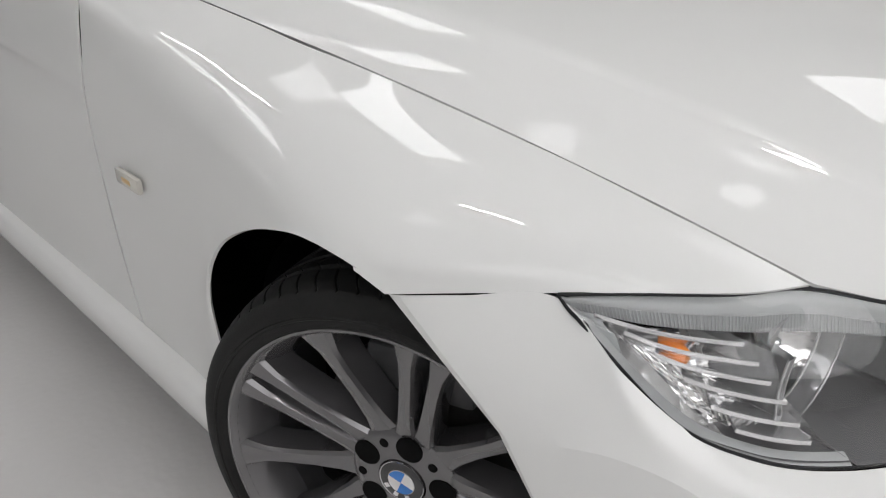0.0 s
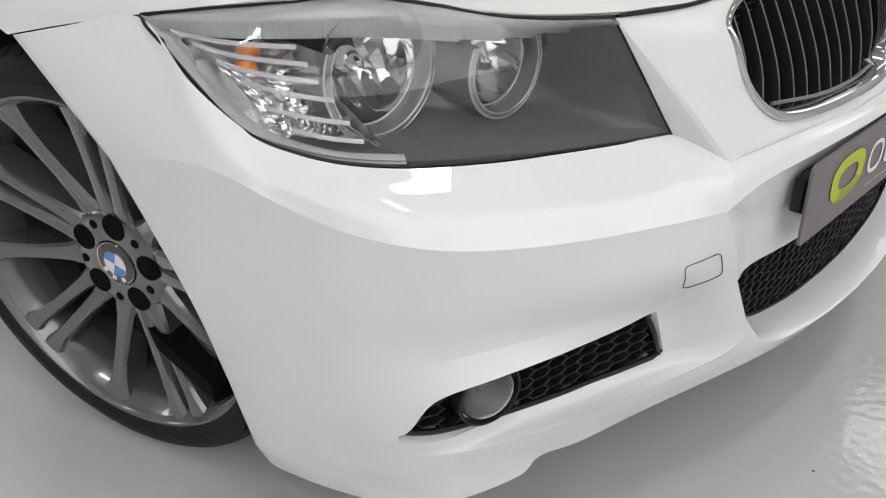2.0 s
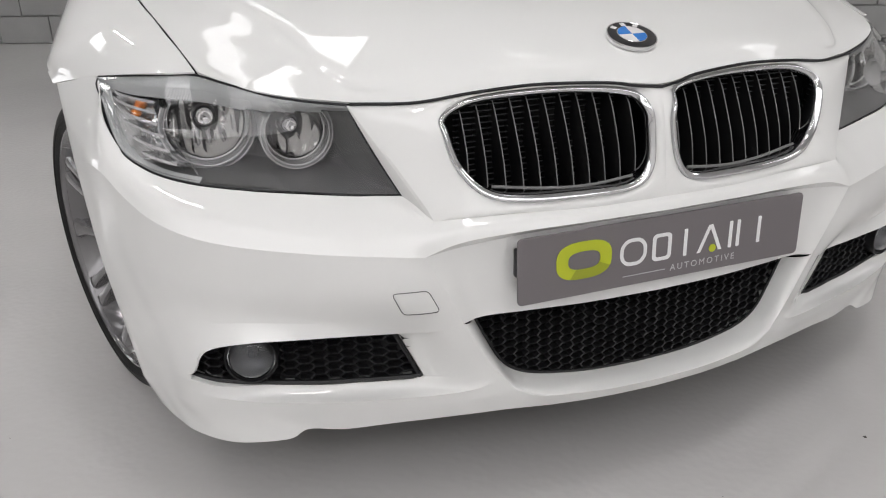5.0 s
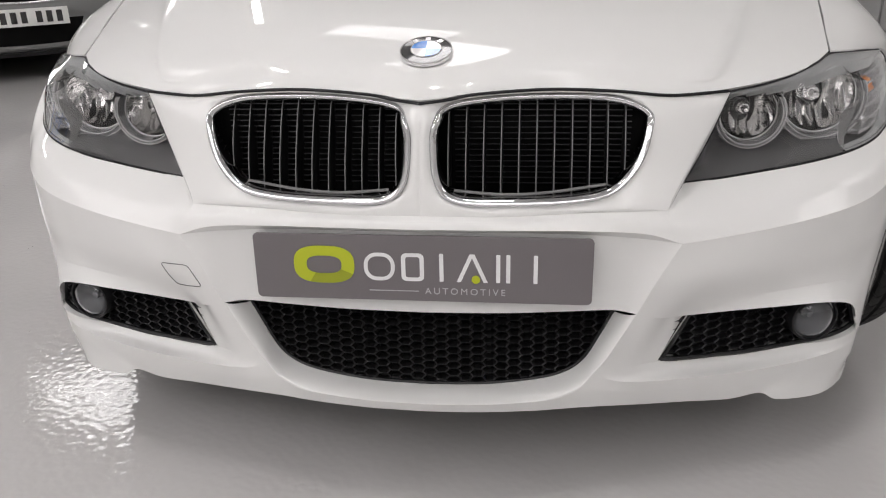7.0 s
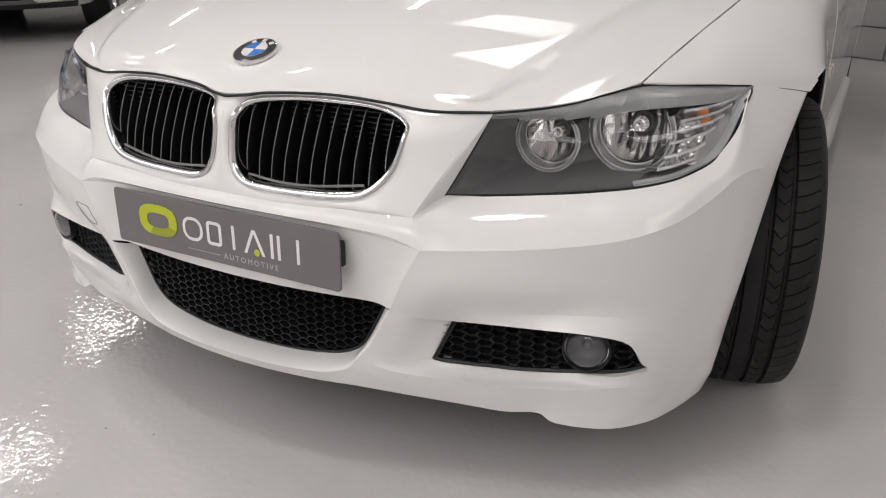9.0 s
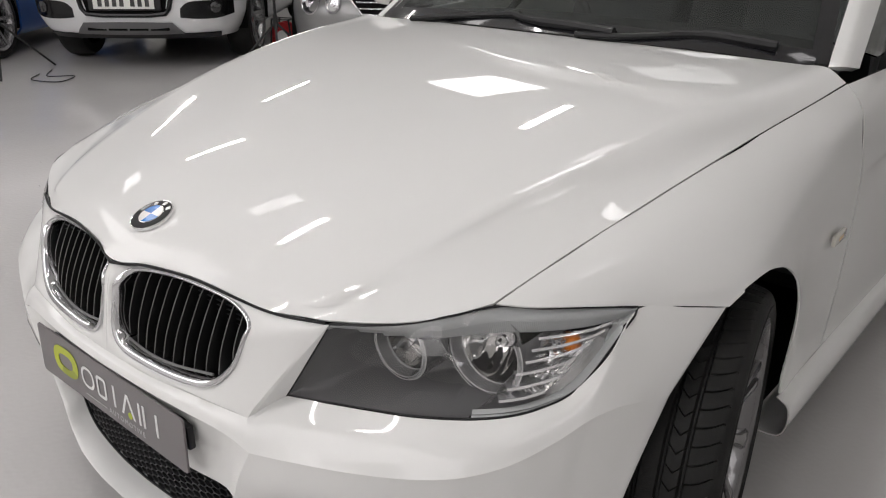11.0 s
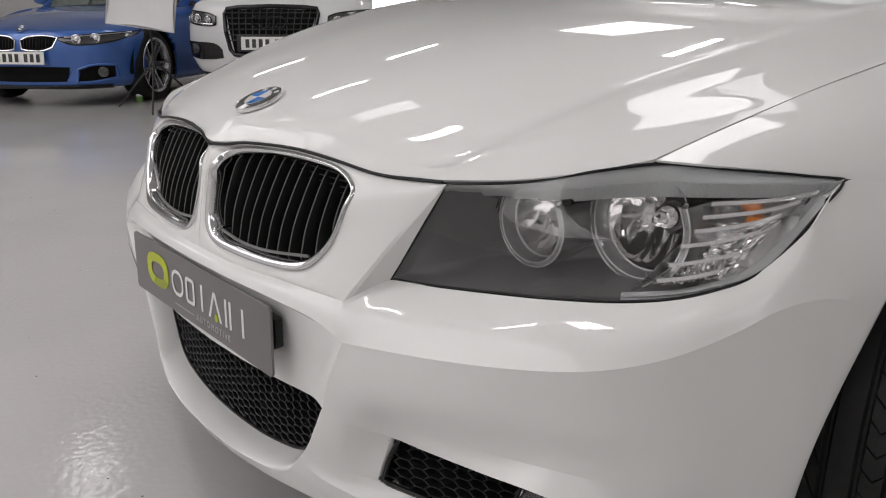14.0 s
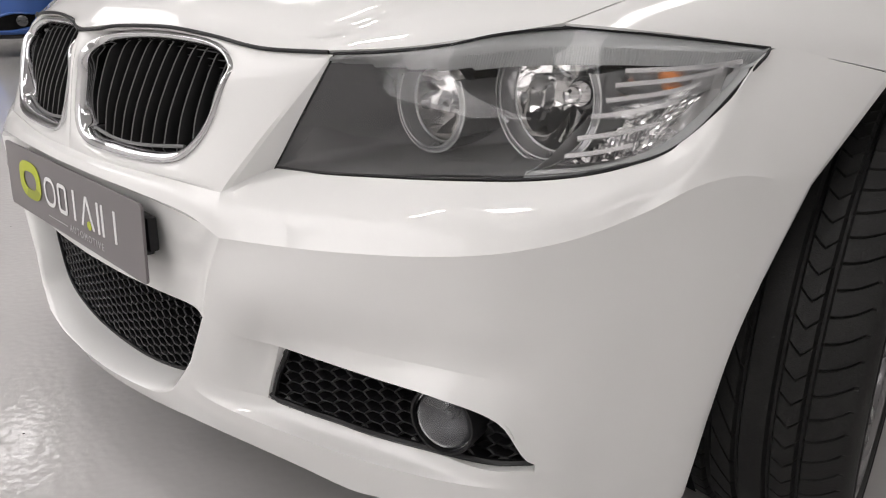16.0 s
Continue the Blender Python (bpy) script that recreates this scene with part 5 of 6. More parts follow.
for blade, arm in (([(-.50, 1.385, .944), (-.36, 1.386, .962), (-.25, 1.390, .973), (-.09, 1.400, .988)], [(-.10, 1.392, .985), (-.03, 1.380, .977), (.085, 1.379, .974), (.225, 1.380, .966)]), ([(.12, 1.362, .955), (.25, 1.372, .960), (.385, 1.412, .972)], [(.37, 1.408, .972), (.43, 1.430, .974), (.49, 1.444, .972), (.62, 1.462, .960)])):
    wip = new("wiper")
    wip.parent = car
    bm = bmesh.new()
    tube(bm, [tuple(p) for p in spline(blade, 14)], 0.0085, 8)
    tube(bm, [(p[0], p[1] + 0.006, p[2] - 0.012) for p in spline(blade, 14)], 0.004, 6)
    part("blade", bm, BLACK, wip)
    bm = bmesh.new()
    tube(bm, [tuple(p) for p in spline(arm, 14)], [0.0100] * 6 + [0.0135] * 9, 8)
    part("arm", bm, BLACK, wip)
# cabin: dash, steering wheel, seats
bm = bmesh.new()
two(bm, net([[(0, 1.43, .930), (.4, 1.46, .925), (.70, 1.53, .905)], [(0, 1.75, .945), (.4, 1.75, .94), (.74, 1.74, .92)], [(0, 1.86, .90), (.4, 1.86, .90), (.74, 1.84, .88)], [(0, 1.84, .55), (.4, 1.84, .55), (.74, 1.84, .55)]], 16, 18))
part("dashboard", bm, TRIM, car, weld=0.0005)
bm = bmesh.new()
ang = radians(24)
wc = Vector((-.37, 1.93, .845))
tube(bm, [wc + Vector((0.185 * math.cos(a), 0.185 * math.sin(a) * math.sin(ang), 0.185 * math.sin(a) * math.cos(ang))) for a in [2 * math.pi * k / 32 for k in range(32)]], 0.014, 10, closed=True)
sw = part("steering_wheel", bm, TRIM, car)
bm = bmesh.new()
box(bm, (0.34, 0.03, 0.05), tuple(wc), (-24, 0, 0), bevel=0.012)
box(bm, (0.10, 0.05, 0.16), tuple(wc + Vector((0, 0.01, -0.05))), (-24, 0, 0), bevel=0.02)
part("wheel_hub", bm, TRIM, sw)
for s in (1, -1):
    seat = new("seat")
    seat.parent = car
    for nm, size, at, rot in (("cushion", (0.50, 0.52, 0.16), (s * 0.36, 2.20, 0.50), (6, 0, 0)), ("backrest", (0.48, 0.15, 0.62), (s * 0.36, 2.50, 0.72), (-18, 0, 0)), ("headrest", (0.27, 0.11, 0.19), (s * 0.38, 2.60, 1.07), (-12, 0, 0))):
        bm = bmesh.new()
        box(bm, size, at, rot, bevel=0.05, seg=4)
        part(nm, bm, SEAT, seat)
    bm = bmesh.new()
    for dx in (-0.05, 0.05):
        tube(bm, [(s * 0.38 + dx, 2.58, 0.94), (s * 0.38 + dx, 2.60, 1.02)], 0.007, 8)
    part("headrest_post", bm, CHROME, seat)
rs = new("rear_seat")
rs.parent = car
for nm, size, at, rot in (("cushion", (1.3, 0.5, 0.18), (0, 3.15, 0.52), (4, 0, 0)), ("backrest", (1.3, 0.16, 0.6), (0, 3.46, 0.70), (-20, 0, 0)), ("parcel_shelf", (1.3, 0.4, 0.04), (0, 3.75, 0.93), (0, 0, 0))):
    bm = bmesh.new()
    box(bm, size, at, rot, bevel=0.015)
    part(nm, bm, SEAT, rs)
bm = bmesh.new()
box(bm, (1.5, 2.6, 0.04), (0, 2.9, 0.32))
part("cabin_floor", bm, TRIM, car, smooth=0)
bm = bmesh.new()
box(bm, (1.62, 3.9, 0.03), (0, 2.45, 0.20))
part("underbody", bm, DARK, car, smooth=0)

# ---------------------------------------------------------------- parked cars along the wall
BLUE = material("blue_metallic_paint", (0.030, 0.115, 0.40), 0.35, metal=0.35, coat=1.0, grain=0.05, scale=900)
SUVWHITE = material("white_paint", (0.74, 0.745, 0.75), 0.4, coat=1.0, grain=0.01, scale=500)
SILVER_PAINT = material("silver_grey_paint", (0.26, 0.26, 0.26), 0.35, metal=0.5, coat=1.0, grain=0.04, scale=900)
GLOSSBLACK = material("gloss_black", (0.006, 0.006, 0.007), 0.15, spec=0.35)
GRIDBLACK = material("satin_black_grid", (0.016, 0.016, 0.017), 0.3)
SKID = material("skid_plate", (0.12, 0.12, 0.122), 0.5, grain=0.05)
BRIGHT = material("bright_alloy", (0.55, 0.55, 0.56), 0.25, metal=0.8)
YELLOWISH = material("white_plate", (0.78, 0.78, 0.75), 0.35)
TAN = material("tan_fabric", (0.30, 0.26, 0.20), 0.8, grain=0.1, scale=150)
TINT = clear("tinted_glass", (0.72, 0.80, 0.77), ior=1.5)


def far_wheel(parent, x, y, r, s, steer=0.0, spokes=5, mat=None):
    root = new("wheel")
    root.parent = parent
    m = pose(x, y, r, 0, s * 90, steer)
    bm = bmesh.new()
    w = 0.115
    lathe(bm, [(r * 0.74, w * 0.8), (r * 0.80, w), (r * 0.93, w * 0.95), (r * 0.985, w * 0.75), (r, w * 0.4), (r, -w * 0.4), (r * 0.985, -w * 0.75), (r * 0.93, -w), (r * 0.7, -w)], 48, m)
    part("tyre", bm, RUBBER, root)
    bm = bmesh.new()
    lathe(bm, [(r * 0.70, w * 0.2), (r * 0.745, w * 0.88), (r * 0.775, w * 1.0), (r * 0.755, w * 1.04), (r * 0.70, w * 0.9)], 48, m)
    rim = part("rim", bm, mat or BRIGHT, root)
    bm = bmesh.new()
    lathe(bm, [(0, -0.02), (r * 0.72, -0.02), (r * 0.72, -0.04)], 32, m)
    part("back_plate", bm, DARK, root)
    for k in range(spokes):
        a = 2 * math.pi * k / spokes + 0.2
        for t in (-1, 1):
            bm = bmesh.new()
            rings = []
            for q, hw, z in ((0.12, 0.018, w * 0.55), (0.4, 0.014, w * 0.7), (0.75, 0.017, w * 0.95)):
                off = t * (0.012 + 0.045 * q)
                ring = []
                for u, dz in ((-1, 0), (1, 0), (1, -0.03), (-1, -0.03)):
                    yy = off + u * hw
                    ring.append(bm.verts.new(m @ Vector((r * q * math.cos(a) - yy * math.sin(a), r * q * math.sin(a) + yy * math.cos(a), z + dz))))
                rings.append(ring)
            for p, n in zip(rings, rings[1:]):
                for j in range(4):
                    bm.faces.new((p[j], p[(j + 1) % 4], n[(j + 1) % 4], n[j]))
            part("spoke", bm, mat or BRIGHT, rim, smooth=0)
    bm = bmesh.new()
    lathe(bm, [(0, w * 0.72), (0.03, w * 0.72), (r * 0.17, w * 0.6), (r * 0.17, 0)], 24, m)
    part("hub", bm, mat or BRIGHT, rim)
    return root


class Front:
    """The rounded nose of a parked car: y and half width by height, a superelliptic plan."""

    def __init__(self, prof, n, depth):
        self.z = [p[0] for p in prof]
        self.y0 = [p[1] for p in prof]
        self.w = [p[2] for p in prof]
        self.n, self.depth = n, depth

    def at(self, s, z, out=0.0):
        """A point at s (0 middle, 1 side; negative: the other side), lifted off the skin by out."""
        w = float(np.interp(z, self.z, self.w))
        y0 = float(np.interp(z, self.z, self.y0))
        a = abs(s) * math.pi / 2
        x = w * math.sin(a) ** (2 / self.n)
        y = y0 + self.depth * (1 - max(math.cos(a), 0) ** (2 / self.n))
        return np.array((math.copysign(x + out * math.sin(a), s), y - out * math.cos(a), z))

    def on(self, x, z, out=0.0):
        w = float(np.interp(z, self.z, self.w))
        s = math.asin(min(abs(x) / w, 1.0) ** (self.n / 2)) * 2 / math.pi
        return self.at(math.copysign(s, x), z, out)


def inset(parent, name, mat, front, outline, out=0.004, deep=0.0, label="", sides=(1, -1), n=8):
    """A panel that follows the nose inside an outline of (x, z): low and high lines from x0 to x1."""
    low, high = outline
    obs = []
    for sd in sides:
        bm = bmesh.new()
        lo, hi = spline(low, 12), spline(high, 12)
        g = np.array([[front.on(*(lo[j] + (hi[j] - lo[j]) * i / n), out) for j in range(13)] for i in range(n + 1)])
        g[..., 1] += deep
        add_grid(bm, g if sd > 0 else mirrored(g))
        obs.append(part(name, bm, mat, parent, label, solid=0.012, smooth=60))
    return obs


def rim_line(parent, name, mat, front, outline, r, out=0.006, sides=(1, -1)):
    low, high = outline
    for sd in sides:
        lo, hi = spline(low, 14), spline(high, 14)
        pts = [front.on(*p, out) for p in lo] + [front.on(*p, out) for p in hi[::-1]]
        bm = bmesh.new()
        tube(bm, [(sd * p[0], p[1], p[2]) for p in pts], r, 6, closed=True)
        part(name, bm, mat, parent)


def shell(parent, front, mat, top, sides, cowl, bulge, wheels, wr, tail, open_top=None):
    """Painted body: nose, bonnet, two sides with wheel openings, tail. top: height of the nose's upper edge by s; sides: (y, [(x, z), ...]) from sill to shoulder."""
    ns, nz = 28, 20
    zb = front.z[0]
    bm = bmesh.new()
    g = np.array([[front.at(j / ns, zb + (float(np.interp(j / ns, *top)) - zb) * i / nz) for j in range(ns + 1)] for i in range(nz + 1)])
    two(bm, g)
    part("front_bumper", bm, mat, parent, smooth=60, weld=0.002)
    edge = g[-1]
    # sides
    first = [tuple(front.at(1.0, zb + (edge[-1][2] - zb) * k / 7)) for k in range(8)]
    rows = [first] + [[(x, y, z) for x, z in sec] for y, sec in sides]
    gs = net(rows, 30, 14 * (len(rows) - 1))
    for sd in (1, -1):
        bm = bmesh.new()
        add_grid(bm, gs if sd > 0 else mirrored(gs), skip=lambda i, j: any(math.hypot(gs[i, j][1] - wy, gs[i, j][2] - wr) < wr * 1.13 for wy in wheels))
        part("side_panel", bm, mat, parent, smooth=50, solid=0.02)
        for wy in wheels:
            bm = bmesh.new()
            arc = [radians(-8 + 196 * k / 24) for k in range(25)]
            gx = np.array([[(sd * xx, wy + wr * 1.16 * math.cos(a), wr + wr * 1.16 * math.sin(a)) for a in arc] for xx in (0.60, gs[:, 5, 0].max() - 0.02)])
            add_grid(bm, gx)
            add_grid(bm, np.array([[(sd * 0.60, wy + q * math.cos(a), wr + q * math.sin(a)) for a in arc] for q in (0.02, wr * 1.16)]))
            part("arch_liner", bm, DARK, parent)
    # bonnet: from the nose's upper edge to the cowl, outer edge on the shoulder
    sh = np.array([edge[-1]] + [np.array((sec[-1][0], y, sec[-1][1])) for y, sec in sides if y <= cowl[-1][1] + 0.05])
    m = 20
    lines = []
    for i in range(m + 1):
        u = i / m
        k = u * (len(sh) - 1)
        q = min(int(k), len(sh) - 2)
        side = sh[q] + (sh[q + 1] - sh[q]) * (k - q)
        row = []
        for j in range(ns + 1):
            a = edge[j]
            c = spline(cowl, ns)[j]
            p = a + (c - a) * u
            corr = side - (edge[-1] + (spline(cowl, ns)[-1] - edge[-1]) * u)
            p = p + corr * (j / ns) ** 3
            p[2] += bulge * math.sin(math.pi * min(u * 0.9 + 0.1, 1)) * (1 - (j / ns) ** 4)
            if u == 0:
                p = a.copy()
            row.append(p)
        lines.append(row)
    bm = bmesh.new()
    two(bm, np.array(lines))
    part("bonnet", bm, mat, parent, smooth=60, weld=0.002)
    y1, sec = sides[-1]
    bm = bmesh.new()
    two(bm, net([[(x * f, y1 + tail * (1 - f * f), z) for x, z in sec] for f in (1, 0.8, 0.4, 0)], 20, 12))
    part("tail", bm, mat, parent, smooth=50, weld=0.002)
    y0 = cowl[0][1]
    k0 = [(y, sec) for y, sec in sides if y >= y0 - 0.2]
    for sd in (1, -1):
        if open_top:
            break
        bm = bmesh.new()
        rear = [(y, sec) for y, sec in sides if y >= tail_deck(sides)]
        add_grid(bm, np.array([[(sd * sec[-1][0] * f, y, sec[-1][1] + 0.02 * (1 - f)) for f in (1, 0.5, 0)] for y, sec in rear]))
        part("rear_deck", bm, mat, parent)


def tail_deck(sides):
    return sides[-2][0]


def cabin(parent, y, z, w):
    """Dark dashboard, wheel and two seats behind the glass."""
    plain(parent, "dashboard", TRIM, (w * 1.9, 0.5, 0.24), (0, y + 0.18, z - 0.14), bevel=0.06)
    plain(parent, "cabin_floor", TRIM, (w * 1.8, 2.4, 0.05), (0, y + 1.4, z - 0.62))
    plain(parent, "rear_bench", TRIM, (w * 1.5, 0.16, 0.6), (0, y + 2.15, z - 0.12), (-15, 0, 0), 0.05)
    for s in (1, -1):
        seat = new("seat")
        seat.parent = parent
        plain(seat, "backrest", SEAT, (0.48, 0.16, 0.6), (s * .37, y + 1.22, z - 0.10), (-15, 0, 0), 0.06, 4)
        plain(seat, "headrest", SEAT, (0.27, 0.11, 0.18), (s * .37, y + 1.32, z + 0.27), (-10, 0, 0), 0.05, 4)
    bm = bmesh.new()
    tube(bm, [(-.37 + .18 * math.cos(a), y + 0.52 + .07 * math.sin(a), z - 0.02 + .165 * math.sin(a)) for a in [2 * math.pi * k / 24 for k in range(24)]], 0.014, 8, closed=True)
    part("steering_wheel", bm, TRIM, parent)


def number_plate(parent, y, z, tilt=4):
    p = new("number_plate")
    p.parent = parent
    bm = bmesh.new()
    box(bm, (0.52, 0.008, 0.111), (0, y, z), (-tilt, 0, 0), bevel=0.003)
    part("board", bm, YELLOWISH, p)
    for k in range(7):
        x = -0.20 + k * 0.062 + (0.03 if k > 3 else 0)
        bm = bmesh.new()
        box(bm, (0.036, 0.003, 0.072), (x, y - 0.005, z), (-tilt, 0, 0))
        part("print_bar", bm, BLACK_ENAMEL, p, smooth=0)


def plain(parent, name, mat, size, at, rot=(0, 0, 0), bevel=0.01, seg=2):
    bm = bmesh.new()
    box(bm, size, at, rot, bevel=bevel, seg=seg)
    return part(name, bm, mat, parent)


def patch(parent, name, mat, rows, nu=12, nv=6, sides=(1, -1), solid=0.006, label=""):
    for s in sides:
        bm = bmesh.new()
        g = net(rows, nu, nv)
        add_grid(bm, g if s > 0 else mirrored(g))
        part(name, bm, mat, parent, label, solid=solid)


def glasshouse(parent, base_y, top_y, rear_top, rear_base, wb, wt, zb, zt, mat, closed=True):
    patch(parent, "windscreen", TINT, [[(0, base_y - 0.05, zb), (wb * 0.6, base_y - 0.02, zb), (wb * 0.96, base_y + 0.10, zb - 0.01)], [(0, (base_y + top_y) / 2 - 0.06, (zb + zt) / 2 + 0.01), (wb * 0.56, (base_y + top_y) / 2 - 0.03, (zb + zt) / 2 + 0.005), (wb * 0.88, (base_y + top_y) / 2 + 0.06, (zb + zt) / 2)], [(0, top_y, zt), (wt * 0.6, top_y + 0.02, zt - 0.008), (wt * 0.94, top_y + 0.08, zt - 0.03)]])
    patch(parent, "roof", mat, [[(0, top_y, zt), (0, (top_y + rear_top) / 2, zt + 0.05), (0, rear_top, zt + 0.01)], [(wt * 0.6, top_y + 0.02, zt - 0.008), (wt * 0.62, (top_y + rear_top) / 2, zt + 0.03), (wt * 0.6, rear_top, zt)], [(wt * 0.94, top_y + 0.08, zt - 0.03), (wt, (top_y + rear_top) / 2, zt - 0.02), (wt * 0.95, rear_top, zt - 0.05)]], 14, 10)
    patch(parent, "side_window", TINT, [[(wb * 0.99, base_y + 0.28, zb + 0.01), (wb * 1.01, (base_y + rear_base) / 2, zb + 0.02), (wb, rear_base - 0.25, zb + 0.06)], [(wt * 0.985, top_y + 0.18, zt - 0.05), (wt * 1.01, (top_y + rear_top) / 2, zt - 0.035), (wt * 0.97, rear_top - 0.05, zt - 0.07)]])
    patch(parent, "a_pillar", mat, [[(wb * 0.965, base_y + 0.08, zb), (wb * 0.90, (base_y + top_y) / 2 + 0.05, (zb + zt) / 2), (wt * 0.945, top_y + 0.07, zt - 0.028)], [(wb * 1.0, base_y + 0.26, zb), (wb * 0.955, (base_y + top_y) / 2 + 0.15, (zb + zt) / 2 - 0.01), (wt * 0.995, top_y + 0.19, zt - 0.048)]], 10, 3, solid=0.02)
    patch(parent, "rear_window", TINT, [[(0, rear_top, zt + 0.01), (wt * 0.6, rear_top, zt), (wt * 0.95, rear_top, zt - 0.05)], [(0, rear_base, zb + 0.08), (wb * 0.6, rear_base, zb + 0.08), (wb * 0.95, rear_base - 0.05, zb + 0.06)]])


def mirrors(parent, x, y, z, mat):
    for s in (1, -1):
        mir = new("door_mirror")
        mir.parent = parent
        bm = bmesh.new()
        lathe(bm, [(0, 0.08), (0.05, 0.073), (0.085, 0.045), (0.095, 0.0), (0.085, -0.03), (0, -0.03)], 24)
        bmesh.ops.transform(bm, matrix=pose(s * x, y, z, 90, 0, s * 8) @ Matrix.Diagonal((1.15, 0.75, 1, 1)), verts=bm.verts)
        part("shell", bm, mat, mir)
        plain(mir, "arm", TRIM, (0.12, 0.05, 0.03), (s * (x - 0.10), y, z - 0.05))


def lamp_unit(parent, front, outline, lamps, strip):
    """Dark headlamp with clear cover, round reflectors and a pale strip."""
    low, high = outline
    for sd in (1, -1):
        h = new("headlamp")
        h.parent = parent
        inset(h, "housing", LAMPDARK, front, outline, 0.003, sides=(sd,))
        for x, z, r in lamps:
            p = front.on(x, z, 0.004)
            bm = bmesh.new()
            lathe(bm, [(r, -0.01), (r, 0.014), (r * 0.9, 0.016), (r * 0.82, 0.006), (r * 0.5, 0.004), (r * 0.42, 0.012), (0, 0.016)], 24, pose(sd * p[0], p[1], p[2], 90, 0, sd * 14))
            part("lamp", bm, SATIN, h)
        lo, hi = spline(low, 12), spline(high, 12)
        bm = bmesh.new()
        tube(bm, [(sd * q[0], q[1], q[2]) for q in (front.on(*(lo[j] * (1 - strip) + hi[j] * strip), 0.012) for j in range(1, 12))], 0.005, 6)
        part("light_strip", bm, SATIN, h)
        rim_line(h, "rim", GLOSSBLACK, front, outline, 0.005, sides=(sd,))


def badge_rings(parent, y, z):
    for k in range(4):
        bm = bmesh.new()
        tube(bm, [(-.105 + k * .07 + .05 * math.cos(2 * math.pi * q / 24), y, z + .05 * math.sin(2 * math.pi * q / 24)) for q in range(24)], 0.006, 6, closed=True)
        part("ring_badge", bm, GLOSSBLACK, parent)


LAMPDARK = material("lamp_housing", (0.045, 0.045, 0.048), 0.16, metal=0.5, coat=1.0)


def suv(m):
    c = thing("white_suv", "white SUV with large gloss black grille, parked facing out", "car")
    fr = Front([(.27, .10, .80), (.34, .03, .86), (.45, .0, .905), (.60, .0, .92), (.72, .02, .92), (.84, .06, .905), (.92, .11, .88), (.97, .17, .85)], 3.3, 0.52)
    sides = [(0.80, [(.86, .28), (.92, .36), (.935, .50), (.935, .64), (.93, .76), (.91, .86), (.87, .94), (.80, .985)]),
             (1.45, [(.86, .26), (.93, .34), (.94, .50), (.935, .66), (.935, .80), (.92, .91), (.885, 1.0), (.82, 1.05)]),
             (3.0, [(.86, .26), (.93, .34), (.94, .50), (.935, .68), (.935, .84), (.92, .96), (.885, 1.04), (.84, 1.07)]),
             (4.2, [(.82, .30), (.90, .36), (.92, .50), (.915, .70), (.90, .86), (.88, .98), (.86, 1.06), (.82, 1.09)]),
             (4.55, [(.74, .36), (.82, .40), (.85, .52), (.85, .70), (.84, .86), (.82, .96), (.80, 1.04), (.76, 1.07)])]
    shell(c, fr, SUVWHITE, ([0, .35, .55, .8, 1], [.95, .945, .925, .895, .90]), sides, [(0, 1.40, 1.06), (.45, 1.42, 1.055), (.82, 1.48, 1.045)], 0.045, (0.88, 3.70), 0.36, 0.12)
    for s in (1, -1):
        far_wheel(c, s * 0.80, 0.88, 0.36, s, mat=BRIGHT)
        far_wheel(c, s * 0.80, 3.70, 0.36, s, mat=BRIGHT)
    glasshouse(c, 1.46, 2.15, 3.9, 4.4, 0.84, 0.62, 1.06, 1.60, SUVWHITE)
    cabin(c, 1.5, 1.06, 0.72)
    mirrors(c, 0.98, 1.80, 1.15, SUVWHITE)
    # grille: black frame, mesh of bars, plate
    gr = new("grille")
    gr.parent = c
    inset(gr, "backing", DARK, fr, ([(-.33, .475), (0, .468), (.33, .475)], [(-.42, .85), (0, .862), (.42, .85)]), 0.004, sides=(1,), n=12)
    pts = [(-.43, .825), (-.415, .862), (-.30, .875), (0, .884), (.30, .875), (.415, .862), (.43, .825), (.41, .67), (.37, .52), (.335, .478), (.20, .466), (-.20, .466), (-.335, .478), (-.37, .52), (-.41, .67)]
    bm = bmesh.new()
    tube(bm, [fr.on(x, z, 0.012) for x, z in pts], 0.020, 8, closed=True)
    part("grille_frame", bm, GLOSSBLACK, gr)
    for k in range(6):
        z = 0.83 - k * 0.046
        hw = 0.41 - (0.83 - z) * 0.16
        bm = bmesh.new()
        tube(bm, [fr.on(x, z, 0.014) for x in np.linspace(-hw, hw, 9)], 0.006, 6)
        part("bar", bm, GRIDBLACK, gr)
    for k in range(12):
        x = -0.36 + k * 0.0655
        bm = bmesh.new()
        tube(bm, [fr.on(x * (0.93 + 0.07 * (z - 0.60) / 0.25), z, 0.012) for z in (.60, .70, .78, .855)], 0.005, 6)
        part("bar", bm, GRIDBLACK, gr)
    badge_rings(gr, -0.004, .755)
    plain(gr, "plinth", GRIDBLACK, (0.62, 0.02, 0.14), (0, -0.004, .575), (-3, 0, 0), 0.01)
    number_plate(c, -0.026, 0.575)
    lamp_unit(c, fr, ([(.515, .728), (.60, .722), (.74, .732), (.83, .755), (.895, .795)], [(.52, .800), (.60, .828), (.74, .845), (.83, .852), (.90, .86)]), [(.60, .768, .034), (.72, .782, .040), (.80, .795, .026)], 0.12)
    for sd in (1, -1):
        itk = inset(c, "side_intake", GLOSSBLACK, fr, ([(.455, .445), (.60, .432), (.75, .435), (.865, .465)], [(.46, .52), (.54, .572), (.75, .585), (.87, .59)]), 0.004, sides=(sd,))[0]
        p = fr.on(.74, .525, .006)
        bm = bmesh.new()
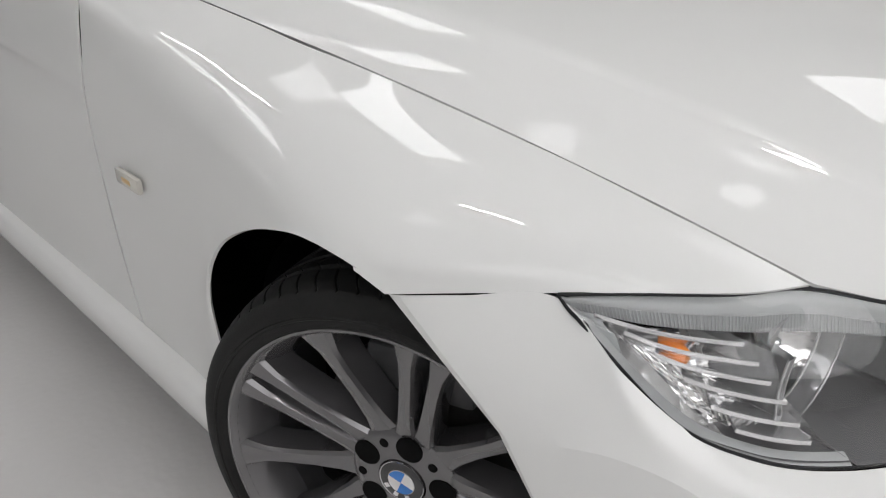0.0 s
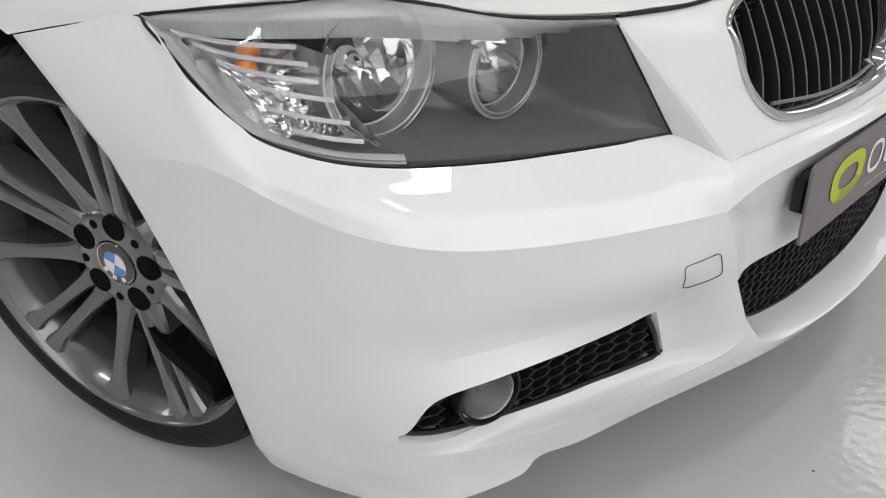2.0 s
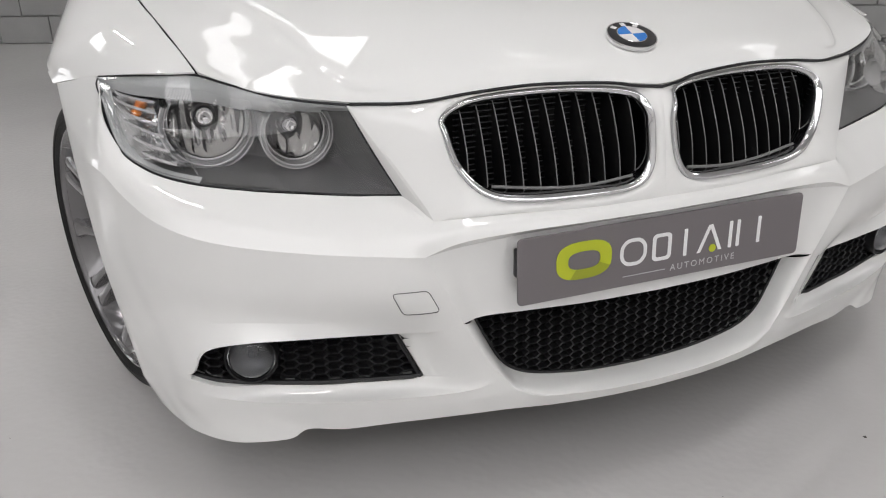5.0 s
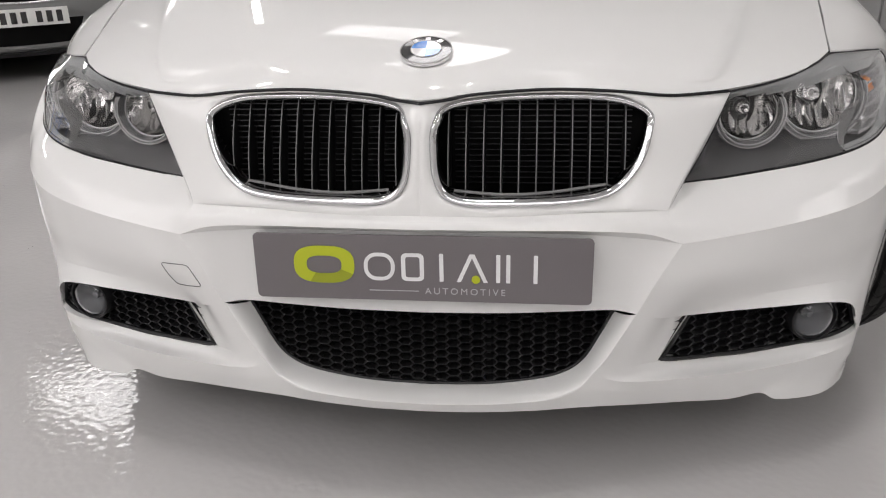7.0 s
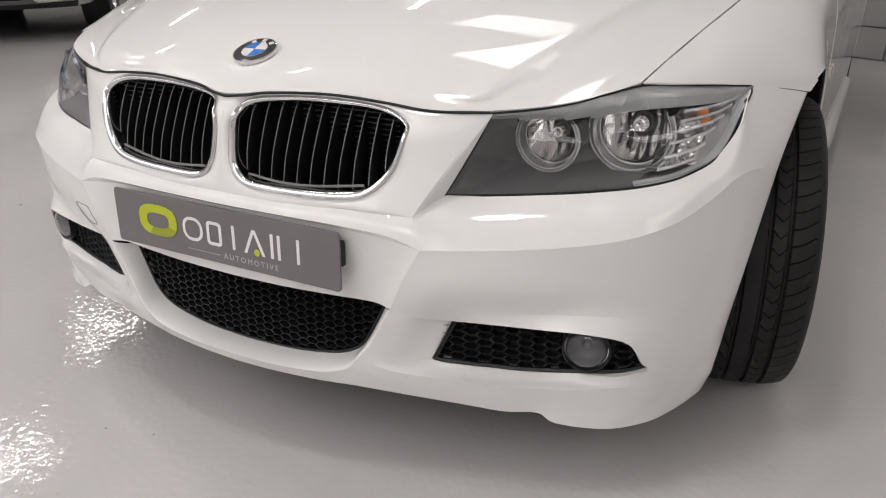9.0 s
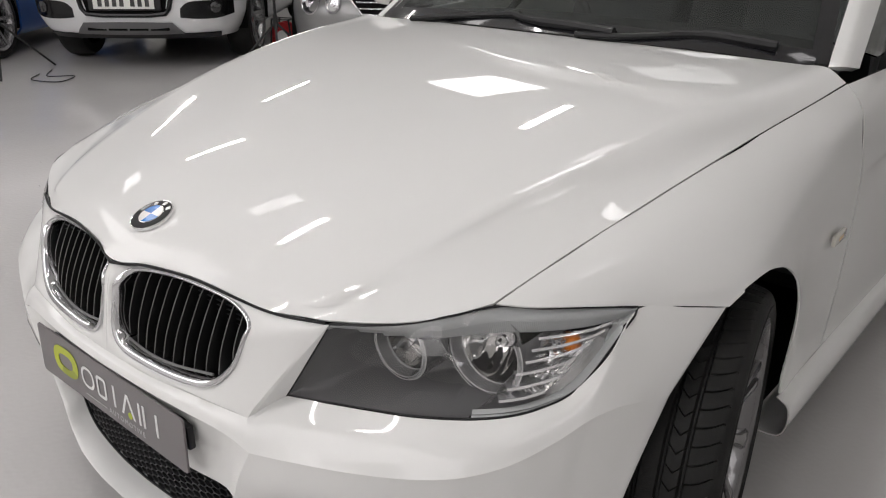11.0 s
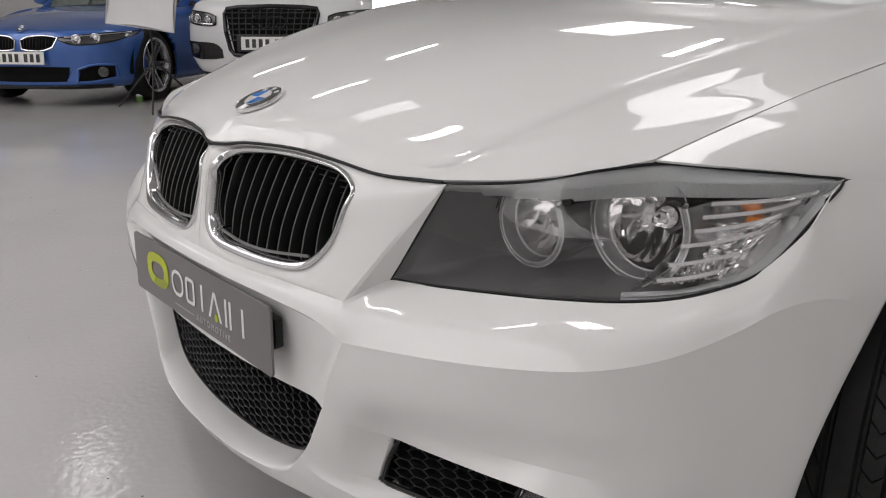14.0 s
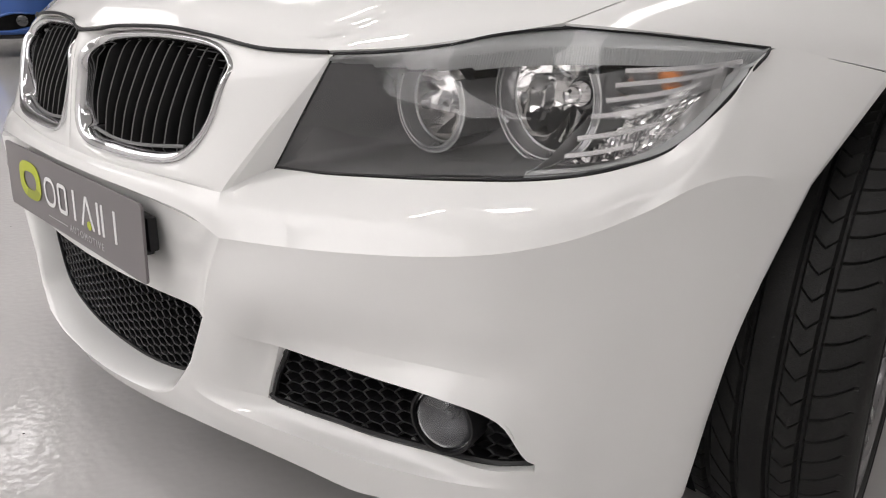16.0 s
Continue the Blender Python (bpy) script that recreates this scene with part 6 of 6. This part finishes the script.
        lathe(bm, [(.045, 0), (.045, .014), (.036, .016), (0, .020)], 20, pose(sd * p[0], p[1], p[2], 90, 0, sd * 20))
        part("fog_lamp", bm, LAMPDARK, itk)
    inset(c, "skid_plate", SKID, fr, ([(-.46, .315), (0, .305), (.46, .315)], [(-.38, .405), (0, .41), (.38, .405)]), 0.010, sides=(1,))
    for k in range(4):
        p = fr.on(-0.27 + k * 0.18, 0.36, 0.014)
        plain(c, "slot", DARK, (0.165, 0.012, 0.044), tuple(p), (-12, 0, 0), 0.006)
    inset(c, "lower_sill", BLACK, fr, ([(-.72, .275), (0, .272), (.72, .275)], [(-.74, .315), (0, .305), (.74, .315)]), 0.008, sides=(1,))
    plain(c, "under_tray", DARK, (1.5, 4.0, 0.05), (0, 2.4, 0.30))
    c.matrix_world = m


def coupe(m):
    c = thing("blue_coupe", "metallic blue coupe with bright twin grilles, parked facing out", "car")
    fr = Front([(.17, .06, .78), (.21, .01, .83), (.30, .03, .87), (.42, .015, .885), (.52, .0, .89), (.60, .01, .885), (.66, .05, .87), (.72, .14, .84)], 2.5, 0.60)
    sides = [(0.78, [(.83, .17), (.88, .24), (.90, .36), (.905, .48), (.90, .58), (.885, .67), (.85, .735), (.78, .77)]),
             (1.40, [(.83, .16), (.89, .22), (.905, .36), (.90, .50), (.895, .62), (.90, .72), (.87, .82), (.81, .87)]),
             (2.6, [(.83, .16), (.89, .22), (.905, .36), (.90, .52), (.895, .64), (.90, .74), (.87, .85), (.82, .90)]),
             (3.7, [(.82, .18), (.89, .24), (.91, .38), (.905, .54), (.905, .66), (.90, .77), (.86, .88), (.80, .93)]),
             (4.25, [(.80, .22), (.87, .28), (.89, .40), (.89, .54), (.88, .66), (.86, .78), (.82, .90), (.76, .96)]),
             (4.5, [(.70, .28), (.78, .32), (.82, .42), (.82, .54), (.80, .66), (.78, .76), (.75, .86), (.70, .93)])]
    shell(c, fr, BLUE, ([0, .3, .5, .75, 1], [.685, .68, .675, .685, .715]), sides, [(0, 1.38, .885), (.45, 1.40, .885), (.81, 1.46, .87)], 0.035, (0.78, 3.59), 0.335, 0.12)
    for s in (1, -1):
        far_wheel(c, s * 0.785, 0.78, 0.335, s, steer=0)
        far_wheel(c, s * 0.785, 3.59, 0.335, s)
    glasshouse(c, 1.42, 2.25, 2.95, 4.0, 0.82, 0.60, 0.885, 1.29, BLUE)
    cabin(c, 1.45, 0.88, 0.68)
    mirrors(c, 0.95, 1.75, 0.97, BLUE)
    for s in (1, -1):
        k = new("kidney_grille")
        k.parent = c
        ol = ([(.035, .525), (.10, .510), (.24, .510), (.33, .54)], [(.03, .60), (.10, .63), (.25, .638), (.365, .622)])
        inset(k, "backing", DARK, fr, ol, 0.003, sides=(s,))
        rim_line(k, "frame", CHROME, fr, ol, 0.0065, 0.008, sides=(s,))
        for x in np.linspace(.06, .33, 10):
            bm = bmesh.new()
            tube(bm, [(s * p[0], p[1], p[2]) for p in (fr.on(x, z, .008) for z in (.525, .57, .618))], 0.004, 6)
            part("slat", bm, GLOSSBLACK, k)
        itk = inset(c, "side_intake", DARK, fr, ([(.50, .235), (.62, .24), (.76, .27)], [(.52, .335), (.64, .37), (.77, .365)]), 0.004, sides=(s,))[0]
        rim_line(itk, "edge", BLUE, fr, ([(.49, .225), (.62, .228), (.78, .262)], [(.51, .345), (.64, .382), (.785, .375)]), 0.010, 0.004, sides=(s,))
        p = fr.on(.69, .315, .006)
        bm = bmesh.new()
        lathe(bm, [(.047, 0), (.047, .016), (.038, .018), (0, .024)], 20, pose(s * p[0], p[1], p[2], 90, 0, s * 25))
        part("fog_lamp", bm, LAMPDARK, itk)
    lamp_unit(c, fr, ([(.375, .600), (.50, .560), (.66, .562), (.80, .590), (.865, .635)], [(.375, .622), (.53, .640), (.66, .652), (.80, .662), (.868, .668)]), [(.53, .608, .042), (.67, .617, .042)], 0.9)
    number_plate(c, -0.022, 0.445)
    inset(c, "lower_intake", DARK, fr, ([(-.40, .235), (0, .23), (.40, .235)], [(-.44, .36), (0, .365), (.44, .36)]), 0.004, sides=(1,))
    for z in (.27, .30, .33):
        bm = bmesh.new()
        tube(bm, [fr.on(x, z, .006) for x in np.linspace(-.42, .42, 9)], 0.004, 6)
        part("mesh_bar", bm, GLOSSBLACK, c)
    inset(c, "lower_lip", BLACK, fr, ([(-.70, .172), (0, .172), (.70, .172)], [(-.72, .20), (0, .197), (.72, .20)]), 0.008, sides=(1,))
    roundel("bonnet_badge", pose(0, 0.075, 0.700, 38, 0, 0), 0.041, c)
    plain(c, "under_tray", DARK, (1.4, 4.0, 0.05), (0, 2.4, 0.21))
    c.matrix_world = m


def convertible(m):
    c = thing("grey_convertible", "silver grey open convertible with tan seats, parked facing out", "car")
    fr = Front([(.17, .07, .76), (.22, .02, .82), (.30, .01, .85), (.42, .0, .865), (.52, .01, .87), (.60, .04, .865), (.68, .10, .84), (.74, .18, .80)], 2.4, 0.62)
    sides = [(0.80, [(.80, .18), (.86, .25), (.88, .37), (.885, .49), (.88, .59), (.865, .68), (.82, .75), (.74, .79)]),
             (1.42, [(.80, .17), (.87, .24), (.885, .38), (.88, .52), (.88, .63), (.87, .73), (.85, .82), (.79, .88)]),
             (3.0, [(.80, .17), (.87, .24), (.89, .38), (.885, .54), (.885, .66), (.875, .76), (.85, .86), (.80, .92)]),
             (3.7, [(.80, .20), (.87, .26), (.88, .40), (.88, .54), (.875, .66), (.86, .77), (.83, .87), (.77, .93)]),
             (4.3, [(.64, .28), (.72, .32), (.76, .42), (.76, .54), (.75, .66), (.74, .75), (.70, .84), (.65, .90)])]
    shell(c, fr, SILVER_PAINT, ([0, .3, .5, .75, 1], [.70, .695, .69, .70, .735]), sides, [(0, 1.40, .89), (.42, 1.41, .89), (.79, 1.44, .88)], 0.035, (0.80, 3.45), 0.325, 0.12)
    for s in (1, -1):
        far_wheel(c, s * 0.76, 0.80, 0.325, s)
        far_wheel(c, s * 0.76, 3.45, 0.325, s)
        hl = new("headlamp")
        hl.parent = c
        for x, z, r in ((.66, .595, .095), (.47, .585, .072)):
            p = fr.on(x, z, -.01)
            bm = bmesh.new()
            lathe(bm, [(r, -.05), (r, .02), (r * .93, .03), (r * .84, .02), (r * .6, .008), (r * .32, .012), (r * .3, .024), (0, .028)], 32, pose(s * p[0], p[1], p[2], 75, 0, s * 24) @ Matrix.Diagonal((0.95, 1.1, 1, 1)))
            part("lamp", bm, SATIN, hl)
        inset(c, "lower_intake", DARK, fr, ([(.42, .225), (.56, .23), (.70, .26)], [(.43, .33), (.56, .345), (.71, .34)]), 0.004, sides=(s,))
        p = fr.on(.56, .285, .012)
        plain(c, "day_light", SATIN, (0.16, 0.02, 0.025), tuple((s * p[0], p[1], p[2])), (0, 0, s * 22), 0.006)
    fr2 = [(-.74, 1.45, .89), (-.66, 1.85, 1.13), (-.58, 2.10, 1.25), (-.30, 2.14, 1.29), (0, 2.15, 1.30), (.30, 2.14, 1.29), (.58, 2.10, 1.25), (.66, 1.85, 1.13), (.74, 1.45, .89)]
    bm = bmesh.new()
    tube(bm, [tuple(p) for p in spline(fr2, 40)], 0.028, 8)
    part("screen_frame", bm, GLOSSBLACK, c)
    patch(c, "windscreen", PANE, [[(0, 1.42, .89), (.4, 1.42, .89), (.72, 1.46, .89)], [(0, 2.13, 1.28), (.3, 2.12, 1.28), (.57, 2.09, 1.24)]])
    plain(c, "dashboard", TRIM, (1.4, 0.35, 0.2), (0, 1.62, 0.84), bevel=0.05)
    plain(c, "cabin_floor", TRIM, (1.4, 2.0, 0.05), (0, 2.5, 0.4))
    plain(c, "rear_deck", SILVER_PAINT, (1.5, 0.9, 0.06), (0, 3.6, 0.90), bevel=0.02)
    for s in (1, -1):
        seat = new("seat")
        seat.parent = c
        plain(seat, "backrest", TAN, (0.50, 0.16, 0.6), (s * .36, 2.75, .82), (-15, 0, 0), 0.06, 4)
        plain(seat, "headrest", TAN, (0.28, 0.12, 0.18), (s * .36, 2.85, 1.17), (-10, 0, 0), 0.05, 4)
        plain(seat, "cushion", TAN, (0.5, 0.5, 0.16), (s * .36, 2.4, .5), (5, 0, 0), 0.05, 4)
    mirrors(c, 0.90, 1.72, 0.97, SKID)
    plain(c, "inner_mirror", TRIM, (0.22, 0.04, 0.07), (0, 2.0, 1.22), (0, 0, 0), 0.015)
    # star-barred grille, plate, lower mouth
    gr = new("grille")
    gr.parent = c
    inset(gr, "backing", DARK, fr, ([(-.24, .52), (0, .51), (.24, .52)], [(-.34, .635), (0, .645), (.34, .635)]), 0.003, sides=(1,))
    rim_line(gr, "frame", BRIGHT, fr, ([(-.24, .52), (0, .51), (.24, .52)], [(-.34, .635), (0, .645), (.34, .635)]), 0.008, sides=(1,))
    for k in range(2):
        bm = bmesh.new()
        tube(bm, [fr.on(x, .56 + k * .045, .012) for x in np.linspace(-.28, .28, 9)], 0.006, 6)
        part("bar", bm, BRIGHT, gr)
    number_plate(c, -0.018, 0.42)
    inset(c, "middle_intake", DARK, fr, ([(-.30, .245), (0, .24), (.30, .245)], [(-.36, .40), (0, .40), (.36, .40)]), 0.003, sides=(1,))
    inset(c, "lower_lip", BLACK, fr, ([(-.66, .175), (0, .175), (.66, .175)], [(-.68, .20), (0, .20), (.68, .20)]), 0.008, sides=(1,))
    plain(c, "under_tray", DARK, (1.4, 3.8, 0.05), (0, 2.3, 0.21))
    c.matrix_world = m


# nose points of the parked cars and their heading
suv(pose(-5.16, 2.95, 0, 0, 0, 40.0) @ Matrix.Diagonal((0.965, 0.98, 0.98, 1)))
coupe(pose(-6.80, 1.36, 0, 0, 0, 39.5) @ Matrix.Diagonal((0.98, 0.98, 0.98, 1)))
convertible(pose(-3.15, 4.03, 0, 0, 0, 40.0))


# ---------------------------------------------------------------- photographer's lights, can, cables, reel
CLOTH = material("softbox_cloth", (0.80, 0.80, 0.81), 0.7, grain=0.03, scale=100)
LITCLOTH = glowing("lit_softbox", (1.0, 1.0, 1.0), 3.2)


def softbox(at, z, w, h, yaw, lit, lean=3):
    root = thing("softbox_light", "lit white softbox on a black tripod stand" if lit else "unlit pale softbox on a black tripod stand", "studio light", "studio lights")
    m = pose(at[0], at[1], z, 0, lean, yaw)
    n = 12
    bm = bmesh.new()
    pull = 0.02 if lit else 0.09
    g = np.array([[((i / n - 0.5) * w * (1 - pull * (1 - (2 * j / n - 1) ** 2)), -0.03 + 0.03 * math.cos((i / n - 0.5) * 3) * math.cos((j / n - 0.5) * 3) + (0 if lit else 0.045 * abs(i + j - n) / n), (j / n - 0.5) * h * (1 - pull * (1 - (2 * i / n - 1) ** 2))) for i in range(n + 1)] for j in range(n + 1)])
    add_grid(bm, g)
    bmesh.ops.transform(bm, matrix=m, verts=bm.verts)
    part("front_cloth", bm, LITCLOTH if lit else CLOTH, root)
    bm = bmesh.new()
    tip = bm.verts.new((0, 0.34, 0))
    ring = [bm.verts.new((sx * w / 2, 0.002, sz * h / 2)) for sx, sz in ((-1, -1), (1, -1), (1, 1), (-1, 1))]
    for k in range(4):
        bm.faces.new((ring[k], ring[(k + 1) % 4], tip))
    bmesh.ops.transform(bm, matrix=m, verts=bm.verts)
    part("back_cloth", bm, TRIM if lit else CLOTH, root, smooth=0)
    hub = m @ Vector((0, 0.36, 0))
    bm = bmesh.new()
    tube(bm, [hub, (hub.x, hub.y, 0.35)], 0.011, 8)
    part("pole", bm, TRIM, root)
    for k in range(3):
        a = radians(yaw + 30 + 120 * k)
        bm = bmesh.new()
        tube(bm, [(hub.x, hub.y, 0.42), (hub.x + 0.42 * math.cos(a), hub.y + 0.42 * math.sin(a), 0.01)], 0.009, 8)
        part("leg", bm, TRIM, root)
    bm = bmesh.new()
    lathe(bm, [(0.016, 0.36), (0.02, 0.38), (0.02, 0.46), (0.016, 0.48)], 12, pose(hub.x, hub.y, 0))
    part("collar", bm, TRIM, root)


softbox((-5.57, 2.04), 0.915, 0.535, 0.435, 62, False, 9)
softbox((-3.85, 3.45), 0.90, 0.58, 0.45, 52, True, 4)

can = thing("drink_can", "small green and white can on the floor", "can")
bm = bmesh.new()
lathe(bm, [(0, 0), (0.028, 0), (0.033, 0.008), (0.033, 0.118), (0.027, 0.132), (0.026, 0.134), (0, 0.130)], 24, pose(-6.59, 2.30, 0))
part("body", bm, material("green_can", (0.20, 0.42, 0.10), 0.3, metal=0.3), can)
bm = bmesh.new()
lathe(bm, [(0.0334, 0.05), (0.0334, 0.09)], 24, pose(-6.59, 2.30, 0))
part("band", bm, WHITE_ENAMEL, can, solid=0.0004)

for pts in ([(-5.7, 2.5, 0.008), (-5.45, 2.35, 0.008), (-5.3, 2.5, 0.008), (-5.15, 2.3, 0.008), (-5.4, 2.2, 0.008), (-5.6, 2.35, 0.008)], [(-3.9, 3.2, 0.008), (-3.6, 3.4, 0.008), (-3.3, 3.35, 0.008), (-3.25, 3.6, 0.008), (-3.6, 3.6, 0.008), (-3.9, 3.45, 0.008)]):
    cab = thing("loose_cable", "loop of black electric cable on the floor", "cable", "cables")
    bm = bmesh.new()
    tube(bm, [tuple(p) for p in spline(pts, 60)], 0.0045, 6)
    part("cable", bm, TRIM, cab)

RED = material("red_plastic", (0.42, 0.015, 0.02), 0.35)
reel = thing("cable_reel", "red cable reel with black frame standing on the floor", "cable reel")
M = pose(-4.97, 4.42, 0.15, 90, 0, 20)
bm = bmesh.new()
lathe(bm, [(0.06, 0.05), (0.13, 0.05), (0.135, 0.045), (0.135, 0.038), (0.06, 0.038)], 40, M, closed=True)
part("flange", bm, RED, reel)
bm = bmesh.new()
lathe(bm, [(0.06, -0.05), (0.13, -0.05), (0.135, -0.045), (0.135, -0.038), (0.06, -0.038)], 40, M, closed=True)
part("flange", bm, RED, reel)
bm = bmesh.new()
lathe(bm, [(0.09, -0.04), (0.105, -0.02), (0.105, 0.02), (0.09, 0.04)], 40, M)
part("wound_cable", bm, TRIM, reel)
bm = bmesh.new()
lathe(bm, [(0, 0.052), (0.058, 0.05), (0.06, 0.0), (0.058, -0.05), (0, -0.052)], 32, M)
part("drum", bm, PRINT, reel)
bm = bmesh.new()
for z in (-0.07, 0.07):
    tube(bm, [M @ Vector(p) for p in ((-0.12, -0.145, z), (-0.09, 0.16, z), (0.09, 0.16, z), (0.12, -0.145, z))], 0.009, 8)
tube(bm, [M @ Vector((-0.09, 0.16, -0.07)), M @ Vector((-0.09, 0.16, 0.07))], 0.009, 8)
tube(bm, [M @ Vector((0.09, 0.16, -0.07)), M @ Vector((0.09, 0.16, 0.07))], 0.009, 8)
part("frame", bm, TRIM, reel)

# wall socket and conduit behind the convertible
sock = thing("wall_socket", "grey metal double wall socket with conduit", "socket")
SM = HALL @ pose(-7.35, V1, 1.52)
bm = bmesh.new()
for dx in (-0.09, 0.09):
    box(bm, (0.15, 0.05, 0.09), (dx, -0.025, 0), bevel=0.006)
bmesh.ops.transform(bm, matrix=SM, verts=bm.verts)
part("box", bm, SKID, sock)
bm = bmesh.new()
tube(bm, [SM @ Vector((-0.20, -0.02, 0.0)), SM @ Vector((-0.20, -0.02, -0.9))], 0.011, 8)
part("conduit", bm, SKID, sock)

# ---------------------------------------------------------------- blocks of the back wall
def block_mesh(name, mat, w, h):
    bm = bmesh.new()
    box(bm, (w, 0.024, h), (0, 0, 0), bevel=0.004, seg=1)
    return finish(bm, name, mat, 0)


BW, BH, J = 0.44, 0.215, 0.010
whole = {True: block_mesh("block", WALL, BW - J, BH - J), False: block_mesh("block", LOW_BLOCK, BW - J, BH - J)}
rest = bmesh.new()
rest_low = bmesh.new()
made = 0
for row in range(int(CEIL / BH)):
    z = (row + 0.5) * BH
    high = row >= 3
    u = U0 + (0.22 if row % 2 else 0.0) + BW / 2
    while u < U1 - BW / 2:
        near = (-10.2 < u < -3.2 and 2 <= row <= 9) or (-0.9 < u < 2.2 and row <= 6)
        if near and made < 300:
            ob = new("block", whole[high])
            ob.parent = wall_north
            ob.location = (u, V1 + 0.002, z)
            made += 1
        else:
            box(rest if high else rest_low, (BW - J, 0.024, BH - J), (u, V1 + 0.002, z))
        u += BW
for bm, mat in ((rest, WALL), (rest_low, LOW_BLOCK)):
    ob = part("blockwork", bm, mat, wall_north, smooth=0)
    tagged(ob, kind="stuff")


# crumbs and grit on the floor
rng = random.Random(5)
bm = bmesh.new()
for _ in range(260):
    x, y = rng.uniform(-3.2, 2.6), rng.uniform(-1.6, 1.8)
    if abs(x) < 1.0 and y > 0.1:
        continue
    r = rng.choice((0.0012, 0.0018, 0.0025, 0.004))
    a0 = rng.uniform(0, 6.28)
    n = rng.choice((4, 5, 6))
    low = [bm.verts.new((x + r * rng.uniform(0.6, 1.3) * math.cos(a0 + 6.28 * k / n), y + r * rng.uniform(0.6, 1.3) * math.sin(a0 + 6.28 * k / n), 0.0)) for k in range(n)]
    tip = bm.verts.new((x, y, r * 0.7))
    for k in range(n):
        bm.faces.new((low[k], low[(k + 1) % n], tip))
specks = part("floor_specks", bm, material("dark_grit", (0.05, 0.045, 0.04), 0.8), smooth=0)
tagged(specks, "scattered dark grit on the resin floor", "grit", kind="stuff")
